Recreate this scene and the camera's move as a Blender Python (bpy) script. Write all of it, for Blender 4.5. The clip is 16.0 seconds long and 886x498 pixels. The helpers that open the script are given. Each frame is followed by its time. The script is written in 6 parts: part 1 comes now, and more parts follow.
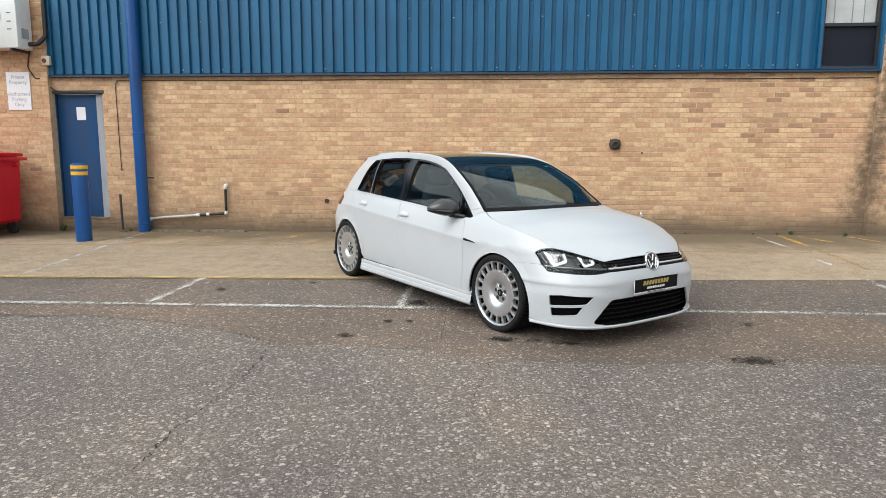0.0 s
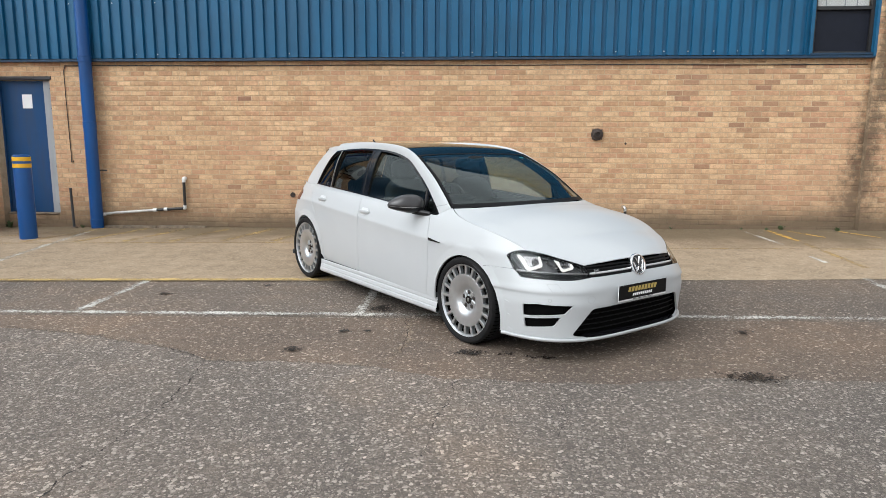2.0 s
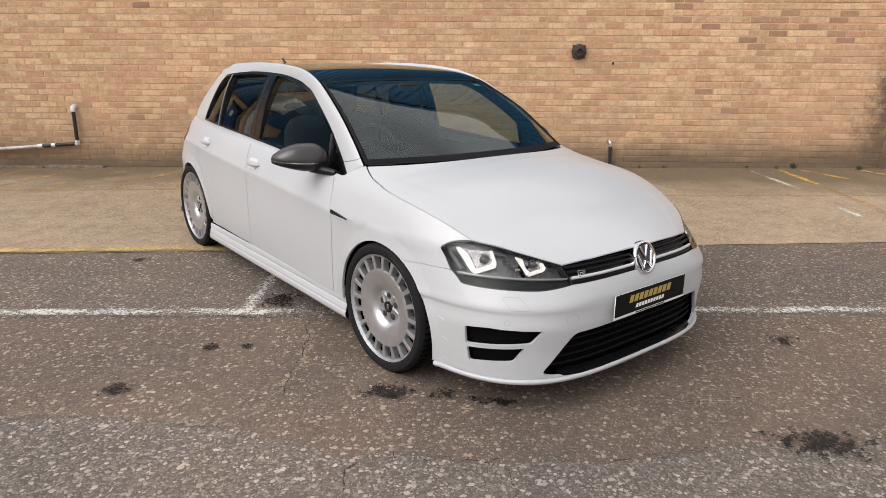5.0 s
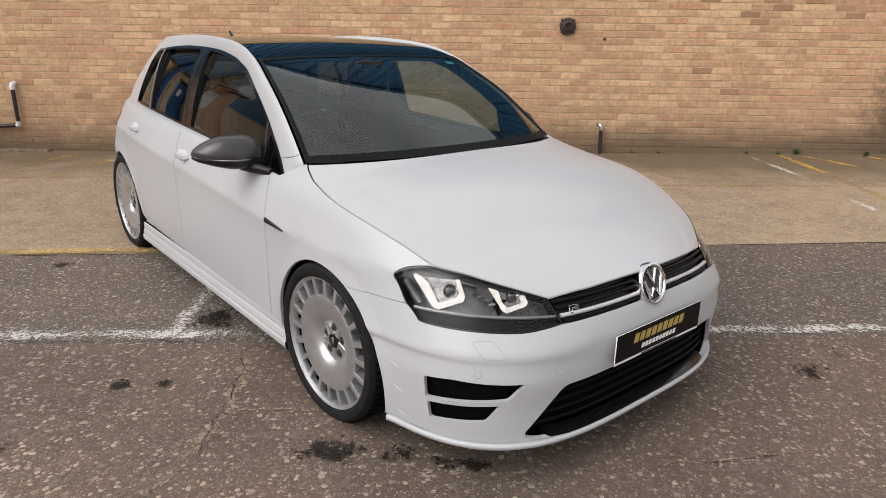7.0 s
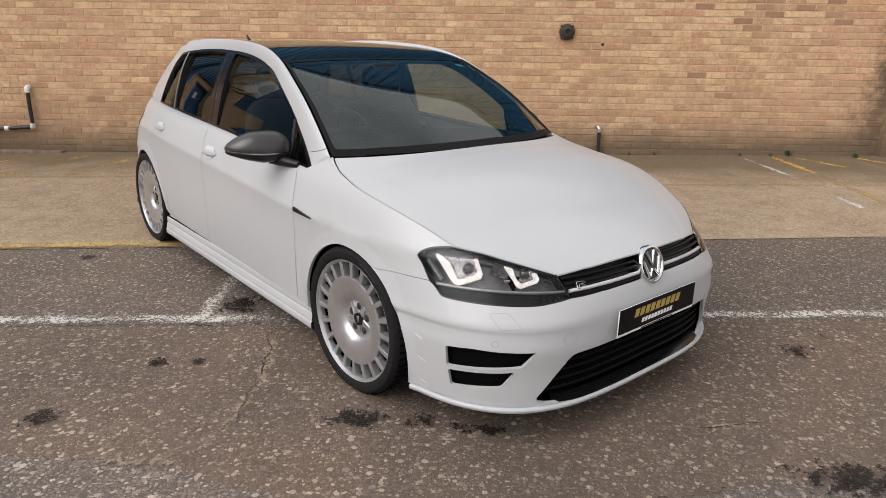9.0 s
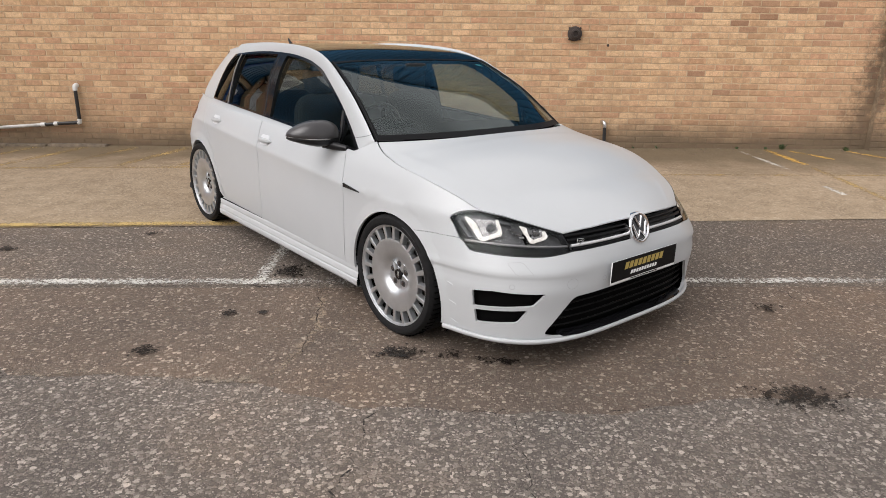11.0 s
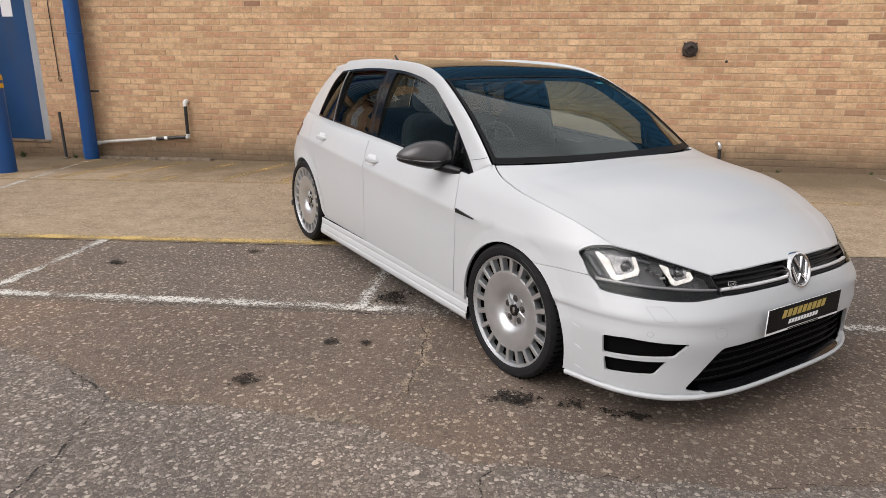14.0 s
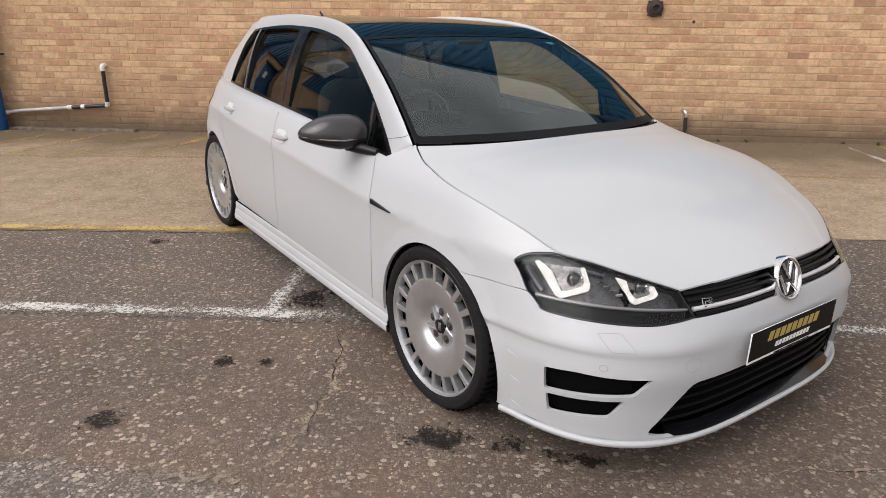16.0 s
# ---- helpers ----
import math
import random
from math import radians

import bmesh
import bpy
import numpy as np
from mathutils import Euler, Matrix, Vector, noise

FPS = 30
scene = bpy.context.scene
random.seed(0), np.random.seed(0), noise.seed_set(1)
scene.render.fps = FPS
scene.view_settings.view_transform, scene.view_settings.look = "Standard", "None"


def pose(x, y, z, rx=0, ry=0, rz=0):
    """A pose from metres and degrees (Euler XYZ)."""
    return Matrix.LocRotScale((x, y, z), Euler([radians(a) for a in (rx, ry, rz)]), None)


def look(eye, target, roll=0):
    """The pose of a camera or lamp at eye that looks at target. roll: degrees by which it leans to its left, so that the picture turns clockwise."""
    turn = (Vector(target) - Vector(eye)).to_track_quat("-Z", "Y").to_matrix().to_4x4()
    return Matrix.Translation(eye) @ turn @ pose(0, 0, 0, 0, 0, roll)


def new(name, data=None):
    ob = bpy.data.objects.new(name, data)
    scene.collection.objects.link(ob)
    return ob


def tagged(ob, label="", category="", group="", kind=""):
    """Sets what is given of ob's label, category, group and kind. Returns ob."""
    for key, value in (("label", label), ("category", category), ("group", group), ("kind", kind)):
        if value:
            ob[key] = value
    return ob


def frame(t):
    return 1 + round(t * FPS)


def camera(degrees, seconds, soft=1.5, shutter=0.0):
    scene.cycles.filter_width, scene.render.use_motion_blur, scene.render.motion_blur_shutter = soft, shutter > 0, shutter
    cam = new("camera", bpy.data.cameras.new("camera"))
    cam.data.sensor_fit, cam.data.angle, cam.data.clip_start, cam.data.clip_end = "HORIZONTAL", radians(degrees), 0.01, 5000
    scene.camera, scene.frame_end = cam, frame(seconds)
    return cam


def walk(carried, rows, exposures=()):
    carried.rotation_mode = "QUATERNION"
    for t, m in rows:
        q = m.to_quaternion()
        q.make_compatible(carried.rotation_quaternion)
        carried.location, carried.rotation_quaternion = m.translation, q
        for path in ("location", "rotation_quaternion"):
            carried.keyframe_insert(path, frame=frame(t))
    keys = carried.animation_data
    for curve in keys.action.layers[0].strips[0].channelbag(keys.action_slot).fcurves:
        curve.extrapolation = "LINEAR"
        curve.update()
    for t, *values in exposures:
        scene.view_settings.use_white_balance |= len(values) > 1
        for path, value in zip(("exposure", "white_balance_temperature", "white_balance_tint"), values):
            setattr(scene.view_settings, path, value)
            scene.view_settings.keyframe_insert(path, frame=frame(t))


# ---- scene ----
cam = camera(67.5, 16.0, 0.85)
PATH = [
    (0, (0.379, -0.052, 1.434), (0.162, 1.914, 1.138), 0.3),
    (0.5, (0.516, -0.116, 1.428), (0.31, 1.851, 1.125), 0.2),
    (1, (0.545, -0.013, 1.411), (0.353, 1.954, 1.105), 0.2),
    (1.5, (0.496, 0.288, 1.416), (0.316, 2.254, 1.102), 0.3),
    (2, (0.473, 0.555, 1.416), (0.305, 2.523, 1.096), 0.3),
    (2.5, (0.53, 0.923, 1.428), (0.374, 2.891, 1.107), 0.3),
    (3, (0.528, 1.218, 1.417), (0.382, 3.185, 1.086), 0.3),
    (3.5, (0.516, 1.521, 1.443), (0.384, 3.482, 1.076), 0.4),
    (4, (0.589, 1.792, 1.431), (0.469, 3.742, 1.004), 0.4),
    (4.2, (0.634, 1.888, 1.439), (0.52, 3.832, 0.984), 0.4),
    (6.3, (0.688, 2.679, 1.422), (0.625, 4.58, 0.805), 0.6),
    (6.5, (0.722, 2.748, 1.425), (0.663, 4.65, 0.808), 0.7),
    (7, (0.735, 2.857, 1.418), (0.686, 4.76, 0.805), 0.7),
    (7.5, (0.646, 2.909, 1.422), (0.605, 4.813, 0.813), 0.7),
    (8, (0.591, 2.913, 1.412), (0.557, 4.819, 0.807), 0.7),
    (8.5, (0.598, 2.809, 1.421), (0.566, 4.717, 0.821), 0.8),
    (9, (0.66, 2.616, 1.408), (0.622, 4.524, 0.811), 0.8),
    (11.5, (0.532, 1.972, 1.438), (0.444, 3.878, 0.838), 0.6),
    (12, (0.451, 1.983, 1.444), (0.327, 3.888, 0.847), 0.5),
    (12.5, (0.432, 1.984, 1.451), (0.254, 3.89, 0.87), 0.5),
    (13, (0.504, 1.966, 1.444), (0.266, 3.873, 0.889), 0.5),
    (13.5, (0.495, 2.086, 1.418), (0.209, 3.989, 0.874), 0.5),
    (14, (0.407, 2.275, 1.422), (0.092, 4.17, 0.866), 0.5),
    (14.5, (0.411, 2.421, 1.399), (0.095, 4.306, 0.813), 0.5),
    (15, (0.516, 2.614, 1.392), (0.218, 4.492, 0.771), 0.6),
    (15.5, (0.55, 2.779, 1.393), (0.285, 4.654, 0.75), 0.6),
    (16, (0.523, 2.914, 1.384), (0.31, 4.793, 0.732), 0.7),
]
EXPOSURES = [(0.0, 0.84, 6100, 6), (2.0, 0.78, 6100, 7), (3.0, 0.74, 6150, 7), (4.0, 0.72, 6400, 11), (6.5, 0.52, 6550, 14), (9.0, 0.46, 6550, 14), (10.5, 0.52, 6500, 13), (12.0, 0.60, 6450, 12), (14.0, 0.58, 6500, 13), (16.0, 0.56, 6500, 14)]
walk(cam, [(t, look(eye, target, roll)) for t, eye, target, roll in PATH], EXPOSURES)

# ---- light ----
world = bpy.data.worlds.new("sky")
scene.world = world
world.use_nodes = True
wn = world.node_tree.nodes
sky = wn.new("ShaderNodeTexSky")
sky.sky_type = "NISHITA"
sky.sun_disc = False
sky.sun_elevation = radians(42)
sky.sun_rotation = radians(230)
sky.air_density, sky.dust_density, sky.ozone_density = 1.0, 6.0, 1.0
hsv = wn.new("ShaderNodeHueSaturation")
hsv.inputs["Saturation"].default_value = 0.12
hsv.inputs["Value"].default_value = 1.3
world.node_tree.links.new(sky.outputs[0], hsv.inputs["Color"])
# a closed layer of thin cloud over the sky
cloud = wn.new("ShaderNodeTexNoise")
cloud.inputs["Scale"].default_value, cloud.inputs["Detail"].default_value = 3.6, 5.0
tone = wn.new("ShaderNodeMapRange")
tone.inputs["From Min"].default_value, tone.inputs["From Max"].default_value = 0.30, 0.70
tone.inputs["To Min"].default_value, tone.inputs["To Max"].default_value = 2.9, 5.1
veil = wn.new("ShaderNodeMix")
veil.data_type = "RGBA"
veil.inputs["Factor"].default_value = 0.75
gen = wn.new("ShaderNodeTexCoord")
world.node_tree.links.new(gen.outputs["Generated"], cloud.inputs["Vector"])
world.node_tree.links.new(cloud.outputs["Fac"], tone.inputs["Value"])
world.node_tree.links.new(hsv.outputs[0], veil.inputs[6])
world.node_tree.links.new(tone.outputs[0], veil.inputs[7])
world.node_tree.links.new(veil.outputs[2], wn["Background"].inputs["Color"])
wn["Background"].inputs["Strength"].default_value = 0.15
sun = new("sun", bpy.data.lights.new("sun", "SUN"))
sun.data.energy, sun.data.angle, sun.data.color = 1.06, radians(60), (1.0, 0.97, 0.94)
sun.matrix_world = look((-10.3, -4.6, 12), (0, 4, 0))


# ---- materials ----
class Mat:
    """A small builder for node materials."""

    def __init__(self, name, rough=0.6, metal=0.0, spec=0.5):
        self.m = bpy.data.materials.new(name)
        self.m.use_nodes = True
        self.t = self.m.node_tree
        self.b = self.t.nodes["Principled BSDF"]
        self.b.inputs["Roughness"].default_value = rough
        self.b.inputs["Metallic"].default_value = metal
        self.b.inputs["Specular IOR Level"].default_value = spec
        self.co = self.node("ShaderNodeTexCoord").outputs["Object"]

    def node(self, kind, **ins):
        n = self.t.nodes.new(kind)
        for k, v in ins.items():
            self.put(n.inputs[k.replace("_", " ")], v)
        return n

    def put(self, socket, v):
        if isinstance(v, bpy.types.NodeSocket):
            self.t.links.new(v, socket)
        elif socket.type == "RGBA" and len(v) == 3:
            socket.default_value = (*v, 1)
        else:
            socket.default_value = v

    def scaled(self, s):
        n = self.node("ShaderNodeMapping", Vector=self.co)
        n.inputs["Scale"].default_value = s if isinstance(s, tuple) else (s, s, s)
        return n.outputs[0]

    def noise(self, scale, detail=4.0, rough=0.55, vec=None):
        n = self.node("ShaderNodeTexNoise", Vector=vec or self.co, Scale=scale, Detail=detail, Roughness=rough)
        return n.outputs["Fac"]

    def voronoi(self, scale, out="Distance", feature="F1", vec=None):
        n = self.node("ShaderNodeTexVoronoi", Vector=vec or self.co, Scale=scale)
        n.feature = feature
        return n.outputs[out]

    def ramp(self, fac, *stops):
        n = self.node("ShaderNodeValToRGB", Fac=fac)
        e = n.color_ramp.elements
        while len(e) < len(stops):
            e.new(0.5)
        for el, (p, c) in zip(e, stops):
            el.position = p
            el.color = (c, c, c, 1) if isinstance(c, (int, float)) else (*c, 1)
        return n.outputs[0]

    def mix(self, fac, a, b, blend="MIX"):
        n = self.t.nodes.new("ShaderNodeMix")
        n.data_type, n.blend_type = "RGBA", blend
        self.put(n.inputs["Factor"], fac)
        self.put(n.inputs[6], a)
        self.put(n.inputs[7], b)
        return n.outputs[2]

    def math(self, op, a, b=0.0):
        n = self.t.nodes.new("ShaderNodeMath")
        n.operation = op
        self.put(n.inputs[0], a)
        self.put(n.inputs[1], b)
        return n.outputs[0]

    def xyz(self):
        return self.node("ShaderNodeSeparateXYZ", Vector=self.co).outputs

    def world_xyz(self):
        g = self.node("ShaderNodeNewGeometry").outputs["Position"]
        return self.node("ShaderNodeSeparateXYZ", Vector=g).outputs

    def world_pos(self):
        return self.node("ShaderNodeNewGeometry").outputs["Position"]

    def colour(self, c):
        self.put(self.b.inputs["Base Color"], c)
        return self

    def rough(self, r):
        self.put(self.b.inputs["Roughness"], r)
        return self

    def bump(self, h, dist=0.002, strength=0.6):
        n = self.node("ShaderNodeBump", Height=h, Distance=dist, Strength=strength)
        self.put(self.b.inputs["Normal"], n.outputs[0])
        return self

    def worn_away(self, keep):
        """Lets what lies below show where keep is low."""
        tr = self.node("ShaderNodeBsdfTransparent")
        mx = self.node("ShaderNodeMixShader", Fac=keep)
        self.t.links.new(tr.outputs[0], mx.inputs[1])
        self.t.links.new(self.b.outputs[0], mx.inputs[2])
        self.t.links.new(mx.outputs[0], self.t.nodes["Material Output"].inputs["Surface"])
        return self


def plain(name, c, rough=0.5, metal=0.0, vary=0.12, scale=9.0, bump=0.0, spec=0.5):
    m = Mat(name, rough, metal, spec)
    n = m.noise(scale, 5)
    lo, hi = tuple(v * (1 - vary) for v in c), tuple(min(1, v * (1 + vary)) for v in c)
    m.colour(m.mix(m.ramp(n, (0.3, 0.0), (0.7, 1.0)), lo, hi))
    m.rough(m.ramp(m.noise(scale * 3), (0.2, max(0.02, rough - 0.08)), (0.8, min(1, rough + 0.08))))
    if bump:
        m.bump(m.noise(scale * 12, 3), bump, 0.5)
    return m.m


def asphalt_mat(name, base, chip, chip_scale, chips, packed, rare, pale_west):
    """Tar with crisp stone chips of three sizes, worn and mottled; packed: how much of the bed is bare stone, rare: how
    thinly the pale chips lie, last: how much paler it gets towards the west.
    """
    m = Mat(name, 0.85, spec=0.35)
    big = m.noise(0.9, 5, 0.6)
    mid = m.noise(11, 4)
    fine = m.noise(190, 3, 0.7)
    tar = m.mix(m.ramp(mid, (0.3, 0.0), (0.75, 1.0)), tuple(v * 0.62 for v in base), tuple(v * 1.15 for v in base))
    tar = m.mix(m.ramp(big, (0.38, 0.0), (0.65, 1.0)), tar, tuple(v * f for v, f in zip(base, (1.18, 1.1, 1.0))))
    grain = m.mix(m.ramp(fine, (0.35, 0.0), (0.65, 1.0)), tuple(v * 0.45 for v in base), tuple(v * 1.65 for v in base))
    c = m.mix(0.6 * packed, tar, grain)
    high = m.math("MULTIPLY", fine, 0.5)
    wob = m.node("ShaderNodeVectorMath", Vector=m.co)
    wob.operation = "ADD"
    nz = m.node("ShaderNodeTexNoise", Vector=m.co, Scale=chip_scale * 1.4, Detail=2.0).outputs["Color"]
    sc = m.node("ShaderNodeVectorMath", Vector=nz)
    sc.operation = "SCALE"
    m.put(sc.inputs["Scale"], 0.8 / chip_scale)
    m.t.links.new(sc.outputs[0], wob.inputs[1])
    # the packed stones between the bright ones
    pack = m.node("ShaderNodeTexVoronoi", Vector=wob.outputs[0], Scale=chip_scale * 1.35)
    pk = m.node("ShaderNodeSeparateColor", Color=pack.outputs["Color"]).outputs
    tone_ = m.mix(m.math("POWER", pk[2], 1.7), tuple(v * 0.55 for v in base), tuple(v * 2.45 for v in base))
    gap = m.ramp(m.voronoi(chip_scale * 1.35, "Distance", "DISTANCE_TO_EDGE", wob.outputs[0]), (0.02, 0.0), (0.14, 1.0))
    tone_ = m.mix(gap, tuple(v * 0.36 for v in base), tone_)
    c = m.mix(0.62 * packed, c, tone_)
    high = m.math("ADD", high, m.math("MULTIPLY", gap, m.math("ADD", m.math("MULTIPLY", pk[2], 0.5), 0.25)))
    for scale, size, tone in ((chip_scale * 2.1, chips * 0.95, 0.70), (chip_scale, chips, 0.85), (chip_scale * 0.55, chips * 0.52, 1.0)):
        v = m.node("ShaderNodeTexVoronoi", Vector=wob.outputs[0], Scale=scale)
        pick = m.node("ShaderNodeSeparateColor", Color=v.outputs["Color"]).outputs
        r = m.math("MULTIPLY", m.math("POWER", pick[1], rare), size)
        inner = m.math("SUBTRACT", r, v.outputs["Distance"])
        stone = m.ramp(inner, (0.0, 0.0), (0.05, 1.0))
        dome = m.ramp(inner, (0.0, 0.0), (0.10, 0.75), (0.30, 1.0))
        pale = m.mix(pick[0], tuple(k * 0.30 * tone for k in chip), tuple(k * tone for k in chip))
        c = m.mix(stone, c, pale)
        high = m.math("ADD", high, m.math("MULTIPLY", dome, 0.55))
    zone = m.noise(0.42, 5, 0.65)
    c = m.mix(m.ramp(zone, (0.40, 0.42), (0.52, 0.0)), c, m.mix(1.0, c, (0.62, 0.66, 0.70), "MULTIPLY"))
    c = m.mix(m.ramp(zone, (0.52, 0.0), (0.66, 0.6)), c, m.mix(1.0, c, (1.35, 1.22, 1.08), "MULTIPLY"))
    # tone rises linearly towards -x, mixed with noise
    westward = m.math("ADD", m.math("MULTIPLY", m.world_xyz()[0], -0.22), m.math("MULTIPLY", m.noise(0.8, 5, 0.6), 1.4))
    c = m.mix(m.math("MULTIPLY", m.ramp(westward, (0.25, 0.0), (1.35, 1.0)), pale_west), c, m.mix(1.0, c, (1.48, 1.44, 1.40), "MULTIPLY"))
    m.colour(c)
    m.bump(high, 0.006, 0.8)
    return m.m


ASPHALT = asphalt_mat("asphalt", (0.158, 0.133, 0.114), (0.59, 0.51, 0.437), 50, 0.70, 0.80, 1.8, 0.2)
ASPHALT_OLD = asphalt_mat("asphalt_repair", (0.144, 0.110, 0.087), (0.51, 0.42, 0.335), 50, 0.70, 0.38, 2.6, 0.55)
ASPHALT_BAY = asphalt_mat("asphalt_bay", (0.134, 0.110, 0.092), (0.50, 0.43, 0.36), 54, 0.66, 0.58, 2.1, 0.4)


def concrete_mat():
    m = Mat("concrete", 0.9, spec=0.3)
    big = m.noise(0.55, 6, 0.62)
    streak = m.noise(3.0, 5, 0.6, m.scaled((0.55, 1.0, 1.0)))
    fine = m.noise(130, 3)
    mid = m.noise(5.5, 6, 0.7)
    c = m.mix(m.ramp(big, (0.32, 0.0), (0.66, 1.0)), (0.255, 0.180, 0.117), (0.410, 0.297, 0.195))
    c = m.mix(m.ramp(streak, (0.46, 0.0), (0.72, 0.42)), c, (0.20, 0.140, 0.083))
    c = m.mix(0.42, c, m.mix(m.ramp(fine, (0.3, 0.0), (0.7, 1.0)), (0.14, 0.115, 0.08), (0.52, 0.43, 0.31)))
    c = m.mix(m.ramp(mid, (0.34, 0.42), (0.52, 0.0)), c, (0.18, 0.130, 0.080))
    c = m.mix(m.ramp(mid, (0.52, 0.0), (0.68, 0.26)), c, (0.48, 0.375, 0.26))
    grit = m.node("ShaderNodeSeparateColor", Color=m.voronoi(62, "Color")).outputs
    c = m.mix(m.ramp(grit[0], (0.84, 0.0), (0.90, 0.34)), c, (0.58, 0.48, 0.36))
    c = m.mix(m.ramp(grit[1], (0.86, 0.0), (0.92, 0.30)), c, (0.11, 0.083, 0.056))
    pits = m.ramp(m.voronoi(38), (0.06, 1.0), (0.14, 0.0))
    c = m.mix(m.math("MULTIPLY", pits, 0.5), c, (0.10, 0.08, 0.055))
    # darker brown with rising y towards the wall, its edge broken by noise
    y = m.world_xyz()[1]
    wallward = m.math("ADD", m.math("MULTIPLY", m.math("SUBTRACT", y, 9.15), 0.9), m.math("MULTIPLY", m.math("SUBTRACT", m.noise(0.8, 5), 0.5), 2.2))
    c = m.mix(m.ramp(wallward, (0.0, 0.0), (0.75, 0.80)), c, (0.115, 0.086, 0.050))
    return m.colour(c).bump(fine, 0.003, 0.5).m


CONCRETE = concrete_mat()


def soot(m, c, pos):
    """Soot and green growth: a streak by the end pier, and dampness along the foot."""
    p = m.node("ShaderNodeSeparateXYZ", Vector=pos).outputs
    wob = m.math("MULTIPLY", m.math("SUBTRACT", m.noise(2.2, 5, 0.65, pos), 0.5), 1.6)
    ragged = m.math("MULTIPLY", m.math("SUBTRACT", m.noise(7.0, 6, 0.75, pos), 0.5), 3.2)
    low = m.math("MAXIMUM", m.math("SUBTRACT", 2.4, p[2]), 0.0)
    off = m.math("SUBTRACT", p[0], m.math("SUBTRACT", 5.72, m.math("MULTIPLY", low, 0.10)))
    d = m.math("DIVIDE", m.math("ABSOLUTE", off), m.math("ADD", m.math("MULTIPLY", low, 0.10), 0.17))
    d = m.math("ADD", d, ragged)
    c = m.mix(m.ramp(d, (0.10, 0.74), (1.25, 0.0)), c, (0.060, 0.048, 0.036))
    rise = m.math("SUBTRACT", p[2], m.math("ADD", m.math("MULTIPLY", p[0], 0.0125), 0.105))
    foot = m.math("ADD", m.math("MULTIPLY", rise, 2.4), m.math("MULTIPLY", wob, 0.55))
    c = m.mix(m.ramp(foot, (0.20, 0.88), (0.95, 0.0)), c, (0.085, 0.072, 0.046))
    tide = m.math("ADD", m.math("MULTIPLY", rise, 0.9), m.math("MULTIPLY", wob, 0.9))
    c = m.mix(m.ramp(tide, (0.25, 0.34), (0.85, 0.0)), c, (0.23, 0.155, 0.105))
    return c


def brick_mat(name, lo, hi, alt, per_object):
    m = Mat(name, 0.88, spec=0.25)
    if per_object:
        r = m.node("ShaderNodeObjectInfo").outputs["Random"]
    else:
        r = m.node("ShaderNodeNewGeometry").outputs["Random Per Island"]
    pos = m.world_pos()
    c = m.mix(r, lo, hi)
    r2 = m.math("FRACT", m.math("MULTIPLY", r, 17.31))
    c = m.mix(m.ramp(r2, (0.60, 0.0), (0.95, 0.75)), c, alt)
    r3 = m.math("FRACT", m.math("MULTIPLY", r, 41.7))
    c = m.mix(m.ramp(r3, (0.80, 0.0), (0.97, 0.55)), c, tuple(min(1, v * 1.12) for v in hi))
    blot = m.noise(17, 5, 0.7, pos)
    c = m.mix(m.ramp(blot, (0.40, 0.34), (0.52, 0.0)), c, tuple(v * 0.62 for v in lo))
    c = m.mix(m.ramp(blot, (0.52, 0.0), (0.68, 0.40)), c, tuple(min(1, v * 1.15) for v in hi))
    big = m.noise(0.7, 5, 0.6, pos)
    c = m.mix(m.ramp(big, (0.35, 0.0), (0.75, 0.30)), c, (0.30, 0.19, 0.10))
    warm = m.noise(0.45, 4, 0.6, m.scaled((1.0, 1.0, 1.6)))
    c = m.mix(m.ramp(warm, (0.50, 0.0), (0.68, 0.45)), c, (0.56, 0.33, 0.21))
    fine = m.noise(60, 5, 0.65, pos)
    c = m.mix(m.ramp(fine, (0.32, 0.4), (0.62, 0.0)), c, tuple(v * 0.6 for v in lo))
    c = soot(m, c, pos)
    return m.colour(c).bump(fine, 0.004, 0.6).m


BUFF = ((0.495, 0.300, 0.170), (0.775, 0.538, 0.321), (0.556, 0.296, 0.183))
BRICK = brick_mat("buff_brick", *BUFF, False)
BRICK_ONE = brick_mat("buff_brick_single", *BUFF, True)
BRICK_DARK = brick_mat("brown_brick", (0.36, 0.205, 0.125), (0.46, 0.275, 0.165), (0.30, 0.16, 0.11), False)
m = Mat("mortar", 0.95, spec=0.2)
MORTAR = m.colour(soot(m, m.mix(m.ramp(m.noise(9, 6, 0.7, m.world_pos()), (0.36, 0.0), (0.6, 1.0)), (0.42, 0.305, 0.195), (0.57, 0.43, 0.285)), m.world_pos())).bump(m.noise(90, 3), 0.003).m


def paint_mat(name, c, rough=0.42, dirt=0.4, spec=0.5):
    m = Mat(name, rough, spec=spec)
    p = m.world_pos()
    runs = m.noise(7.0, 5, 0.6, m.node("ShaderNodeMapping", Vector=p, Scale=(1.0, 1.0, 0.14)).outputs[0])
    blot = m.noise(1.1, 5, 0.6, p)
    k = m.mix(m.ramp(blot, (0.3, 0.0), (0.7, 1.0)), tuple(v * 0.86 for v in c), tuple(min(1, v * 1.12) for v in c))
    k = m.mix(m.ramp(runs, (0.45, 0.0), (0.8, dirt)), k, tuple(v * 0.45 + 0.03 for v in c))
    return m.colour(k).rough(m.ramp(runs, (0.3, rough - 0.08), (0.8, rough + 0.15))).m


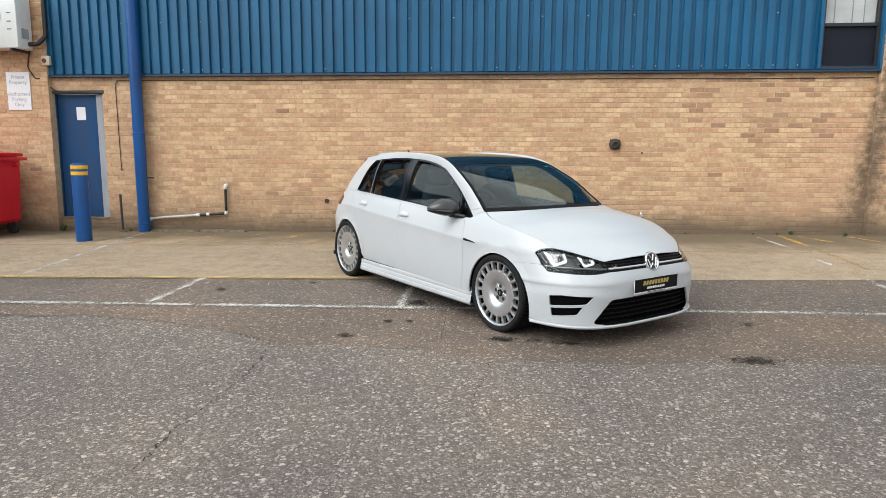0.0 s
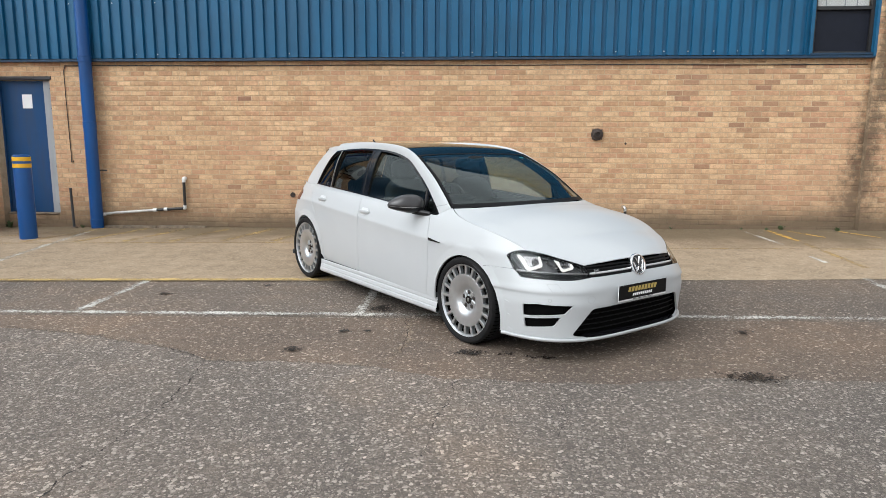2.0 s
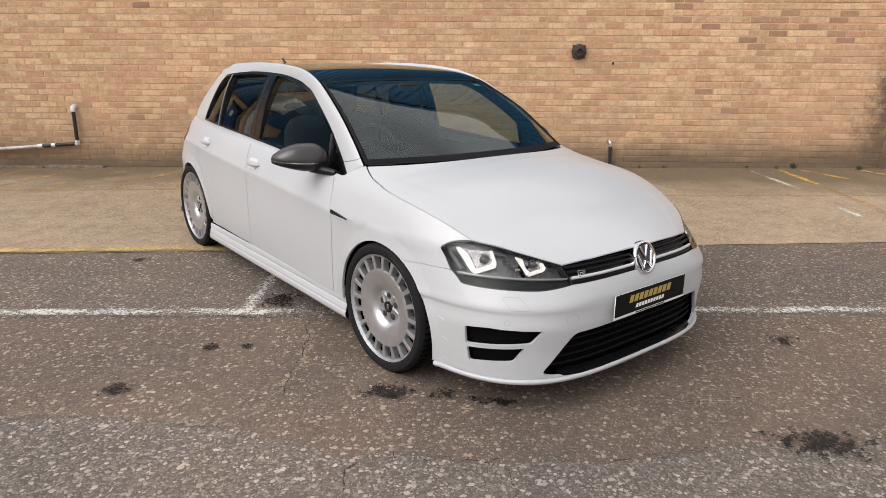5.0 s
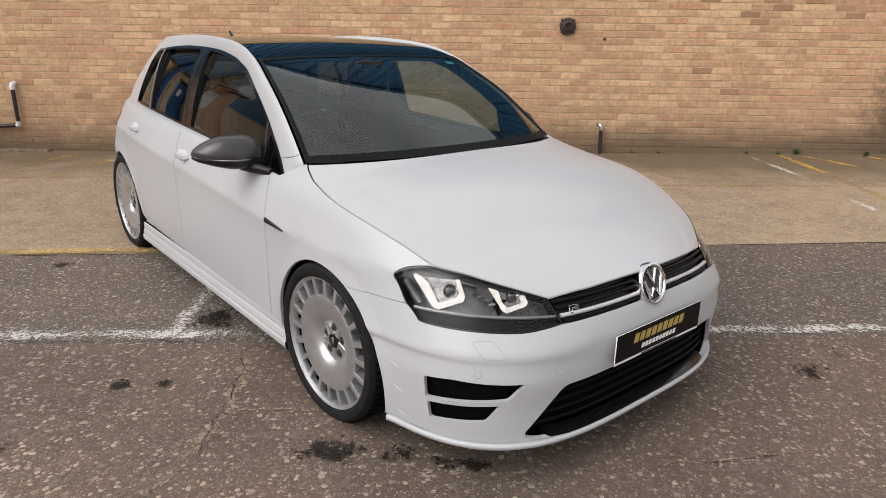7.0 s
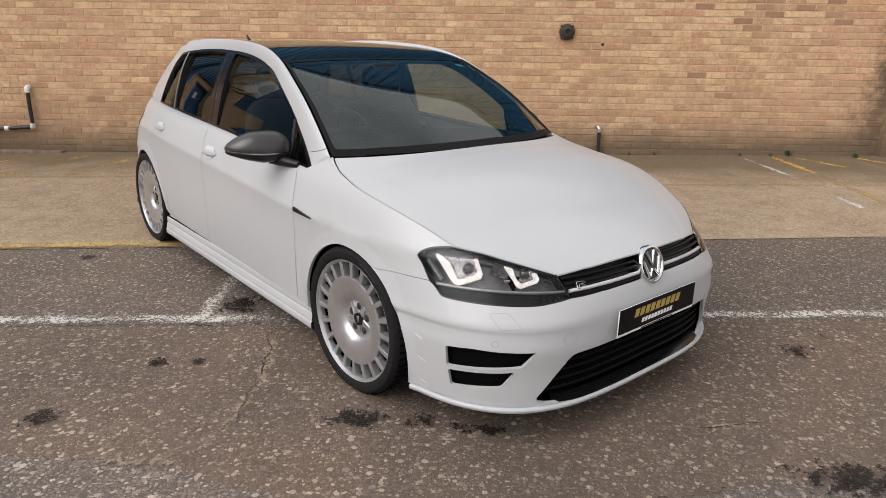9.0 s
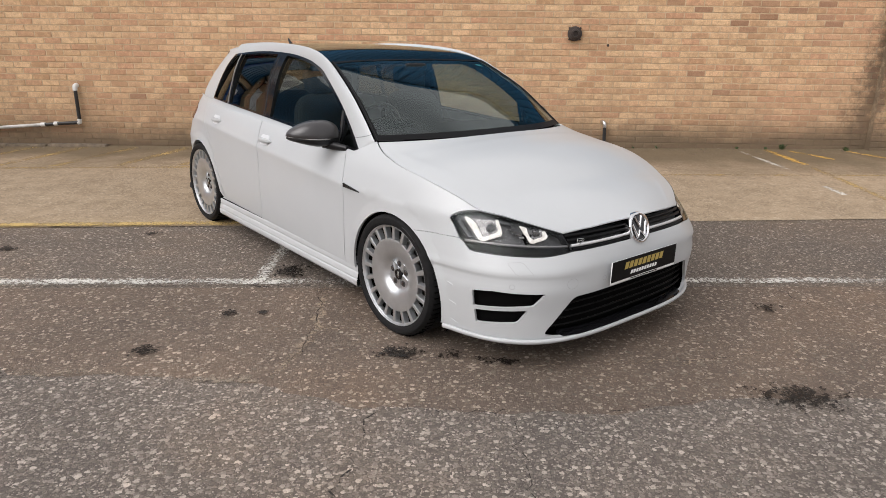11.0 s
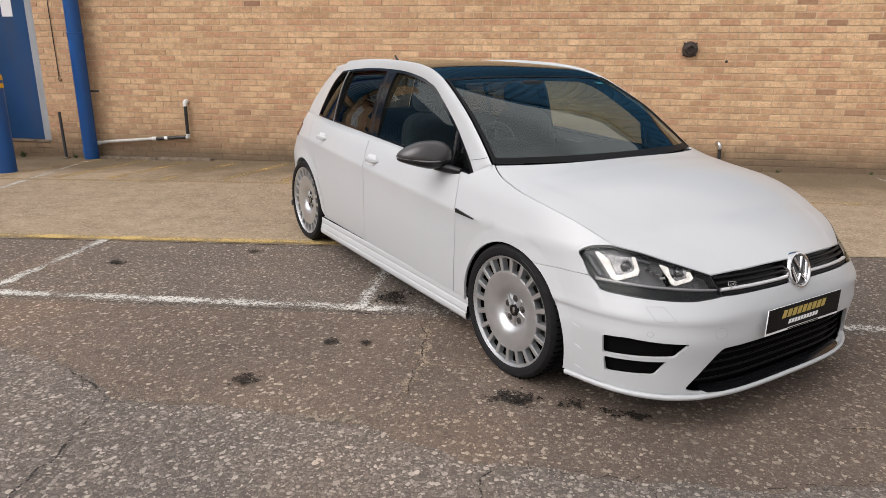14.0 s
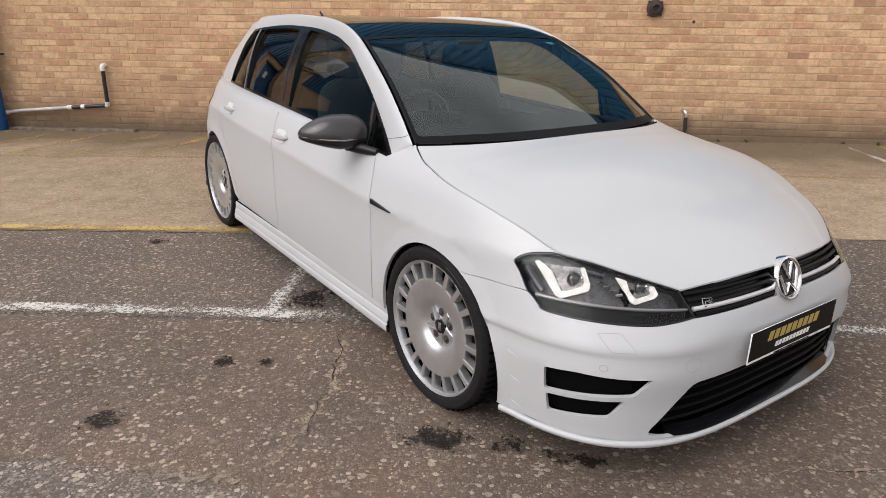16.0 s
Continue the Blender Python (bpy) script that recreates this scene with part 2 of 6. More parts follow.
BLUE_SHEET = paint_mat("blue_sheet", (0.009, 0.093, 0.196), 0.42, 0.35, 0.4)
BLUE_TRIM = paint_mat("blue_trim", (0.008, 0.036, 0.078), 0.5, 0.4)
BLUE_PIPE = paint_mat("blue_gloss", (0.007, 0.072, 0.255), 0.36, 0.5, 0.4)
BLUE_DOOR = paint_mat("blue_door", (0.009, 0.056, 0.158), 0.45, 0.8, 0.35)
RED_PAINT = paint_mat("red_plastic", (0.62, 0.010, 0.025), 0.4, 0.2)
YELLOW = plain("yellow_band", (0.75, 0.42, 0.02), 0.5)
GREY_PAINT = paint_mat("grey_frame", (0.32, 0.34, 0.36), 0.5, 0.5)
WHITE_BOX = paint_mat("white_enamel", (0.72, 0.72, 0.70), 0.45, 0.15)
PAPER = plain("paper", (0.78, 0.79, 0.80), 0.8, vary=0.04)
BLACK_PLASTIC = plain("black_plastic", (0.018, 0.018, 0.019), 0.45)
GREY_PIPE = plain("grey_pvc", (0.50, 0.49, 0.47), 0.5, vary=0.25)
IRON = plain("rusty_iron", (0.055, 0.042, 0.036), 0.7, 0.3, 0.4, 30, 0.002)
RUBBER = plain("rubber", (0.022, 0.022, 0.023), 0.7, vary=0.2, scale=20)
DARK_PANEL = plain("dark_panel", (0.010, 0.012, 0.020), 0.5, spec=0.2)
TAPE = plain("blind", (0.72, 0.72, 0.70), 0.6, vary=0.1, scale=5)
LEAD = plain("dark_trim", (0.04, 0.04, 0.045), 0.6)
MOSS = plain("weed_leaf", (0.048, 0.072, 0.022), 0.7, vary=0.5, scale=40)
TEXT_GREY = plain("faded_ink", (0.42, 0.43, 0.45), 0.8, vary=0.05)
KERB = plain("old_kerb", (0.175, 0.135, 0.098), 0.9, vary=0.45, scale=11, bump=0.006)


def line_mat(name, c, keep_lo, keep_hi):
    m = Mat(name, 0.75, spec=0.3)
    p = m.world_pos()
    fine = m.noise(46, 4, 0.8, p)
    big = m.noise(3.0, 4, 0.6, p)
    m.colour(m.mix(m.ramp(big, (0.3, 0.0), (0.7, 1.0)), tuple(v * 0.7 for v in c), c))
    cell = m.node("ShaderNodeSeparateColor", Color=m.voronoi(95, "Color", vec=p)).outputs[0]
    keep = m.math("ADD", m.math("MULTIPLY", fine, 0.62), m.math("MULTIPLY", big, 0.35))
    keep = m.math("ADD", keep, m.math("MULTIPLY", cell, 0.13))
    edge = m.node("ShaderNodeUVMap").outputs[0]
    v = m.node("ShaderNodeSeparateXYZ", Vector=edge).outputs[1]
    side = m.math("MULTIPLY", m.math("ABSOLUTE", m.math("SUBTRACT", v, 0.5)), 0.16)
    return m.worn_away(m.ramp(m.math("SUBTRACT", keep, side), (keep_lo, 0.0), (keep_hi, 1.0))).m


LINE_WHITE = line_mat("worn_white_line", (0.66, 0.635, 0.58), 0.490, 0.560)
LINE_FAINT = line_mat("faint_white_line", (0.60, 0.57, 0.50), 0.46, 0.60)
LINE_YELLOW = line_mat("worn_yellow_line", (0.70, 0.43, 0.10), 0.45, 0.55)
LINE_EDGE = line_mat("yellow_edge_line", (0.56, 0.395, 0.150), 0.41, 0.53)
LINE_OCHRE = line_mat("faint_yellow_line", (0.54, 0.375, 0.150), 0.455, 0.66)


def stain_mat():
    m = Mat("oil_stain", 0.5, spec=0.18)
    p = m.world_pos()
    uv = m.node("ShaderNodeUVMap").outputs[0]
    s = m.node("ShaderNodeSeparateXYZ", Vector=uv).outputs
    r = m.math("SQRT", m.math("ADD", m.math("POWER", m.math("SUBTRACT", s[0], 0.5), 2), m.math("POWER", m.math("SUBTRACT", s[1], 0.5), 2)))
    k = m.math("SUBTRACT", m.math("ADD", m.math("MULTIPLY", m.math("SUBTRACT", m.noise(27, 5, 0.75, p), 0.5), 2.2), 0.55), m.math("MULTIPLY", r, 1.05))
    m.colour(m.mix(m.noise(40, 3, 0.6, p), (0.006, 0.0055, 0.005), (0.022, 0.019, 0.017)))
    chips = m.ramp(m.voronoi(58, vec=p), (0.20, 0.0), (0.27, 0.80))
    return m.worn_away(m.math("MULTIPLY", m.ramp(k, (0.30, 0.0), (0.33, 1.0)), chips)).m


STAIN = stain_mat()


# ---- mesh helpers ----
def mesh_of(name, verts, faces, mats, smooth=False, index=None, uvs=None):
    me = bpy.data.meshes.new(name)
    me.from_pydata([tuple(v) for v in verts], [], [tuple(f) for f in faces])
    for mt in mats if isinstance(mats, (list, tuple)) else [mats]:
        me.materials.append(mt)
    if index is not None:
        me.polygons.foreach_set("material_index", index)
    if smooth:
        me.polygons.foreach_set("use_smooth", [True] * len(me.polygons))
    if uvs is not None:
        lay = me.uv_layers.new(name="UVMap")
        for loop in me.loops:
            lay.data[loop.index].uv = uvs[loop.vertex_index]
    me.update()
    return me


def part(name, me, parent=None, label="", at=None):
    """Links a mesh (or bmesh result) as one object under its thing."""
    ob = new(name, me)
    if parent is not None:
        ob.parent = parent
    if at is not None:
        ob.matrix_local = at
    if label:
        ob["label"] = label
    return ob


def thing(name, label, category, at=None, group="", kind=""):
    ob = new(name)
    ob.empty_display_size = 0.05
    if at is not None:
        ob.matrix_basis = at
    return tagged(ob, label, category, group, kind)


def from_bm(name, bm, mats, smooth_angle=None):
    bmesh.ops.recalc_face_normals(bm, faces=bm.faces)
    me = bpy.data.meshes.new(name)
    bm.to_mesh(me)
    bm.free()
    for mt in mats if isinstance(mats, (list, tuple)) else [mats]:
        me.materials.append(mt)
    if smooth_angle:
        me.polygons.foreach_set("use_smooth", [True] * len(me.polygons))
        me.set_sharp_from_angle(angle=radians(smooth_angle))
    return me


def box(name, size, mat, bevel=0.004, segs=1, centre=(0, 0, 0)):
    bm = bmesh.new()
    bmesh.ops.create_cube(bm, size=1)
    bmesh.ops.scale(bm, vec=size, verts=bm.verts)
    if bevel:
        bmesh.ops.bevel(bm, geom=bm.edges[:], offset=min(bevel, min(size) * 0.4), segments=segs, affect="EDGES", profile=0.5)
    bmesh.ops.translate(bm, vec=centre, verts=bm.verts)
    return from_bm(name, bm, mat, 40)


def revolve(name, profile, mat, steps=32, axis="Z", angle=35):
    """A turned form from (radius, height) pairs."""
    verts, faces, n = [], [], len(profile)
    for i in range(steps):
        a = 2 * math.pi * i / steps
        for r, h in profile:
            p = (r * math.cos(a), r * math.sin(a), h)
            verts.append(p if axis == "Z" else (p[0], p[2], p[1]))
    for i in range(steps):
        j = (i + 1) % steps
        for k in range(n - 1):
            faces.append((i * n + k, j * n + k, j * n + k + 1, i * n + k + 1))
    bm = bmesh.new()
    bv = [bm.verts.new(v) for v in verts]
    for f in faces:
        bm.faces.new([bv[q] for q in f])
    bmesh.ops.remove_doubles(bm, verts=bm.verts, dist=1e-5)
    return from_bm(name, bm, mat, angle)


def tube(name, points, radius, mat, sides=12, closed_ends=True, smooth_angle=50):
    """A round bar along a line of points."""
    pts = [Vector(p) for p in points]
    verts, faces = [], []
    up = Vector((0, 0, 1))
    n = len(pts)
    prev = None
    for i, p in enumerate(pts):
        d = (pts[min(i + 1, n - 1)] - pts[max(i - 1, 0)]).normalized()
        ref = prev if prev is not None else (up if abs(d.z) < 0.9 else Vector((1, 0, 0)))
        x = (ref - d * ref.dot(d)).normalized()
        prev = x
        y = d.cross(x)
        r = radius[i] if isinstance(radius, (list, tuple)) else radius
        for k in range(sides):
            a = 2 * math.pi * k / sides
            verts.append(p + x * (r * math.cos(a)) + y * (r * math.sin(a)))
    for i in range(n - 1):
        for k in range(sides):
            faces.append((i * sides + k, i * sides + (k + 1) % sides, (i + 1) * sides + (k + 1) % sides, (i + 1) * sides + k))
    if closed_ends:
        faces.append(tuple(range(sides))[::-1])
        faces.append(tuple((n - 1) * sides + k for k in range(sides)))
    me = mesh_of(name, verts, faces, mat, True)
    me.set_sharp_from_angle(angle=radians(smooth_angle))
    return me


def bent(points, r=0.04, n=5):
    """Rounds the corners of a line of points."""
    pts = [Vector(p) for p in points]
    out = [pts[0]]
    for a, b, c in zip(pts, pts[1:], pts[2:]):
        p, q = b + (a - b).normalized() * r, b + (c - b).normalized() * r
        for i in range(n + 1):
            t = i / n
            out.append(p * (1 - t) ** 2 + b * (2 * t * (1 - t)) + q * t * t)
    return out + [pts[-1]]


# ---- ground ----
WALL_Y = 10.57


def wall_foot(x):
    return 0.055 + 0.0125 * (max(-9.0, min(x, 8.0)) + 4.0)


def ground_z(x, y):
    k = min(max((y - 6.2) / (WALL_Y - 6.2), 0.0), 1.0)
    return wall_foot(x) * k


def apron_edge(x):
    return 7.10 + 0.10 * x


def sheet(name, xs, ys, lift, mat, inside=None):
    verts = [(x, y, ground_z(x, y) + lift) for y in ys for x in xs]
    n = len(xs)
    faces = [(j * n + i, j * n + i + 1, (j + 1) * n + i + 1, (j + 1) * n + i) for j in range(len(ys) - 1) for i in range(n - 1)]
    return mesh_of(name, verts, faces, mat, True)


far = [-900, -200, -60, -25, -12]
xs = far + list(np.arange(-9, 9.01, 0.75)) + [12, 25, 60, 200, 900]
ys = [-900, -200, -60, -25, -12, -6, -3, 0, 2, 4, 5, 5.6, 6.2, 6.8, 7.4, 8.2, 9, 9.8, WALL_Y, 14, 40, 200, 900]
ground = tagged(part("ground", sheet("ground", xs, ys, 0.0, ASPHALT)), "weathered grey asphalt yard with exposed stone chips", "ground", kind="structure")


def strip(name, edge_a, edge_b, x0, x1, lift, mat, rows=6, cols=40, jag=0.0):
    """A piece of surfacing between two edges y = edge(x)."""
    verts, faces = [], []
    for i in range(cols + 1):
        x = x0 + (x1 - x0) * i / cols
        a = edge_a(x) + jag * (noise.noise((x * 2.1, 3.3, 0)) + 0.8 * noise.noise((x * 9.0, 1.3, 0)) + 0.5 * noise.noise((x * 31.0, 7.3, 0)))
        b = edge_b(x)
        for j in range(rows + 1):
            y = a + (b - a) * j / rows
            verts.append((x, y, ground_z(x, y) + (0.0008 if jag and j == 0 else 0.0055 if lift > 0.01 and j == 0 else lift)))
    for i in range(cols):
        for j in range(rows):
            q = i * (rows + 1) + j
            faces.append((q, q + rows + 1, q + rows + 2, q + 1))
    return mesh_of(name, verts, faces, mat, True)


def patch_edge(x):
    return float(np.interp(x, (-9, -4.6, -3.2, -2.4, -1.77, -1.40, -1.03, -0.29, 0.14, 1.17, 1.72, 3, 9), (5.0, 5.05, 5.12, 5.0, 4.79, 4.56, 4.585, 4.55, 4.38, 4.39, 4.53, 4.6, 4.8)))


def line_y(x):
    return 5.835 + 0.0745 * x


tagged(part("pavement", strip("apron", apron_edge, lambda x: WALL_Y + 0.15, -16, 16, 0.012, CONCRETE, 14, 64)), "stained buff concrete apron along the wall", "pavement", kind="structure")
tagged(part("road_patch", strip("patch", patch_edge, lambda x: line_y(x) - 0.10, -9, 9, 0.004, ASPHALT_OLD, 6, 600, 0.035)), "brownish repaired asphalt strip with worn stone", "road", kind="structure")
tagged(part("bay_surface", strip("bay", lambda x: line_y(x) - 0.10, lambda x: apron_edge(x) - 0.01, -16, 16, 0.004, ASPHALT_BAY, 6, 64)), "dark worn asphalt of the parking bays", "road", kind="structure")


def mark(name, a, b, width, mat, label, lift=0.016):
    """A painted line on the ground from a to b."""
    a, b = Vector((*a, 0)), Vector((*b, 0))
    d = (b - a).normalized()
    s = Vector((-d.y, d.x, 0)) * width / 2
    n = max(2, int((b - a).length / 0.25))
    verts, faces, uvs = [], [], []
    for i in range(n + 1):
        p = a + (b - a) * i / n
        for v, q in ((0, p - s), (1, p + s)):
            verts.append((q.x, q.y, ground_z(q.x, q.y) + lift))
            uvs.append((i / n, v))
    for i in range(n):
        faces.append((2 * i, 2 * i + 2, 2 * i + 3, 2 * i + 1))
    return tagged(part(name, mesh_of(name, verts, faces, mat, True, uvs=uvs)), label, "road marking", kind="structure")


W_LABEL = "worn white painted parking bay line"
for x0, x1 in ((-12, -0.02), (-0.02, 14)):
    mark("bay_line", (x0, line_y(x0)), (x1, line_y(x1)), 0.105, LINE_WHITE, W_LABEL, 0.010)
for x in (-5.45, -3.02, -0.67, 1.85, 4.23, 6.7):
    mark("bay_line", (x, line_y(x) + 0.04), (x - 0.03, apron_edge(x) + 0.03), 0.10, LINE_WHITE, W_LABEL, 0.011)
mark("bay_line", (-5.15, 6.78), (-5.75, 10.2), 0.10, LINE_FAINT, "faint white bay line on concrete")
mark("bay_line", (4.12, 9.35), (3.98, 10.35), 0.075, LINE_WHITE, "broken white bay line on concrete")
mark("bay_line", (4.16, 8.25), (4.13, 8.6), 0.075, LINE_WHITE, "broken white bay line on concrete")
mark("yellow_line", (4.42, 9.60), (4.34, 10.45), 0.095, LINE_YELLOW, "worn yellow hatching line on concrete")
mark("yellow_line", (4.46, 8.0), (4.43, 9.5), 0.09, LINE_OCHRE, "faint yellow hatching line on concrete")
for x in (4.9, 5.6, 6.4):
    mark("yellow_line", (x, 9.9), (x - 0.3, 10.4), 0.08, LINE_YELLOW, "worn yellow hatching line on concrete")
mark("yellow_line", (-9.0, apron_edge(-9.0) + 0.05), (-1.2, apron_edge(-1.2) + 0.05), 0.10, LINE_EDGE, "worn yellow line along the concrete edge")
mark("yellow_line", (-7.6, 8.75), (-1.4, 9.25), 0.09, LINE_OCHRE, "faint yellow line on concrete")
mark("yellow_line", (-7.2, 9.0), (-6.0, 10.1), 0.08, LINE_OCHRE, "faint yellow hatching line on concrete")
mark("yellow_line", (2.2, 9.0), (5.2, 9.1), 0.07, LINE_OCHRE, "faint yellow line on concrete")
for x in (-6.0, -5.3, -4.65, -4.0, -3.3, -2.6, -1.95):
    mark("yellow_line", (x, 9.15 + 0.08 * (x + 4)), (x + 0.32, 10.40), 0.15, LINE_OCHRE, "faint yellow hatching line on concrete")


def stain(x, y, w, d, turn=0.0):
    a = radians(turn)
    verts, uvs = [], []
    for u, v in ((0, 0), (1, 0), (1, 1), (0, 1)):
        p, q = (u - 0.5) * w * 1.10, (v - 0.5) * d * 1.10
        X, Y = x + p * math.cos(a) - q * math.sin(a), y + p * math.sin(a) + q * math.cos(a)
        verts.append((X, Y, ground_z(X, Y) + 0.014))
        uvs.append((u, v))
    return tagged(part("oil_stain", mesh_of("oil_stain", verts, [(0, 1, 2, 3)], STAIN, uvs=uvs)), "black oil stain soaked into the asphalt", "stain", "oil stains", "structure")


for s in ((-0.66, 5.28, 0.13, 0.13), (-0.92, 4.815, 0.17, 0.17), (0.29, 4.86, 0.26, 0.20), (0.54, 4.86, 0.15, 0.11), (0.69, 4.83, 0.07, 0.07), (0.78, 4.80, 0.18, 0.13), (2.03, 4.55, 0.5, 0.26), (-0.52, 5.98, 0.27, 0.29), (-0.50, 5.30, 0.08, 0.07), (2.3, 5.55, 0.25, 0.14), (-1.75, 6.72, 0.17, 0.11), (-2.6, 6.3, 0.22, 0.12), (1.55, 7.1, 0.3, 0.16)):
    stain(*s)

# ---- brick walls ----
COURSE, BRICK_L, JOINT = 0.0745, 0.2235, 0.010


def brick_wall(name, x0, x1, z1, y, label, opening=None, zone=None, keep=None, foot=True):
    """A wall in stretcher bond facing -y. Each brick stands proud of its bed; keep marks the stretch whose bricks are single parts."""
    rng = random.Random(name)
    base = -0.1
    holes = opening
    back = y + 0.24
    bm = bmesh.new()

    def block(xa, xb, za, zb):
        r = bmesh.ops.create_cube(bm, size=1)
        bmesh.ops.scale(bm, vec=(xb - xa, back - y, zb - za), verts=r["verts"])
        bmesh.ops.translate(bm, vec=((xa + xb) / 2, (y + back) / 2, (za + zb) / 2), verts=r["verts"])

    if holes:
        a, b, c, d = holes
        block(x0, a, base, z1), block(b, x1, base, z1), block(a, b, d, z1), block(a, b, base, c)
    else:
        block(x0, x1, base, z1)
    wall = tagged(part(name, from_bm(name, bm, MORTAR)), label, "wall", kind="structure")
    shared = {}
    verts, faces, index = [], [], []
    singles = 0
    rows = int((z1 - base) / COURSE)
    for r in range(rows):
        za = z1 - (r + 1) * COURSE + JOINT
        zb = za + COURSE - JOINT
        x = x0 - (BRICK_L / 2 if r % 2 else 0.0)
        while x < x1 - 0.02:
            a, b = max(x, x0), min(x + BRICK_L - JOINT, x1)
            x += BRICK_L
            if b - a < 0.03 or zb < wall_foot(a) - 0.06:
                continue
            if holes and b > holes[0] + 0.01 and a < holes[1] - 0.01 and za < holes[3] - 0.01 and zb > holes[2] + 0.01:
                if a < holes[0] - 0.04:
                    b = holes[0]
                elif b > holes[1] + 0.04:
                    a = holes[1]
                else:
                    continue
            out = y - 0.0035 - rng.uniform(0, 0.002)
            j = [rng.uniform(-0.0015, 0.0015) for _ in range(4)]
            e = 0.004
            if keep and keep[0] < a and b < keep[1] and keep[2] < za and zb < keep[3] and b - a > 0.2 and singles < 300:
                key = rng.randrange(4)
                if key not in shared:
                    L, H = (BRICK_L - JOINT) / 2, (COURSE - JOINT) / 2
                    v = [(-L, 0.008, -H), (L, 0.008, -H), (L, 0.008, H), (-L, 0.008, H), (-L + e, -0.0015 * key / 4, -H + e), (L - e, 0, -H + e), (L - e, -0.001, H - e), (-L + e, 0, H - e)]
                    shared[key] = mesh_of("brick", v, [(4, 5, 6, 7), (0, 1, 5, 4), (1, 2, 6, 5), (2, 3, 7, 6), (3, 0, 4, 7)], BRICK_ONE)
                ob = part("brick", shared[key], wall)
                ob.location = ((a + b) / 2, out, (za + zb) / 2 + j[0])
                singles += 1
                continue
            q = len(verts)
            verts += [(a, y + 0.002, za), (b, y + 0.002, za), (b, y + 0.002, zb), (a, y + 0.002, zb), (a + e, out, za + e + j[0]), (b - e, out + j[1], za + e + j[0]), (b - e, out + j[2], zb - e + j[0]), (a + e, out + j[3], zb - e + j[0])]
            dark = 1 if zone and zone[0] < a < zone[1] and zone[2] < za < zone[3] and rng.random() < 0.17 else (1 if rng.random() < 0.004 else 0)
            for f in ((4, 5, 6, 7), (0, 1, 5, 4), (1, 2, 6, 5), (2, 3, 7, 6), (3, 0, 4, 7)):
                faces.append(tuple(q + k for k in f))
                index.append(dark)
    rest = part("brickwork", mesh_of("brickwork", verts, faces, [BRICK, BRICK_DARK], index=index), wall)
    rest["kind"] = "stuff"
    return wall


DOOR = (-7.43, -6.53, 0.25, 2.335)
CLAD_Z = 2.61
brick_wall("wall_north", -7.44, 5.60, CLAD_Z - 0.01, WALL_Y, "long buff brick wall, stained at the foot", DOOR, (2.7, 5.5, 1.55, 2.5), (-1.1, 2.75, 0.95, 1.95))
brick_wall("wall_pier_west", -8.75, -7.41, 4.98, WALL_Y - 0.10, "buff brick end pier with signs and pipes")
brick_wall("wall_north_west", -13.5, -8.75, CLAD_Z - 0.01, WALL_Y, "buff brick wall beyond the pier")
brick_wall("wall_pier_east", 5.60, 9.5, 4.98, WALL_Y - 0.10, "sooty buff brick end pier")


# ---- sheet cladding ----
def cladding(name, x0, x1, z0, z1, y, period, mat, label):
    """Trapezoid-profile steel sheet facing -y."""
    prof = []
    x = x0
    while x < x1:
        for dx, d in ((0.0, 0.0), (0.052, 0.0), (0.061, 0.040), (0.161, 0.040)):
            if x + dx < x1:
                prof.append((x + dx, y - d))
        x += period
    prof.append((x1, y))
    verts, faces = [], []
    for px, py in prof:
        verts += [(px, py, z0), (px, py, z1), (px, py + 0.012, z0)]
    for i in range(len(prof) - 1):
        faces += [(3 * i, 3 * i + 3, 3 * i + 4, 3 * i + 1), (3 * i + 2, 3 * i + 5, 3 * i + 3, 3 * i)]
    return tagged(part(name, mesh_of(name, verts, faces, mat)), label, "cladding", kind="structure")


ROOF_Z = 4.75
RIB = 0.1703
RIB_X = -4.251 - 19 * RIB
cladding("wall_cladding_end", -13.5, -8.75, CLAD_Z - 0.01, ROOF_Z, WALL_Y - 0.02, RIB, BLUE_SHEET, "blue profiled steel sheet cladding beyond the pier")
cladding("wall_cladding", RIB_X, 4.74, CLAD_Z + 0.03, ROOF_Z, WALL_Y - 0.02, RIB, BLUE_SHEET, "blue profiled steel sheet cladding")
tagged(part("trim_drip", box("trim_drip", (13.2, 0.11, 0.035), BLUE_TRIM, 0.004, centre=(-1.0, WALL_Y - 0.035, CLAD_Z - 0.002))), "blue steel drip flashing under the cladding", "trim", kind="structure")
tagged(part("trim_eaves", box("trim_eaves", (13.2, 0.3, 0.25), BLUE_SHEET, 0.01, centre=(-1.0, WALL_Y, ROOF_Z + 0.12))), "blue eaves gutter", "trim", kind="structure")
tagged(part("wall_backing", box("wall_backing", (13.2, 0.1, ROOF_Z - CLAD_Z + 0.1), MORTAR, 0, centre=(-1.0, WALL_Y + 0.14, (CLAD_Z + ROOF_Z) / 2 + 0.05))), "plain inner wall behind the cladding", "wall", kind="structure")

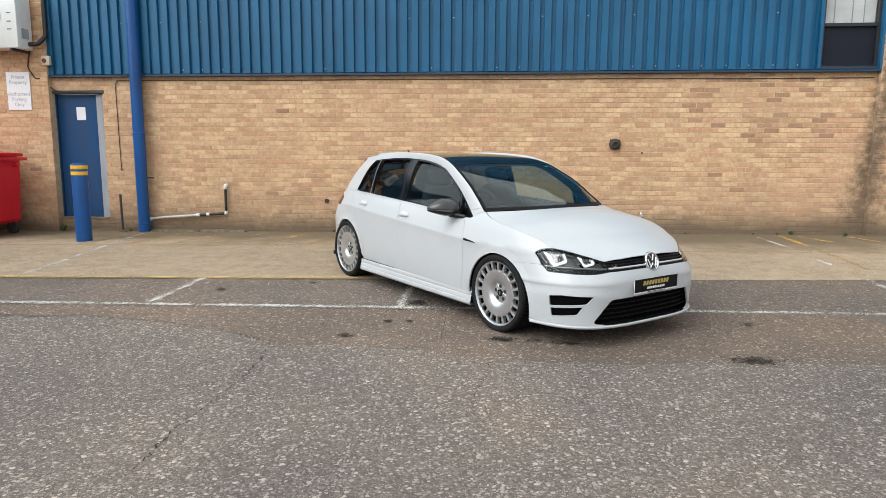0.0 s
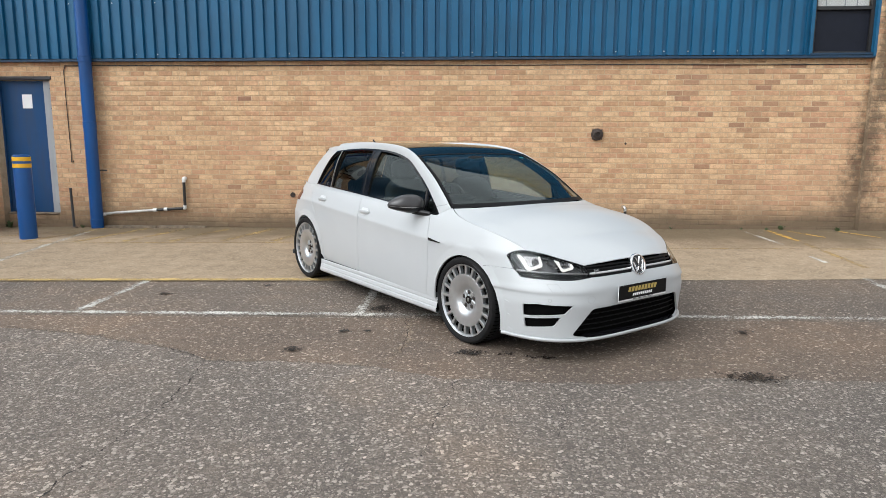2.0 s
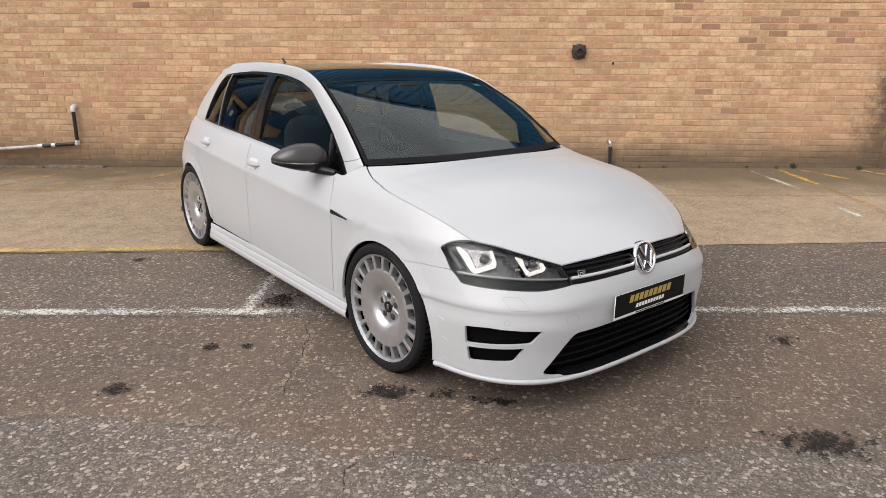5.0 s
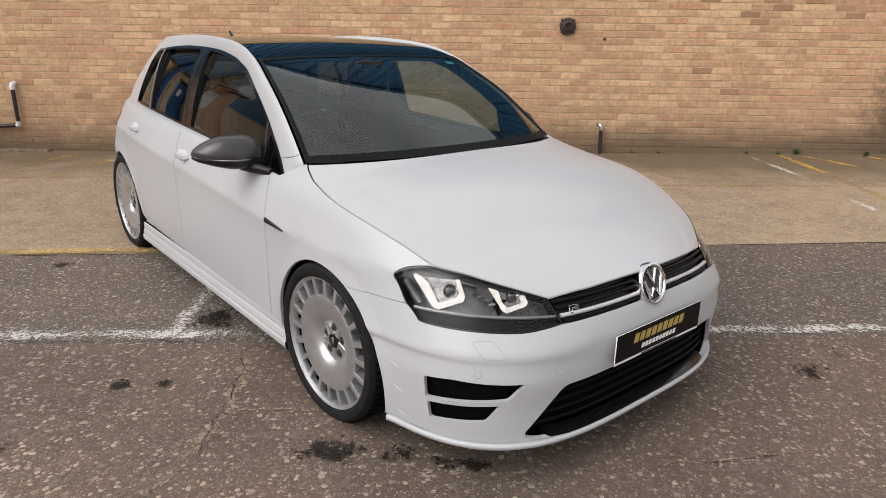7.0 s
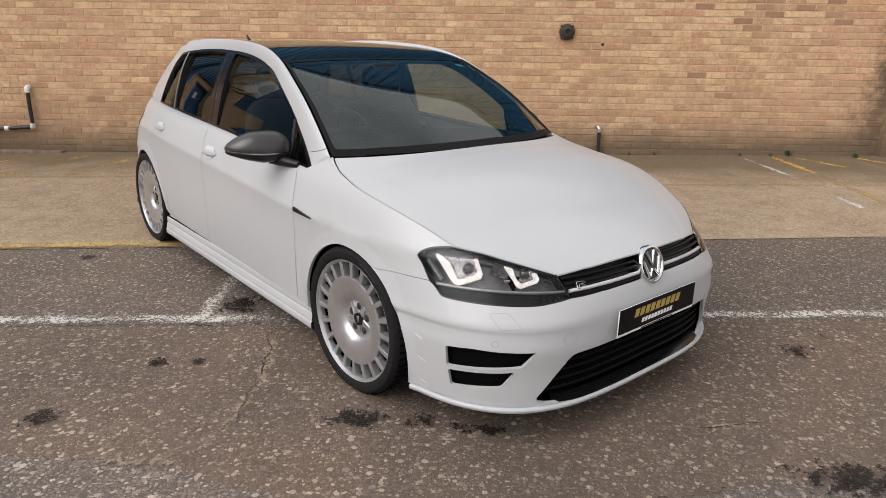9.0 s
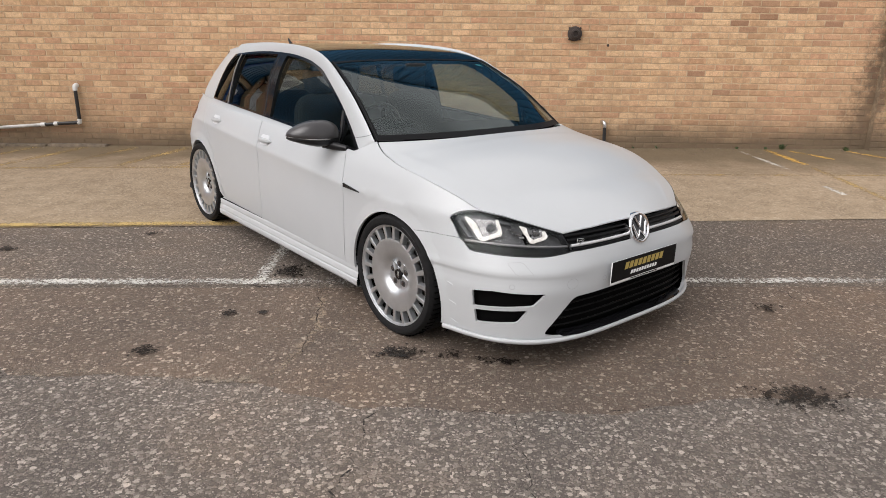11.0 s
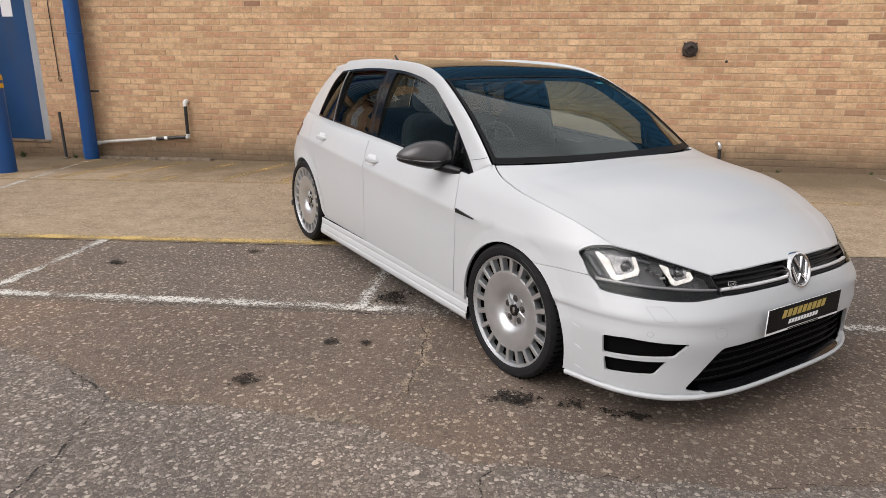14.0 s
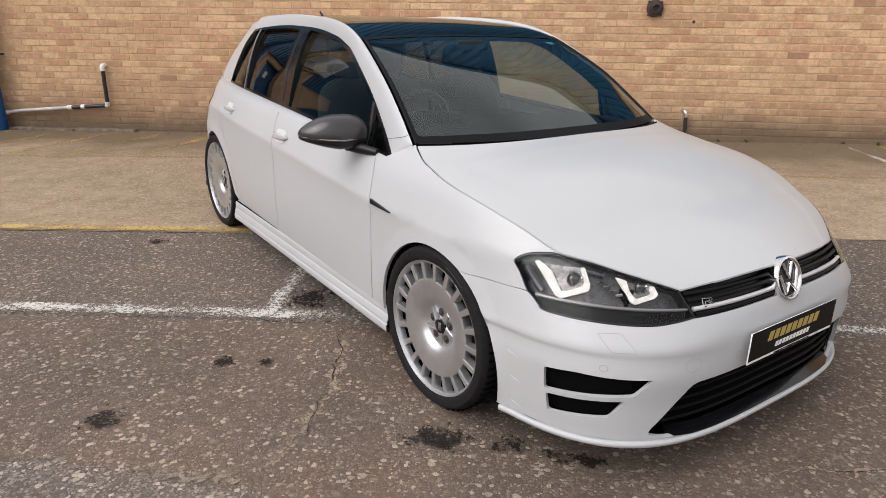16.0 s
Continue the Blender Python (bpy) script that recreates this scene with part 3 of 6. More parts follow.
# ---- car ----
m = Mat("white_paint", 0.45, spec=0.35)
m.colour(m.mix(m.ramp(m.noise(2.5, 4), (0.3, 0.0), (0.7, 1.0)), (0.460, 0.474, 0.484), (0.478, 0.492, 0.502)))
m.b.inputs["Coat Weight"].default_value = 0.42
m.b.inputs["Coat Roughness"].default_value = 0.03
CAR_WHITE = m.m
CAR_BLACK = plain("gloss_black", (0.006, 0.006, 0.007), 0.12, vary=0.1)
TRIM = plain("satin_black", (0.008, 0.008, 0.009), 0.4, vary=0.15, scale=25, spec=0.35)
SLAT = plain("slat_black", (0.004, 0.004, 0.0045), 0.45, vary=0.15, scale=25, spec=0.15)
DULL = plain("matt_black", (0.003, 0.003, 0.003), 0.85, vary=0.2, spec=0.05)
CLOTH = plain("dark_cloth", (0.018, 0.018, 0.020), 0.9, vary=0.3, scale=60, bump=0.001)
CHROME = plain("chrome", (0.78, 0.78, 0.79), 0.12, 1.0, 0.04)
SATIN = plain("satin_silver", (0.60, 0.60, 0.60), 0.3, 1.0, 0.06)
m = Mat("wheel_silver", 0.34, 0.85)
m.colour(m.mix(m.ramp(m.noise(18, 5), (0.3, 0.0), (0.7, 1.0)), (0.545, 0.56, 0.575), (0.63, 0.645, 0.66))).rough(m.ramp(m.noise(70, 4), (0.3, 0.28), (0.7, 0.42)))
WHEEL = m.m
TYRE = plain("tyre", (0.009, 0.009, 0.0095), 0.75, vary=0.25, scale=30, bump=0.001, spec=0.25)
GOLD = plain("gold_print", (0.42, 0.31, 0.085), 0.4, vary=0.08)
WHITE_PRINT = plain("white_print", (0.8, 0.8, 0.8), 0.5, vary=0.03)
TAIL_RED = plain("tail_red", (0.10, 0.006, 0.008), 0.15)
GREY_LENS = plain("lamp_inner", (0.10, 0.105, 0.11), 0.25, 0.6, 0.2, 40)
DISC = plain("brake_disc", (0.30, 0.29, 0.28), 0.4, 1.0, 0.2, 40)
m = Mat("carbon_weave", 0.3, spec=0.3)
wv = m.node("ShaderNodeTexChecker", Vector=m.co, Scale=260.0, Color1=(0.034, 0.032, 0.033), Color2=(0.052, 0.048, 0.049)).outputs[0]
m.colour(m.mix(0.6, (0.043, 0.040, 0.041), wv))
m.b.inputs["Coat Weight"].default_value = 0.55
CARBON = m.m


def glass_mat(name, tint, gloss=1.0, ior=1.5):
    m = Mat(name)
    lw = m.node("ShaderNodeLayerWeight", Blend=0.5).outputs["Facing"]
    r0 = 1.9 * ((ior - 1) / (ior + 1)) ** 2
    fr = m.math("ADD", m.math("MULTIPLY", m.math("POWER", lw, 5.0), 1 - r0), r0)
    tr = m.node("ShaderNodeBsdfTransparent", Color=tint).outputs[0]
    gl = m.node("ShaderNodeBsdfGlossy", Roughness=0.015, Color=(gloss * 0.91, gloss, gloss)).outputs[0]
    mx = m.node("ShaderNodeMixShader", Fac=fr)
    m.t.links.new(tr, mx.inputs[1])
    m.t.links.new(gl, mx.inputs[2])
    m.t.links.new(mx.outputs[0], m.t.nodes["Material Output"].inputs["Surface"])
    return m.m


GLASS = glass_mat("windscreen_glass", (0.57, 0.65, 0.58), 1.0, 1.57)
GLASS_SIDE = glass_mat("side_glass", (0.52, 0.60, 0.56), 1.0, 1.45)
GLASS_DARK = glass_mat("privacy_glass", (0.10, 0.11, 0.11), 1.0, 1.42)
GLASS_ROOF = glass_mat("roof_glass", (0.03, 0.032, 0.035), 1.0, 1.42)
GLASS_LAMP = glass_mat("lamp_glass", (0.88, 0.88, 0.88), 1.0, 1.19)
m = Mat("lamp_glow", 0.4)
m.colour((0.35, 0.35, 0.34))
m.put(m.b.inputs["Emission Color"], m.mix(m.ramp(m.noise(45, 2), (0.4, 0.0), (0.62, 1.0)), (0.62, 0.57, 0.50), (1.0, 0.95, 0.88)))
m.b.inputs["Emission Strength"].default_value = 0.50
GLOW = m.m

def curve(*pts):
    """A smooth, monotone line through (x, y) pairs."""
    px = np.array([p[0] for p in pts], float)
    py = np.array([p[1] for p in pts], float)
    h = np.diff(px)
    d = np.diff(py) / h
    m = np.zeros(len(px))
    m[0], m[-1] = d[0], d[-1]
    for i in range(1, len(px) - 1):
        if d[i - 1] * d[i] > 0:
            a, b = 2 * h[i] + h[i - 1], h[i] + 2 * h[i - 1]
            m[i] = (a + b) / (a / d[i - 1] + b / d[i])

    def at(x):
        x = min(max(x, px[0]), px[-1])
        i = min(int(np.searchsorted(px, x, side="right")) - 1, len(h) - 1)
        t = (x - px[i]) / h[i]
        return float((1 + 2 * t) * (1 - t) ** 2 * py[i] + t * (1 - t) ** 2 * h[i] * m[i] + t * t * (3 - 2 * t) * py[i + 1] + t * t * (t - 1) * h[i] * m[i + 1])

    return at


HALF = curve((0.14, 0.786), (0.20, 0.804), (0.26, 0.813), (0.34, 0.820), (0.50, 0.8265), (0.60, 0.8275), (0.66, 0.8295), (0.694, 0.8325), (0.702, 0.8315), (0.716, 0.8265), (0.76, 0.811), (0.82, 0.788), (0.87, 0.760), (0.93, 0.712), (1.0, 0.64))
NOSE = curve((0.14, 0.84), (0.20, 0.866), (0.30, 0.868), (0.40, 0.880), (0.50, 0.884), (0.56, 0.872), (0.62, 0.846), (0.68, 0.805), (0.73, 0.765), (0.86, 0.62), (0.95, 0.45))
POWER = curve((0.2, 3.6), (0.4, 3.6), (0.5, 3.3), (0.6, 2.8), (0.69, 2.5), (0.9, 2.4))
TAIL = curve((0.14, 0.86), (0.35, 0.93), (0.6, 0.95), (0.8, 0.93), (0.95, 0.83), (1.1, 0.6))
REAR_X, TURN_U = -2.45, 0.83


def lower(u, z):
    """A point of the lower body: u runs forward along the flank, then round the nose to the far flank."""
    zz = z + 0.058 * (max(min(u, -0.4), -2.45) + 0.4)
    w, a = HALF(zz), NOSE(z)
    x0 = u if u <= 0 else w * math.tan(min(u / TURN_U, 0.9))
    w -= (0.050 + 0.04 * min(1.0, max(0.0, (z - 0.66) / 0.2))) * max(0.0, -1.9 - u) ** 2
    for cx, cz in ((0.02, 0.28), (-2.64, 0.30)):
        d = math.hypot(x0 - cx, z - cz) - 0.362
        if d < 0.062:
            w += 0.0095 * (1 - max(d, 0.0) / 0.062)
    if u > 0:
        f, p = u / TURN_U, POWER(z)
        s, c = math.sin(f), math.cos(f)
        r = (abs(s / a) ** p + abs(c / w) ** p) ** (-1 / p)
        return (r * s, -r * c, z)
    if u < REAR_X:
        f, b = (REAR_X - u) / TURN_U, TAIL(z)
        s, c = math.sin(f), math.cos(f)
        r = (abs(s / b) ** 4 + abs(c / w) ** 4) ** (-1 / 4)
        return (REAR_X - r * s, -r * c, z)
    return (u, -w, z)


def at_x(x, z):
    """The (u, z) on the near flank at length x."""
    if x <= 0:
        return (max(x, REAR_X) if x > REAR_X else REAR_X - TURN_U * math.atan2(REAR_X - x, HALF(z) * max(0.02, 1 - (min(0.999, (REAR_X - x) / TAIL(z))) ** 4) ** (1 / 4)), z)
    a, w, p = NOSE(z), HALF(z), POWER(z)
    y = w * max(1e-4, 1 - min(1, x / a) ** p) ** (1 / p)
    return (TURN_U * math.atan2(x, y), z)


def at_y(y, z):
    """The (u, z) on the nose at width y (near side negative)."""
    a, w, p = NOSE(z), HALF(z), POWER(z)
    x = a * max(1e-4, 1 - min(1, abs(y) / w) ** p) ** (1 / p)
    return (TURN_U * math.atan2(x, -y), z)


def dense(pts, step=0.02, closed=True):
    out = []
    n = len(pts)
    for i in range(n if closed else n - 1):
        a, b = np.array(pts[i]), np.array(pts[(i + 1) % n])
        k = max(1, int(math.ceil(np.linalg.norm(b - a) / step)))
        out += [tuple(a + (b - a) * j / k) for j in range(k)]
    return out if closed else out + [tuple(pts[-1])]


def flowing(pts, n=8):
    """A smooth open line through the points."""
    P = [np.array(p, float) for p in pts]
    P = [2 * P[0] - P[1]] + P + [2 * P[-1] - P[-2]]
    out = []
    for a, b, c, d in zip(P, P[1:], P[2:], P[3:]):
        for i in range(n):
            t = i / n
            out.append(tuple(0.5 * (2 * b + (c - a) * t + (2 * a - 5 * b + 4 * c - d) * t * t + (3 * b - a - 3 * c + d) * t ** 3)))
    return out + [tuple(P[-2])]


def rounded(poly, r, n=4):
    """A closed outline with its corners rounded by r."""
    out, k = [], len(poly)
    for i in range(k):
        a, b, c = (np.array(poly[(i + j) % k], float) for j in (-1, 0, 1))
        ra = min(r, np.linalg.norm(a - b) * 0.45)
        rc = min(r, np.linalg.norm(c - b) * 0.45)
        p, q = b + (a - b) / np.linalg.norm(a - b) * ra, b + (c - b) / np.linalg.norm(c - b) * rc
        for j in range(n + 1):
            t = j / n
            out.append(tuple(p * (1 - t) ** 2 + b * (2 * t * (1 - t)) + q * t * t))
    return out


def pulled_in(poly, d):
    """The outline moved inwards by d."""
    P = np.array(poly, float)
    area = 0.5 * np.sum(P[:, 0] * np.roll(P[:, 1], -1) - np.roll(P[:, 0], -1) * P[:, 1])
    e = np.roll(P, -1, 0) - np.roll(P, 1, 0)
    nrm = np.stack([-e[:, 1], e[:, 0]], 1) / (np.linalg.norm(e, axis=1)[:, None] + 1e-9) * np.sign(area)
    return [tuple(p) for p in P + nrm * d]


def within(pts, poly):
    pts, P = np.asarray(pts, float), np.asarray(poly, float)
    x, y = pts[:, 0], pts[:, 1]
    inside = np.zeros(len(pts), bool)
    j = len(P) - 1
    for i in range(len(P)):
        xi, yi, xj, yj = *P[i], *P[j]
        if yi != yj:
            inside ^= ((yi > y) != (yj > y)) & (x < (xj - xi) * (y - yi) / (yj - yi) + xi)
        j = i
    return inside


def panel(name, outer, shape, mat, holes=(), step=0.03, depth=0.012, lift=0.0, gap=0.002, flip=False, crease=()):
    """A shell cut to an outline in the (u, v) plane and laid on a form, with its edges turned in by depth."""
    from mathutils.geometry import delaunay_2d_cdt

    loops = [pulled_in(outer, gap)] + [pulled_in(h, -gap) for h in holes]
    pts, edges = [], []
    for lp in loops:
        q = len(pts)
        pts += lp
        edges += [(q + i, q + (i + 1) % len(lp)) for i in range(len(lp))]
    B = np.array(pts)
    lo, hi = B.min(0), B.max(0)
    g = np.array([(u, v) for u in np.arange(lo[0] + step / 2, hi[0], step) for v in np.arange(lo[1] + step / 2, hi[1], step)]).reshape(-1, 2)
    if len(crease):
        cr = np.array(crease)
        g = g[[np.min(np.sum((cr - p) ** 2, 1)) > 0.011 ** 2 for p in g]]
        g = np.concatenate([g, cr])
    if len(g):
        ok = within(g, loops[0])
        for h in loops[1:]:
            ok &= ~within(g, h)
        g = g[ok]
    if len(g):
        near = np.array([np.min(np.sum((B - p) ** 2, 1)) for p in g])
        g = g[near > ((0.006 if len(crease) else 0.45 * step)) ** 2]
    allp = [Vector(p) for p in pts] + [Vector(p) for p in g]
    v2, _, f2, *_ = delaunay_2d_cdt(allp, edges, [], 0, 1e-6)
    cen = np.array([np.mean([v2[i][:] for i in f], axis=0) for f in f2])
    ok = within(cen, loops[0])
    for h in loops[1:]:
        ok &= ~within(cen, h)
    f2 = [f for f, k in zip(f2, ok) if k]
    h = 0.002
    P, N = [], []
    for u, v in v2:
        p = np.array(shape(u, v))
        a = np.array(shape(u + h, v)) - np.array(shape(u - h, v))
        b = np.array(shape(u, v + h)) - np.array(shape(u, v - h))
        n = np.cross(a, b)
        n /= np.linalg.norm(n) + 1e-12
        P.append(p)
        N.append(n)
    P, N = np.array(P), np.array(N)
    if np.mean(N[:, 1] * P[:, 1] * 0.6 + N[:, 0] * (P[:, 0] + 1.2) + N[:, 2] * 0.8) < 0:
        N = -N
    f2 = [f if np.dot(np.cross(P[f[1]] - P[f[0]], P[f[2]] - P[f[0]]), N[f[0]]) > 0 else f[::-1] for f in f2]
    P = P + N * lift
    count = {}
    for f in f2:
        for a, b in zip(f, (*f[1:], f[0])):
            count[(a, b)] = 1
    rim = [(a, b) for a, b in count if (b, a) not in count]
    verts, faces, back = list(P), [tuple(f) for f in f2], {}
    if depth:
        for a, b in rim:
            for i in (a, b):
                if i not in back:
                    back[i] = len(verts)
                    verts.append(P[i] - N[i] * depth)
            faces.append((b, a, back[a], back[b]))
    if flip:
        verts = [(p[0], -p[1], p[2]) for p in verts]
        faces = [f[::-1] for f in faces]
        N = N * (1, -1, 1)
    me = mesh_of(name, verts, faces, mat, True)
    nf = len(f2)
    loops_n = []
    for poly in me.polygons:
        for vi in poly.vertices:
            loops_n.append(tuple(N[vi]) if poly.index < nf else tuple(poly.normal))
    me.normals_split_custom_set(loops_n)
    return me


def grid_mesh(name, f, nu, nv, mat, thick=0.0, flip=False):
    """A smooth sheet f(s, t) over the unit square."""
    verts = [np.array(f(i / nu, j / nv), float) for i in range(nu + 1) for j in range(nv + 1)]
    faces = [(i * (nv + 1) + j, (i + 1) * (nv + 1) + j, (i + 1) * (nv + 1) + j + 1, i * (nv + 1) + j + 1) for i in range(nu) for j in range(nv)]
    out = 0.0
    for q in faces:
        n = np.cross(verts[q[2]] - verts[q[0]], verts[q[3]] - verts[q[1]])
        out += float(n @ (verts[q[0]] - (-1.2, 0.0, 0.5)))
    if out < 0:
        faces = [q[::-1] for q in faces]
    if flip:
        verts = [v * (1, -1, 1) for v in verts]
        faces = [q[::-1] for q in faces]
    return mesh_of(name, verts, faces, mat, True)


PITCH = 0.0060  # the yard rises towards the wall under the rear wheels
CAR_AT = Matrix.Translation((0.8445, 5.669, -0.0095)) @ pose(0, 0, 0, 0, 0, -48.8) @ Matrix.Rotation(PITCH, 4, "Y")
car = thing("car", "white five-door hatchback with silver turbofan wheels and black roof", "car", CAR_AT)
AXLE_F, AXLE_R, HUB_Z, ARCH_R = 0.02, -2.64, 0.280, 0.362


def both(make):
    for flip in (False, True):
        make(flip)


def arc(cx, cz, r, a0, a1, n=28):
    return [(cx + r * math.cos(radians(a0 + (a1 - a0) * i / n)), cz + r * math.sin(radians(a0 + (a1 - a0) * i / n))) for i in range(n + 1)]


def flank(pts):
    return [at_x(x, z) for x, z in pts]


# hood line and lamp outline on the body, as (length, height) and (width, height)
HOOD_LINE = [(-0.280, 0.936), (-0.258, 0.926), (-0.180, 0.899), (-0.10, 0.882), (-0.013, 0.865), (0.189, 0.834), (0.358, 0.790), (0.495, 0.735)]
LAMP_BACK = [(0.456, 0.615), (0.416, 0.664), (0.393, 0.694), (0.410, 0.715), (0.443, 0.728), (0.495, 0.735)]
LAMP_TOP = [at_x(0.495, 0.735), at_y(-0.628, 0.719), at_y(-0.572, 0.698), at_y(-0.507, 0.675), at_y(-0.442, 0.651)]
LAMP_BOT = [at_y(-0.426, 0.579), at_y(-0.485, 0.571), at_y(-0.558, 0.564), at_y(-0.655, 0.565), at_y(-0.722, 0.567), at_x(0.520, 0.571), at_x(0.500, 0.584), at_x(0.478, 0.601), at_x(0.456, 0.615)]
LAMP = dense(flowing([at_x(*p) for p in LAMP_BACK], 5)[5:] + flowing(LAMP_TOP, 5)[1:] + flowing([LAMP_TOP[-1], LAMP_BOT[0]], 4)[1:-1] + flowing(LAMP_BOT, 4) + flowing([at_x(*p) for p in LAMP_BACK], 5)[1:5], 0.02)
GR_TOP = [at_y(y, z) for y, z in ((-0.444, 0.654), (-0.25, 0.661), (0.0, 0.664), (0.25, 0.661), (0.444, 0.654))]
GR_BOT = [at_y(y, z) for y, z in ((-0.426, 0.578), (-0.25, 0.584), (0.0, 0.586), (0.25, 0.584), (0.426, 0.578))]
UMID = TURN_U * math.pi / 2


def other(pts):
    """The same line on the far side of the nose."""
    return [(2 * UMID - u, z) for u, z in pts]


# the line that runs along the flank below the handles
CREASE = [(u, zc - 0.058 * (max(min(u, -0.4), -2.45) + 0.4)) for zc in (0.684, 0.694, 0.702, 0.714) for u in np.arange(-2.9, -0.22, 0.03)]


# the edge of the flares round the wheel arches
CREASE += [at_x(x, z) for r in (0.414, 0.424, 0.434) for cx, cz in ((AXLE_F, HUB_Z), (AXLE_R, HUB_Z + 0.02)) for x, z in arc(cx, cz, r, 10, 170, 44)]


def body_side(flip):
    # front wing
    a0 = math.degrees(math.atan2(0.598 - HUB_Z, 0.158))
    wing = dense(flank([(-0.459, 0.262), (-0.345, 0.262)]), 0.02, False)[:-1]
    wing += flank(arc(AXLE_F, HUB_Z, ARCH_R, 183, a0))
    wing += dense(flank([(0.19, 0.601), (0.309, 0.611), (0.456, 0.615)]), 0.02, False)[1:]
    wing += flowing([at_x(*p) for p in LAMP_BACK], 5)[1:-1]
    wing += flank(flowing(HOOD_LINE[::-1], 5))[:-1]
    wing += dense(flank([(-0.290, 0.940), (-0.42, 0.880), (-0.492, 0.868), (-0.465, 0.816), (-0.43, 0.68), (-0.437, 0.50)]), 0.02, False)
    part("front_wing", panel("front_wing", wing, lower, CAR_WHITE, flip=flip, gap=0.0012, crease=CREASE), car)
    # doors
    belt = lambda x: 0.865 + 0.068 * (-0.49 - x) - 0.010 * (-0.49 - x) ** 2
    fd = dense(flank([(-0.459, 0.262), (-0.437, 0.50), (-0.43, 0.68), (-0.465, 0.816), (-0.492, 0.865)]), 0.02, False)[:-1]
    fd += [(x, belt(x)) for x in np.arange(-0.492, -1.52, -0.03)]
    fd += flowing([(-1.525, belt(-1.525)), (-1.50, 0.72), (-1.515, 0.45), (-1.54, 0.262)], 8)
    fd += dense([(-1.54, 0.262), (-0.47, 0.262)], 0.03, False)[1:]
    front_door = part("front_door", panel("front_door", fd[::-1], lower, CAR_WHITE, flip=flip, crease=CREASE), car)
    rd = flowing([(-1.54, 0.262), (-1.515, 0.45), (-1.50, 0.72), (-1.525, belt(-1.525))], 8)[:-1]
    rd += [(x, belt(x)) for x in np.arange(-1.53, -2.56, -0.03)]
    rd += flowing([(-2.56, belt(-2.56)), (-2.52, 0.85), (-2.39, 0.70), (-2.315, 0.58)], 6)
    rd += [at_x(x, z) for x, z in arc(AXLE_R, HUB_Z + 0.02, 0.41, 40, -5, 10)]
    rd += dense([(-2.24, 0.262), (-1.56, 0.262)], 0.03, False)
    rear_door = part("rear_door", panel("rear_door", [p for i, p in enumerate(rd)], lower, CAR_WHITE, flip=flip, crease=CREASE), car)
    # rear quarter
    qa = [at_x(x, z) for x, z in arc(AXLE_R, HUB_Z + 0.02, ARCH_R, 3, 188, 36)]
    rear_u = REAR_X - UMID
    quarter = qa + dense([at_x(-2.99, 0.24), (rear_u, 0.22), (rear_u, 0.93), at_x(-3.15, 0.965), at_x(-2.9, 0.965), at_x(-2.64, 0.965)], 0.04, False)
    quarter += flowing([(-2.56, belt(-2.56)), (-2.52, 0.85), (-2.39, 0.70), (-2.315, 0.58)], 6)
    quarter += [at_x(x, z) for x, z in arc(AXLE_R, HUB_Z + 0.02, 0.41, 40, -5, 10)]
    part("rear_quarter", panel("rear_quarter", quarter, lower, CAR_WHITE, flip=flip, crease=CREASE), car)
    # pull handles
    for door, x, z in ((front_door, -1.405, 0.818), (rear_door, -2.232, 0.863)):
        y = lower(x, z)[1]
        s = -1 if flip else 1
        bm = bmesh.new()
        bmesh.ops.create_uvsphere(bm, u_segments=20, v_segments=12, radius=1)
        for v in bm.verts:
            k = 1 - 0.25 * abs(v.co.x) ** 3
            v.co = Vector((x + 0.088 * math.copysign(abs(v.co.x) ** 0.75, v.co.x), (y - 0.016 - 0.010 * math.copysign(abs(v.co.y) ** 0.7, v.co.y) * k + 0.016 * abs(v.co.x) ** 3) * s, z + 0.0145 * math.copysign(abs(v.co.z) ** 0.7, v.co.z)))
        part("handle", from_bm("handle", bm, CAR_WHITE, 60), door)
        cup = rounded([(x - 0.062, z - 0.032), (x + 0.055, z - 0.032), (x + 0.055, z + 0.03), (x - 0.062, z + 0.03)], 0.025, 5)
        part("handle_recess", panel("handle_recess", cup, lower, plain_recess, step=0.02, depth=0.004, lift=0.0035, gap=0, flip=flip), door)


plain_recess = plain("recess_white", (0.60, 0.61, 0.62), 0.35, vary=0.03)
both(body_side)

# wing badges with a dark bar
for s in (1, -1):
    bm = bmesh.new()
    bmesh.ops.create_cube(bm, size=1)
    for v in bm.verts:
        v.co = Vector((-0.340 + v.co.x * 0.155, (lower(-0.340, 0.70)[1] - 0.003 + v.co.y * 0.010) * s, 0.700 - v.co.x * 0.012 + v.co.z * (0.021 if v.co.x < 0 else 0.004)))
    bmesh.ops.bevel(bm, geom=bm.edges[:], offset=0.0015, segments=1, affect="EDGES")
    part("wing_badge", from_bm("wing_badge", bm, CAR_BLACK), car, "slim black and chrome badge")

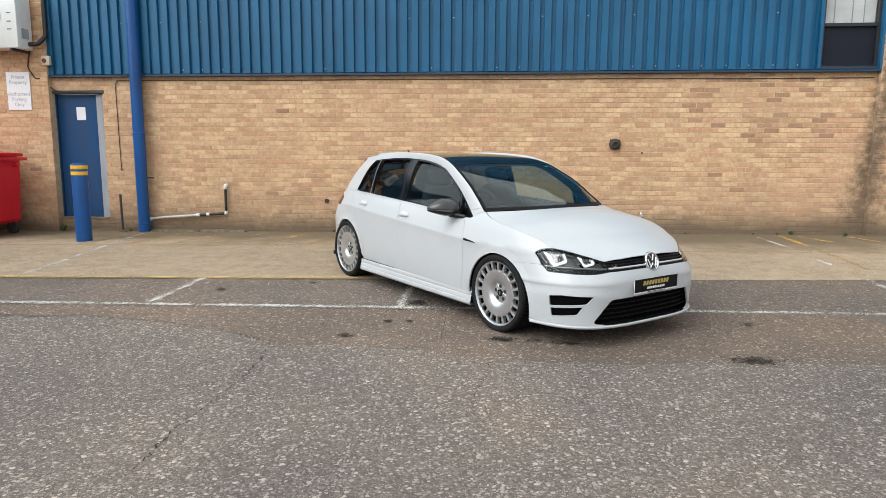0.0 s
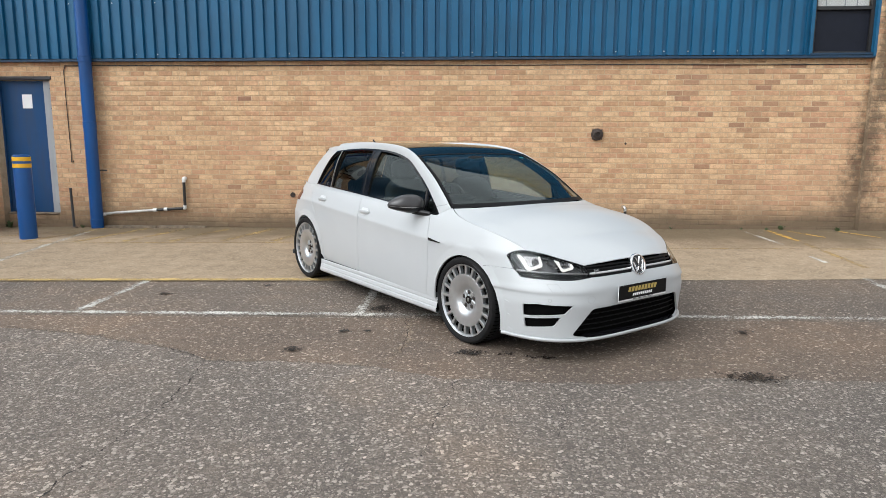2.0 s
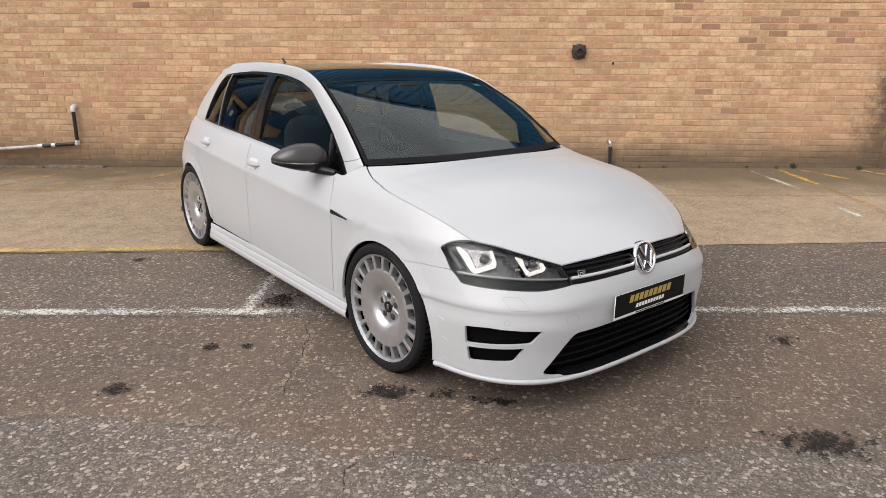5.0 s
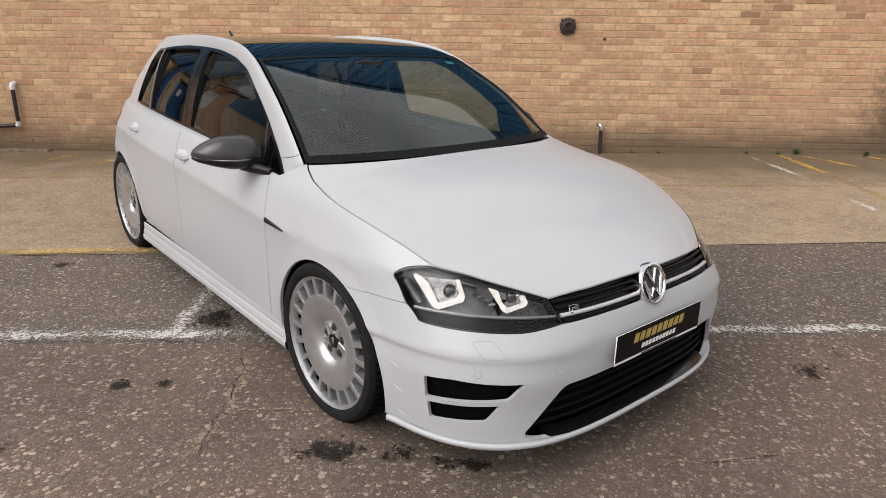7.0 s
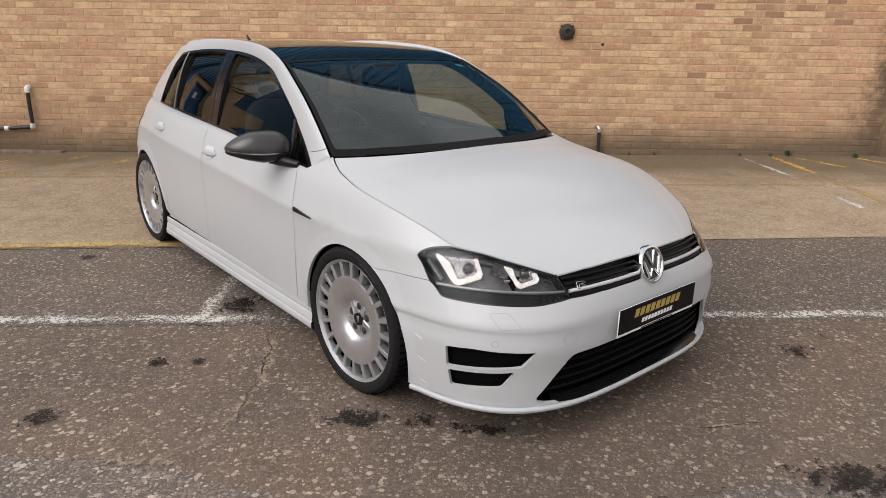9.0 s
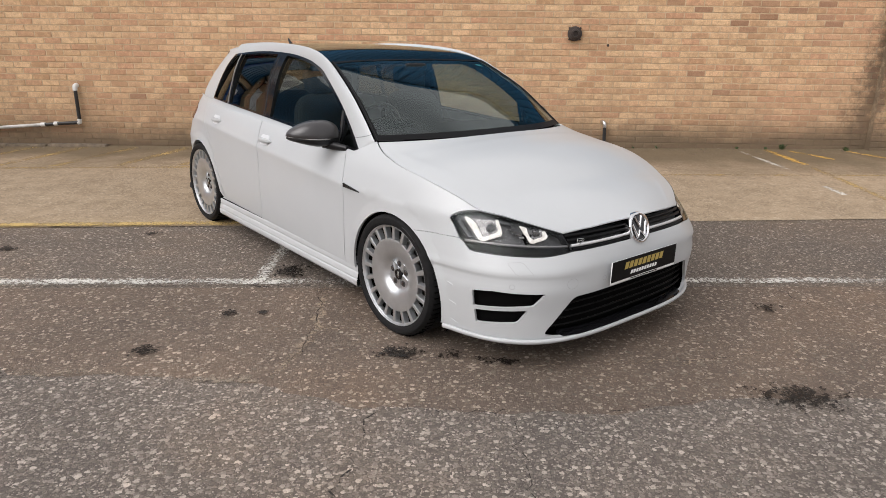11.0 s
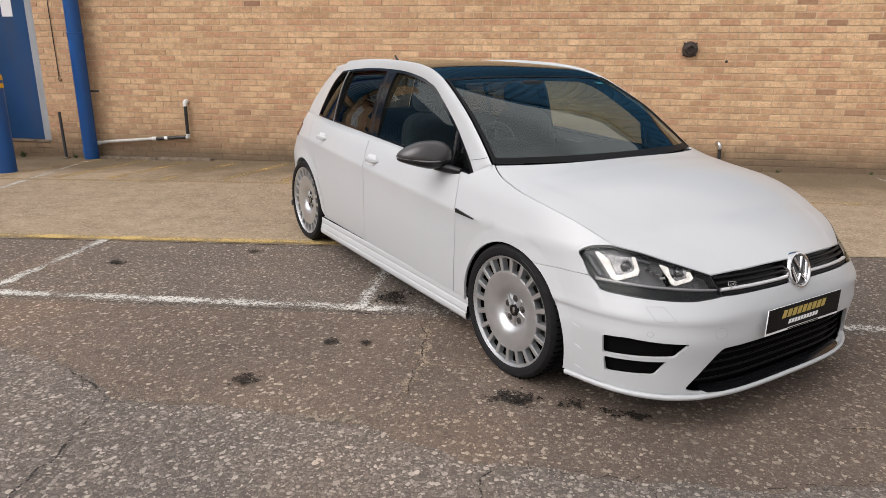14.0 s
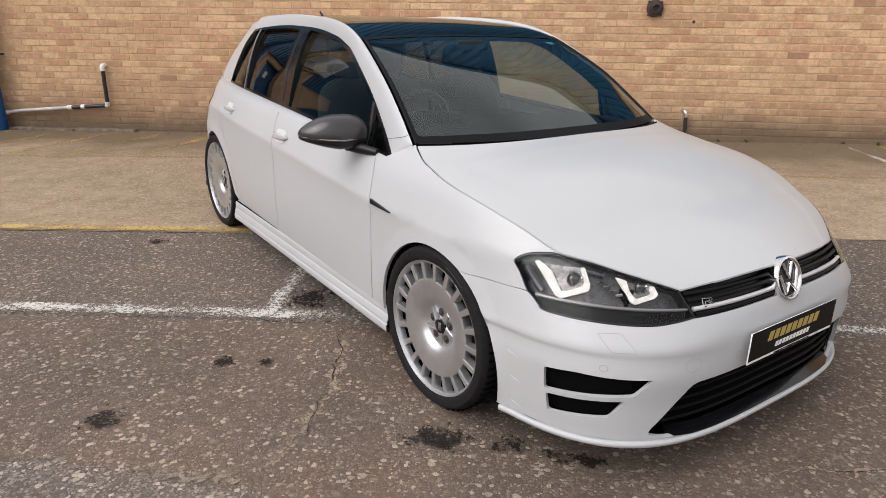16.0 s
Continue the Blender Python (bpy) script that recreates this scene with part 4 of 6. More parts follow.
# bumper, with its openings
EDGE = [at_x(x, z) for x, z in arc(AXLE_F, HUB_Z, ARCH_R, -14, math.degrees(math.atan2(0.598 - HUB_Z, 0.158)), 18)]
low = [at_x(0.365, 0.185)]
top = dense(flank([(0.19, 0.601), (0.309, 0.611), (0.456, 0.615)]), 0.02, False)[1:-1] + flowing(LAMP_BOT[::-1], 5)[1:]
half = low + EDGE + top
outline = half + flowing(GR_BOT, 6)[1:-1] + other(half)[::-1]
foot_l = [at_y(y, 0.185) for y in np.linspace(0.74, -0.74, 50)]
outline += foot_l
GRILLE_HOLE = rounded([at_y(-0.560, 0.212), at_y(-0.500, 0.1915), at_y(-0.30, 0.1885), at_y(0, 0.189), at_y(0.30, 0.1885), at_y(0.500, 0.1915), at_y(0.560, 0.212), at_y(0.435, 0.380), at_y(0.25, 0.386), at_y(0, 0.388), at_y(-0.25, 0.386), at_y(-0.435, 0.380)], 0.022, 3)
IN_UP = rounded([at_x(0.560, 0.326), at_y(-0.612, 0.351), at_y(-0.571, 0.408), at_y(-0.735, 0.413), at_x(0.559, 0.402)], 0.008, 3)
IN_LOW = rounded([at_x(0.570, 0.248), at_y(-0.660, 0.270), at_y(-0.629, 0.332), at_x(0.564, 0.311)], 0.010, 3)
cuts = [GRILLE_HOLE, IN_UP, IN_LOW, other(IN_UP), other(IN_LOW)]
cuts = [dense(c, 0.02) for c in cuts]


def bumper_form(u, z):
    """The nose with the raised strake between plate band and corner intakes."""
    x, y, zz = lower(u, z)
    side = abs(y)
    n = math.hypot(x, y) + 1e-6
    ridge = 0.0055 * math.exp(-((z - 0.492 + 0.02 * max(0, side - 0.6)) / (0.026 if z > 0.48 else 0.009)) ** 2) * min(1, max(0, (side - 0.30) / 0.25))
    dip = -0.0035 * math.exp(-((z - 0.450) / 0.032) ** 2) * min(1, max(0, (side - 0.25) / 0.2))
    k = 1 + (ridge + dip) / n
    return (x * k, y * k, zz)


bumper = part("front_bumper", panel("front_bumper", outline, bumper_form, CAR_WHITE, cuts, 0.013, 0.014, gap=0.0005), car)


def inset(name, hole, depth, mat, parent, label="", shape=lower, lift=0.0):
    return part(name, panel(name, dense(pulled_in(hole, -0.035 if name == "grille_backing" else -0.008), 0.02), shape, mat, step=0.04, depth=0.0, lift=-depth + lift, gap=0), parent, label)


inset("grille_backing", GRILLE_HOLE, 0.06, DULL, bumper)
for k, z in enumerate((0.238, 0.272, 0.306, 0.340, 0.374)):
    w = 0.55 - 0.10 * (z - 0.2) / 0.18 - 0.01
    line = [np.array(lower(*at_y(y, z))) - (0.03, 0, 0) for y in np.linspace(-w, w, 24)]
    part("grille_slat", tube("grille_slat", line, 0.0045, SLAT, 6), bumper)
for hole, far_side in ((IN_UP, 0), (IN_LOW, 0), (IN_UP, 1), (IN_LOW, 1)):
    inset("intake_panel", other(hole)[::-1] if far_side else hole, 0.030, DULL, bumper, "gloss black corner intake")

# splitter lip
def lip(s, t):
    y = -0.765 + 1.53 * s
    if s < 0.5:
        u = at_y(max(y, -0.74), 0.19)[0]
        u = at_x(0.385, 0.19)[0] + (UMID - at_x(0.385, 0.19)[0]) * s * 2
    else:
        u = 2 * UMID - (at_x(0.385, 0.19)[0] + (UMID - at_x(0.385, 0.19)[0]) * (1 - s) * 2)
    a = 2 * math.pi * t
    x, yy, _ = lower(u, 0.185)
    k = 1 + (0.006 + 0.014 * math.cos(a)) / math.hypot(x, yy)
    return (x * k, yy * k, 0.178 + 0.012 * math.copysign(abs(math.sin(a)) ** 0.7, math.sin(a)) + 0.004 * math.cos(a))


part("front_lip", grid_mesh("front_lip", lip, 72, 16, CAR_WHITE), bumper)


def lip_ledge(s, t):
    u0 = at_y(-0.490, 0.2)[0]
    x, y, _ = lower(u0 + (2 * UMID - 2 * u0) * s, 0.2)
    k = 1.008 - 0.048 * t - 0.014 * max(0.0, abs(2 * s - 1) - 0.8) / 0.2
    return (x * k, y * k, 0.1905 + 0.016 * t)


part("lip_ledge", grid_mesh("lip_ledge", lip_ledge, 40, 2, CAR_BLACK), bumper)

# a dark blade inside each intake
for sgn in (-1, 1):
    for (ya, za), (yb, zb) in (((0.585, 0.352), (0.560, 0.395)), ((0.640, 0.265), (0.605, 0.312))):
        line = [np.array(lower(*at_y(sgn * (ya + (yb - ya) * k / 4), za + (zb - za) * k / 4))) - (0.008, 0, 0) for k in range(5)]
        part("intake_blade", tube("intake_blade", line, 0.006, GREY_LENS, 6), bumper)

# small marks on the bumper: tow cover, washer covers, parking sensors
def disc_line(cy, cz, r, n=20):
    c = at_y(cy, cz)
    return [(c[0] + r * math.cos(2 * math.pi * i / n), c[1] + r * math.sin(2 * math.pi * i / n)) for i in range(n)]


SEAM = plain("panel_seam", (0.35, 0.35, 0.36), 0.5)
ring = disc_line(-0.451, 0.443, 0.024)
part("tow_cover", panel("tow_cover", ring, bumper_form, SEAM, [disc_line(-0.451, 0.443, 0.0225)], 0.05, 0.0, 0.0015, 0), bumper)
for y in (-0.687, -0.268, 0.268, 0.687):
    part("parking_sensor", panel("parking_sensor", disc_line(y, 0.440, 0.011), bumper_form, SEAM, [disc_line(y, 0.440, 0.009)], 0.05, 0.0, 0.0015, 0), bumper)
for s in (-1, 1):
    o = [at_y(s * y, z) for y, z in ((0.686, 0.540), (0.637, 0.545), (0.611, 0.494), (0.668, 0.491))]
    o = rounded(o, 0.01, 3)
    part("washer_cover", panel("washer_cover", o, bumper_form, SEAM, [pulled_in(o, 0.0016 if s < 0 else 0.0016)], 0.05, 0.0, 0.0015, 0), bumper)

# upper grille, emblem, plate
GR = flowing(GR_TOP, 6) + flowing(GR_BOT[::-1], 6)
grille = part("upper_grille", panel("upper_grille", GR, lower, TRIM, step=0.03, depth=0.0, lift=-0.030, gap=-0.004), car, "black slatted grille with a silver stripe")


def bar(name, z_of, r, mat, parent, half_w=0.435, back=0.012, flat=1.0):
    line = [np.array(lower(*at_y(y, z_of(y)))) - (back, 0, 0) for y in np.linspace(-half_w, half_w, 28)]
    me = tube(name, line, r, mat, 8)
    return part(name, me, parent)


bar("grille_slat", lambda y: 0.645 - 0.05 * y * y, 0.008, SLAT, grille, 0.432)
bar("grille_slat", lambda y: 0.627 - 0.05 * y * y, 0.008, SLAT, grille, 0.43)
bar("silver_stripe", lambda y: 0.608 - 0.045 * y * y, 0.0075, plain("silver_band", (0.60, 0.60, 0.61), 0.35, 0.4, 0.05), grille, 0.424, 0.004)
bar("grille_slat", lambda y: 0.593 - 0.045 * y * y, 0.007, SLAT, grille, 0.42, 0.010)
badge = part("grille_badge", box("grille_badge", (0.002, 0.042, 0.003), SLAT, 0, centre=(lower(*at_y(-0.37, 0.606))[0], -0.37, 0.606)), grille, "small chrome badge")
for stroke in (((-0.021, -0.008), (-0.017, 0.007), (0.004, 0.007), (0.008, 0.003), (0.004, 0.0), (-0.010, 0.0), (-0.012, -0.008)), ((-0.003, -0.001), (0.010, -0.008), (0.017, -0.008), (0.008, -0.001), (0.016, 0.003), (0.014, 0.007), (0.006, 0.007))):
    pts = [(lower(*at_y(-0.37 + dy, 0.618 + dz))[0] + 0.002, -0.37 + dy, 0.618 + dz) for dy, dz in stroke]
    part("badge_stroke", tube("badge_stroke", pts, 0.0011, SATIN, 6), badge)

EMBLEM = Matrix.Translation((0.850, -0.008, 0.626)) @ pose(0, 0, 0, 0, 72, 0)
emblem = part("emblem", revolve("emblem", [(0.0, 0.004), (0.056, 0.004), (0.058, 0.0)], CAR_BLACK, 40), car, "round chrome and black emblem", EMBLEM)
part("emblem_ring", revolve("emblem_ring", [(0.074, -0.02), (0.075, 0.002), (0.072, 0.010), (0.066, 0.012), (0.062, 0.009), (0.060, 0.003)], CHROME, 48), emblem)
for pts in (((-0.050, -0.024), (-0.002, 0.0), (-0.050, 0.024)), ((-0.020, -0.050), (0.044, -0.026), (0.016, -0.004)), ((-0.020, 0.050), (0.044, 0.026), (0.016, 0.004))):
    part("emblem_stroke", tube("emblem_stroke", [(p[0], p[1], 0.006) for p in pts], 0.0070, CHROME, 8), emblem)

plate = part("plate", box("plate", (0.005, 0.502, 0.108), WHITE_PRINT, 0.002, 1, (0.903, -0.006, 0.461)), car, "black show plate with gold and white print bars")
part("plate_face", box("plate_face", (0.003, 0.4985, 0.097), SLAT, 0.001, 1, (0.9055, -0.006, 0.4665)), plate)
for y0, n, z, w, h, mt in ((-0.142, 9, 0.482, 0.0235, 0.032, GOLD), (-0.100, 10, 0.444, 0.0145, 0.017, WHITE_PRINT)):
    for i in range(n):
        bm = bmesh.new()
        bmesh.ops.create_cube(bm, size=1)
        for v in bm.verts:
            v.co = Vector((0.9075 + v.co.x * 0.001, -0.006 + y0 + i * w * 1.42 + v.co.y * w * 1.05 + v.co.z * h * 0.25, z + v.co.z * h))
        part("print_bar", from_bm("print_bar", bm, mt), plate)
part("print_bar", box("print_bar", (0.001, 0.21, 0.004), CAR_BLACK, 0, centre=(0.9060, -0.006, 0.4125)), plate)


# head lamps
LAMP_GREY = plain("lamp_bezel", (0.085, 0.085, 0.088), 0.3, 0.5, 0.35, 30)
BOWL = plain("lamp_silver", (0.24, 0.235, 0.235), 0.28, 0.9, 0.5, 45)
LENS_DARK = plain("projector_lens", (0.16, 0.16, 0.165), 0.12, 0.8, 0.15, 30)


def lamp(flip):
    L = LAMP
    form = (lambda u, z: lower(u, z))
    housing = part("headlamp", panel("headlamp", L, form, LAMP_GREY, step=0.03, depth=0.0, lift=-0.045, gap=-0.003, flip=flip), car, "head lamp with glowing white running lights")
    strip_ = [at_y(y, 0.609 - 0.030 * (y + 0.76)) for y in np.linspace(-0.762, -0.432, 16)]
    base_ = dense(strip_ + flowing(LAMP_BOT, 5), 0.02)
    part("lamp_base", panel("lamp_base", base_, form, SLAT, step=0.03, depth=0.0, lift=-0.020, gap=0.0, flip=flip), housing)
    part("lamp_wall", panel("lamp_wall", L, form, CAR_BLACK, [pulled_in(L, 0.006)], 0.03, 0.05, 0.0, 0.0015, flip), housing)
    part("lamp_glass", panel("lamp_glass", L, form, GLASS_LAMP, step=0.03, depth=0.0, lift=0.001, gap=0.005, flip=flip), housing).visible_shadow = False

    def on(y, z, d):
        p = np.array(lower(*at_y(y, z)))
        q = np.array([p[0], p[1] * 0.8, 0.2])
        q = q / np.linalg.norm(q)
        p = p - q * d
        return (p[0], -p[1] if flip else p[1], p[2])

    shapes = (
        (((0.449, 0.705), (0.459, 0.712), (0.474, 0.706), (0.504, 0.683), (0.522, 0.658), (0.537, 0.636), (0.549, 0.635), (0.595, 0.655), (0.602, 0.666), (0.587, 0.706), (0.600, 0.708), (0.620, 0.661), (0.615, 0.646), (0.541, 0.615), (0.524, 0.619)), ((0.462, 0.708), (0.598, 0.709), (0.615, 0.656), (0.540, 0.620)), (-0.682, 0.665), (-0.663, 0.672)),
        (((0.690, 0.686), (0.721, 0.678), (0.728, 0.656), (0.737, 0.642), (0.748, 0.635), (0.784, 0.645), (0.792, 0.651), (0.786, 0.666), (0.801, 0.665), (0.810, 0.646), (0.803, 0.638), (0.744, 0.621), (0.733, 0.627)), ((0.700, 0.682), (0.798, 0.666), (0.805, 0.644), (0.741, 0.626)), (-0.535, 0.655), (-0.520, 0.658)),
    )
    for glow, bowl, eye_, glint in shapes:
        part("lamp_bowl", panel("lamp_bowl", dense(bowl, 0.012), form, BOWL, step=0.02, depth=0.0, lift=-0.032, gap=0, flip=flip), housing)
        part("running_light", panel("running_light", rounded(glow, 0.003, 2), form, GLOW, step=0.01, depth=0.012, lift=-0.016, gap=0, flip=flip), housing, "glowing white running light")
        for (cy, cz), r_, mt in ((eye_, 1.25, LENS_DARK), (glint, 0.5, CHROME)):
            me = revolve("projector", [(0.0, 0.008 * r_), (0.009 * r_, 0.007 * r_), (0.014 * r_, 0.001), (0.017 * r_, 0.003), (0.018 * r_, 0.0), (0.017 * r_, -0.01)], mt, 24)
            part("projector", me, housing, at=Matrix.Translation(Vector(on(cy, cz, 0.028 if r_ > 1 else 0.020))) @ pose(0, 0, 0, 0, 80, -30 if not flip else 30))
    for k in range(4):
        mid = [on(y - 0.009 * k, z + 0.010 * k, 0.026) for y, z in ((-0.608, 0.634), (-0.592, 0.637))]
        part("lamp_reflector", tube("lamp_reflector", mid, 0.0045, SATIN if k == 0 else BOWL, 6), housing)
    brow = [on(y, z, 0.030) for y, z in ((-0.655, 0.694), (-0.635, 0.689), (-0.615, 0.683))]
    part("lamp_reflector", tube("lamp_reflector", brow, 0.009, GREY_LENS, 8), housing)
    sil = [on(y, 0.609 - 0.030 * (y + 0.76), 0.012) for y in np.linspace(-0.760, -0.437, 20)]
    part("lamp_strip", tube("lamp_strip", sil, [0.0062 - 0.0015 * i / 19 for i in range(20)], plain("lamp_trim", (0.30, 0.295, 0.295), 0.35, 0.6, 0.1), 8), housing)
    side = flowing([on(y, z, 0.016) for y, z in ((-0.757, 0.684), (-0.752, 0.65), (-0.748, 0.622))], 4)
    part("side_reflector", tube("side_reflector", side, 0.012, GREY_LENS, 8), housing)


both(lamp)

# hood
HL = flowing(HOOD_LINE, 6)
HL3 = [np.array(lower(*at_x(x, z))) for x, z in HL] + [np.array(lower(*p)) for p in flowing(LAMP_TOP, 6)[1:]]
HLEN = np.cumsum([0] + [np.linalg.norm(b - a) for a, b in zip(HL3, HL3[1:])])


def hood_edge(t):
    s = t * HLEN[-1]
    return np.array([np.interp(s, HLEN, [p[i] for p in HL3]) for i in range(3)])


CROWN = curve((0.0, 0.021), (0.1, 0.054), (0.2, 0.073), (0.4, 0.084), (0.6, 0.076), (0.8, 0.055), (1.0, 0.029))


CREST = curve((0.0, 0.965), (0.075, 0.935), (0.25, 0.870), (0.42, 0.845), (0.56, 0.818), (0.70, 0.790), (1.0, 0.74))


def hood(t, v):
    """Bonnet skin: t from the cowl to the nose, v from the near edge (-1) to the far one."""
    e = hood_edge(t)
    w = 1 - abs(v) ** 2.2
    fwd = 0.205 * (1 - t) ** 2.5 * (1 - abs(v) ** 3.2) + 0.072 * t ** 2.5 * (1 - v * v)
    z = e[2] + CROWN(t) * w
    # a crease along each side, with a shallow hollow inside it
    d = (CREST(t) - abs(v)) / 0.07
    if d > 0:
        z -= 0.0021 * d * math.exp(1 - d) * min(1.0, t * 3)
    return (e[0] + fwd, v * abs(e[1]), z)


def hood_skin(s, q):
    v = (2 * q - 1) * 0.9928
    return hood(s, v)


bm = bmesh.new()
nu, nv = 44, 120
grid = [[bm.verts.new(hood_skin(i / nu, j / nv)) for j in range(nv + 1)] for i in range(nu + 1)]
for i in range(nu):
    for j in range(nv):
        bm.faces.new((grid[i][j], grid[i + 1][j], grid[i + 1][j + 1], grid[i][j + 1]))
rim = [e for e in bm.edges if len(e.link_faces) == 1]
r = bmesh.ops.extrude_edge_only(bm, edges=rim)
for v in r["geom"]:
    if isinstance(v, bmesh.types.BMVert):
        v.co.z -= 0.006
bonnet = part("bonnet", from_bm("bonnet", bm, CAR_WHITE, 40), car)

for s in (1, -1):
    # matt black strip sunk in the shut line, standing in for its shade
    line = [p * (1, s, 1) + (0, 0.006 * s, -0.009) for p in HL3]
    part("bonnet_seal", tube("bonnet_seal", line, 0.0045, DULL, 6), bonnet)
    for k, (x, z) in enumerate(((0.421, 0.409), (0.433, 0.320), (0.435, 0.226))):
        pts = [np.array(lower(*at_x(x + 0.018 * i, z - 0.006 * i))) * (1, s, 1) for i in range(3)]
        part("corner_fin", tube("corner_fin", pts, [0.001, 0.003, 0.001], CAR_WHITE, 8), bumper)

# glasshouse
GH = curve((0.84, 0.756), (0.88, 0.743), (0.95, 0.714), (1.05, 0.688), (1.15, 0.658), (1.25, 0.618), (1.32, 0.575), (1.37, 0.53))


def cabin(x, z):
    t = max(0.0, -1.5 - x)
    q = max(0.0, -2.25 - x)
    k = 0.085 + 0.415 * min(1.2, max(0.0, (z - 0.95) / 0.35)) ** 2
    return (x, -GH(z) * (1 - 0.045 * t * t - k * q * q), z)


WIN = [(-0.396, 0.868), (-0.45, 0.869)] + [(x, 0.8735 + 0.068 * (-0.49 - x) - 0.010 * (-0.49 - x) ** 2) for x in np.arange(-0.52, -2.62, -0.07)]
WIN_BACK = flowing([(-2.655, 0.976), (-2.61, 1.05), (-2.555, 1.14), (-2.485, 1.235), (-2.405, 1.303)], 5)
WIN_TOP = flowing([(-2.385, 1.314), (-2.08, 1.338), (-1.79, 1.347), (-1.44, 1.338), (-1.20, 1.312), (-1.085, 1.288), (-0.97, 1.254), (-0.785, 1.159), (-0.64, 1.068), (-0.499, 0.955), (-0.42, 0.897), (-0.398, 0.878)], 5)
WINDOW = WIN + WIN_BACK + WIN_TOP[:-1]
WINDOW = dense(WINDOW, 0.03)


def pane_form(x, z):
    """The side glass, leaning in a little more than its frame."""
    p = cabin(x, z)
    return (p[0], p[1] + 0.024 * min(1.0, max(0.0, (z - 0.90) / 0.42)), p[2])


def cut_window(x0, x1, inset_d=0.016):
    """The piece of the window band between two lengths."""
    P = pulled_in(WINDOW, inset_d)
    out = []
    for i, p in enumerate(P):
        q = P[(i + 1) % len(P)]
        if x0 <= p[0] <= x1:
            out.append(p)
        for xc in sorted((x0, x1), key=lambda c: abs(c - p[0])):
            if (p[0] - xc) * (q[0] - xc) < 0:
                t = (xc - p[0]) / (q[0] - p[0])
                out.append((xc, p[1] + (q[1] - p[1]) * t))
    return dense(out, 0.03)


def glasshouse(flip):
    frame_ = part("window_frame", panel("window_frame", WINDOW, cabin, CAR_BLACK, [cut_window(-1.52, -0.655), cut_window(-2.246, -1.655), cut_window(-2.80, -2.268), cut_window(-0.60, -0.435)], 0.05, 0.02, 0.003, 0.001, flip), car, "gloss black window surround")
    for nm, x0, x1, mt in (("front_window", -1.525, -0.65, GLASS_SIDE), ("rear_window", -2.251, -1.65, GLASS_DARK), ("quarter_window", -2.8, -2.263, GLASS_DARK), ("corner_window", -0.605, -0.43, GLASS_SIDE)):
        ob = part(nm, panel(nm, cut_window(x0, x1, 0.013), pane_form, mt, step=0.05, depth=0.0, lift=-0.003, gap=0, flip=flip), car)
        ob.visible_shadow = False
    # bright line on the pillar
    dv = [np.array(cabin(-0.638 + 0.020 * k / 5, 1.062 - 0.185 * k / 5)) * (1, -1 if flip else 1, 1) for k in range(6)]
    part("window_divider", tube("window_divider", dv, 0.011, TRIM, 8), frame_)
    s = -1 if flip else 1
    for x, dx in ((-1.585, -0.035), (-2.257, 0.0)):
        pts = []
        for k in range(8):
            z = 0.955 + (1.318 - 0.955) * k / 7
            p = cabin(x + dx * k / 7 - 0.02 * (1 - k / 7), z)
            pts.append((p[0], (p[1] - 0.004) * s, p[2]))
        part("pillar_trim", tube("pillar_trim", pts, 0.004, CAR_BLACK if x > -2 else DISC, 6), frame_)

    # roof rail with front and rear pillars
    A = [np.array(cabin(x, z)) for x, z in dense(WIN_TOP[::-1], 0.03, False)]
    def rail(i, t):
        a = A[i]
        x = A[i][0]
        b = np.array(edge_at(min(-0.27, x * 0.985 + 0.165 - 0.20 * min(1, max(0, (-0.42 - x) / 1.2)))))
        k = min(1.0, i / 9.0)
        c = np.array([(a[0] + b[0]) / 2, -max(abs(a[1]), abs(b[1])) * 0.3 - abs(a[1] + b[1]) * 0.35 - 0.006, max(a[2], b[2]) * 0.3 + (a[2] + b[2]) * 0.35 + 0.008 + 0.020 * min(1, max(0, (-0.75 - x) / 0.4))])
        c = (a + b) / 2 * (1 - k) + c * k
        p = a * (1 - t) ** 2 + c * (2 * t * (1 - t)) + b * t * t
        return p + np.array([0.0, 0.0, 0.085 * t * t * (1 - t) * k])

    def foot(q, t):
        # flows from the wing up into the pillar
        top_ = rail(0, t)
        x0, z0 = -0.425 + 0.150 * t, 0.800 + 0.085 * t
        w1 = np.array(lower(*at_x(top_[0], top_[2])))
        w = np.array(lower(*at_x(x0 + (top_[0] - x0) * q, z0 + (top_[2] - z0) * q)))
        return w + (top_ - w1) * q ** 2.4 + np.array([0, 0.002 * (1 - 4 * q), 0]) * (q < 0.25)
    nv, nf = 9, 8
    n = len(A) + nf
    rows_ = [[foot(k / nf, j / nv) for j in range(nv + 1)] for k in range(nf)] + [[rail(i, j / nv) for j in range(nv + 1)] for i in range(len(A))]
    verts = [p * (1, s, 1) for r_ in rows_ for p in r_]
    inner = [(p * (1, s, 1)) * (1, 0.955, 1) + (0, 0, -0.018) for r_ in rows_[nf:] for p in r_]
    faces = [(i * (nv + 1) + j, i * (nv + 1) + j + 1, (i + 1) * (nv + 1) + j + 1, (i + 1) * (nv + 1) + j) for i in range(n - 1) for j in range(nv)]
    if not flip:
        faces = [f[::-1] for f in faces]
    rl = part("roof_rail", mesh_of("roof_rail", verts, [f[::-1] for f in faces], CAR_WHITE, True), car)
    # fine joint across the foot of the front pillar
    seam = []
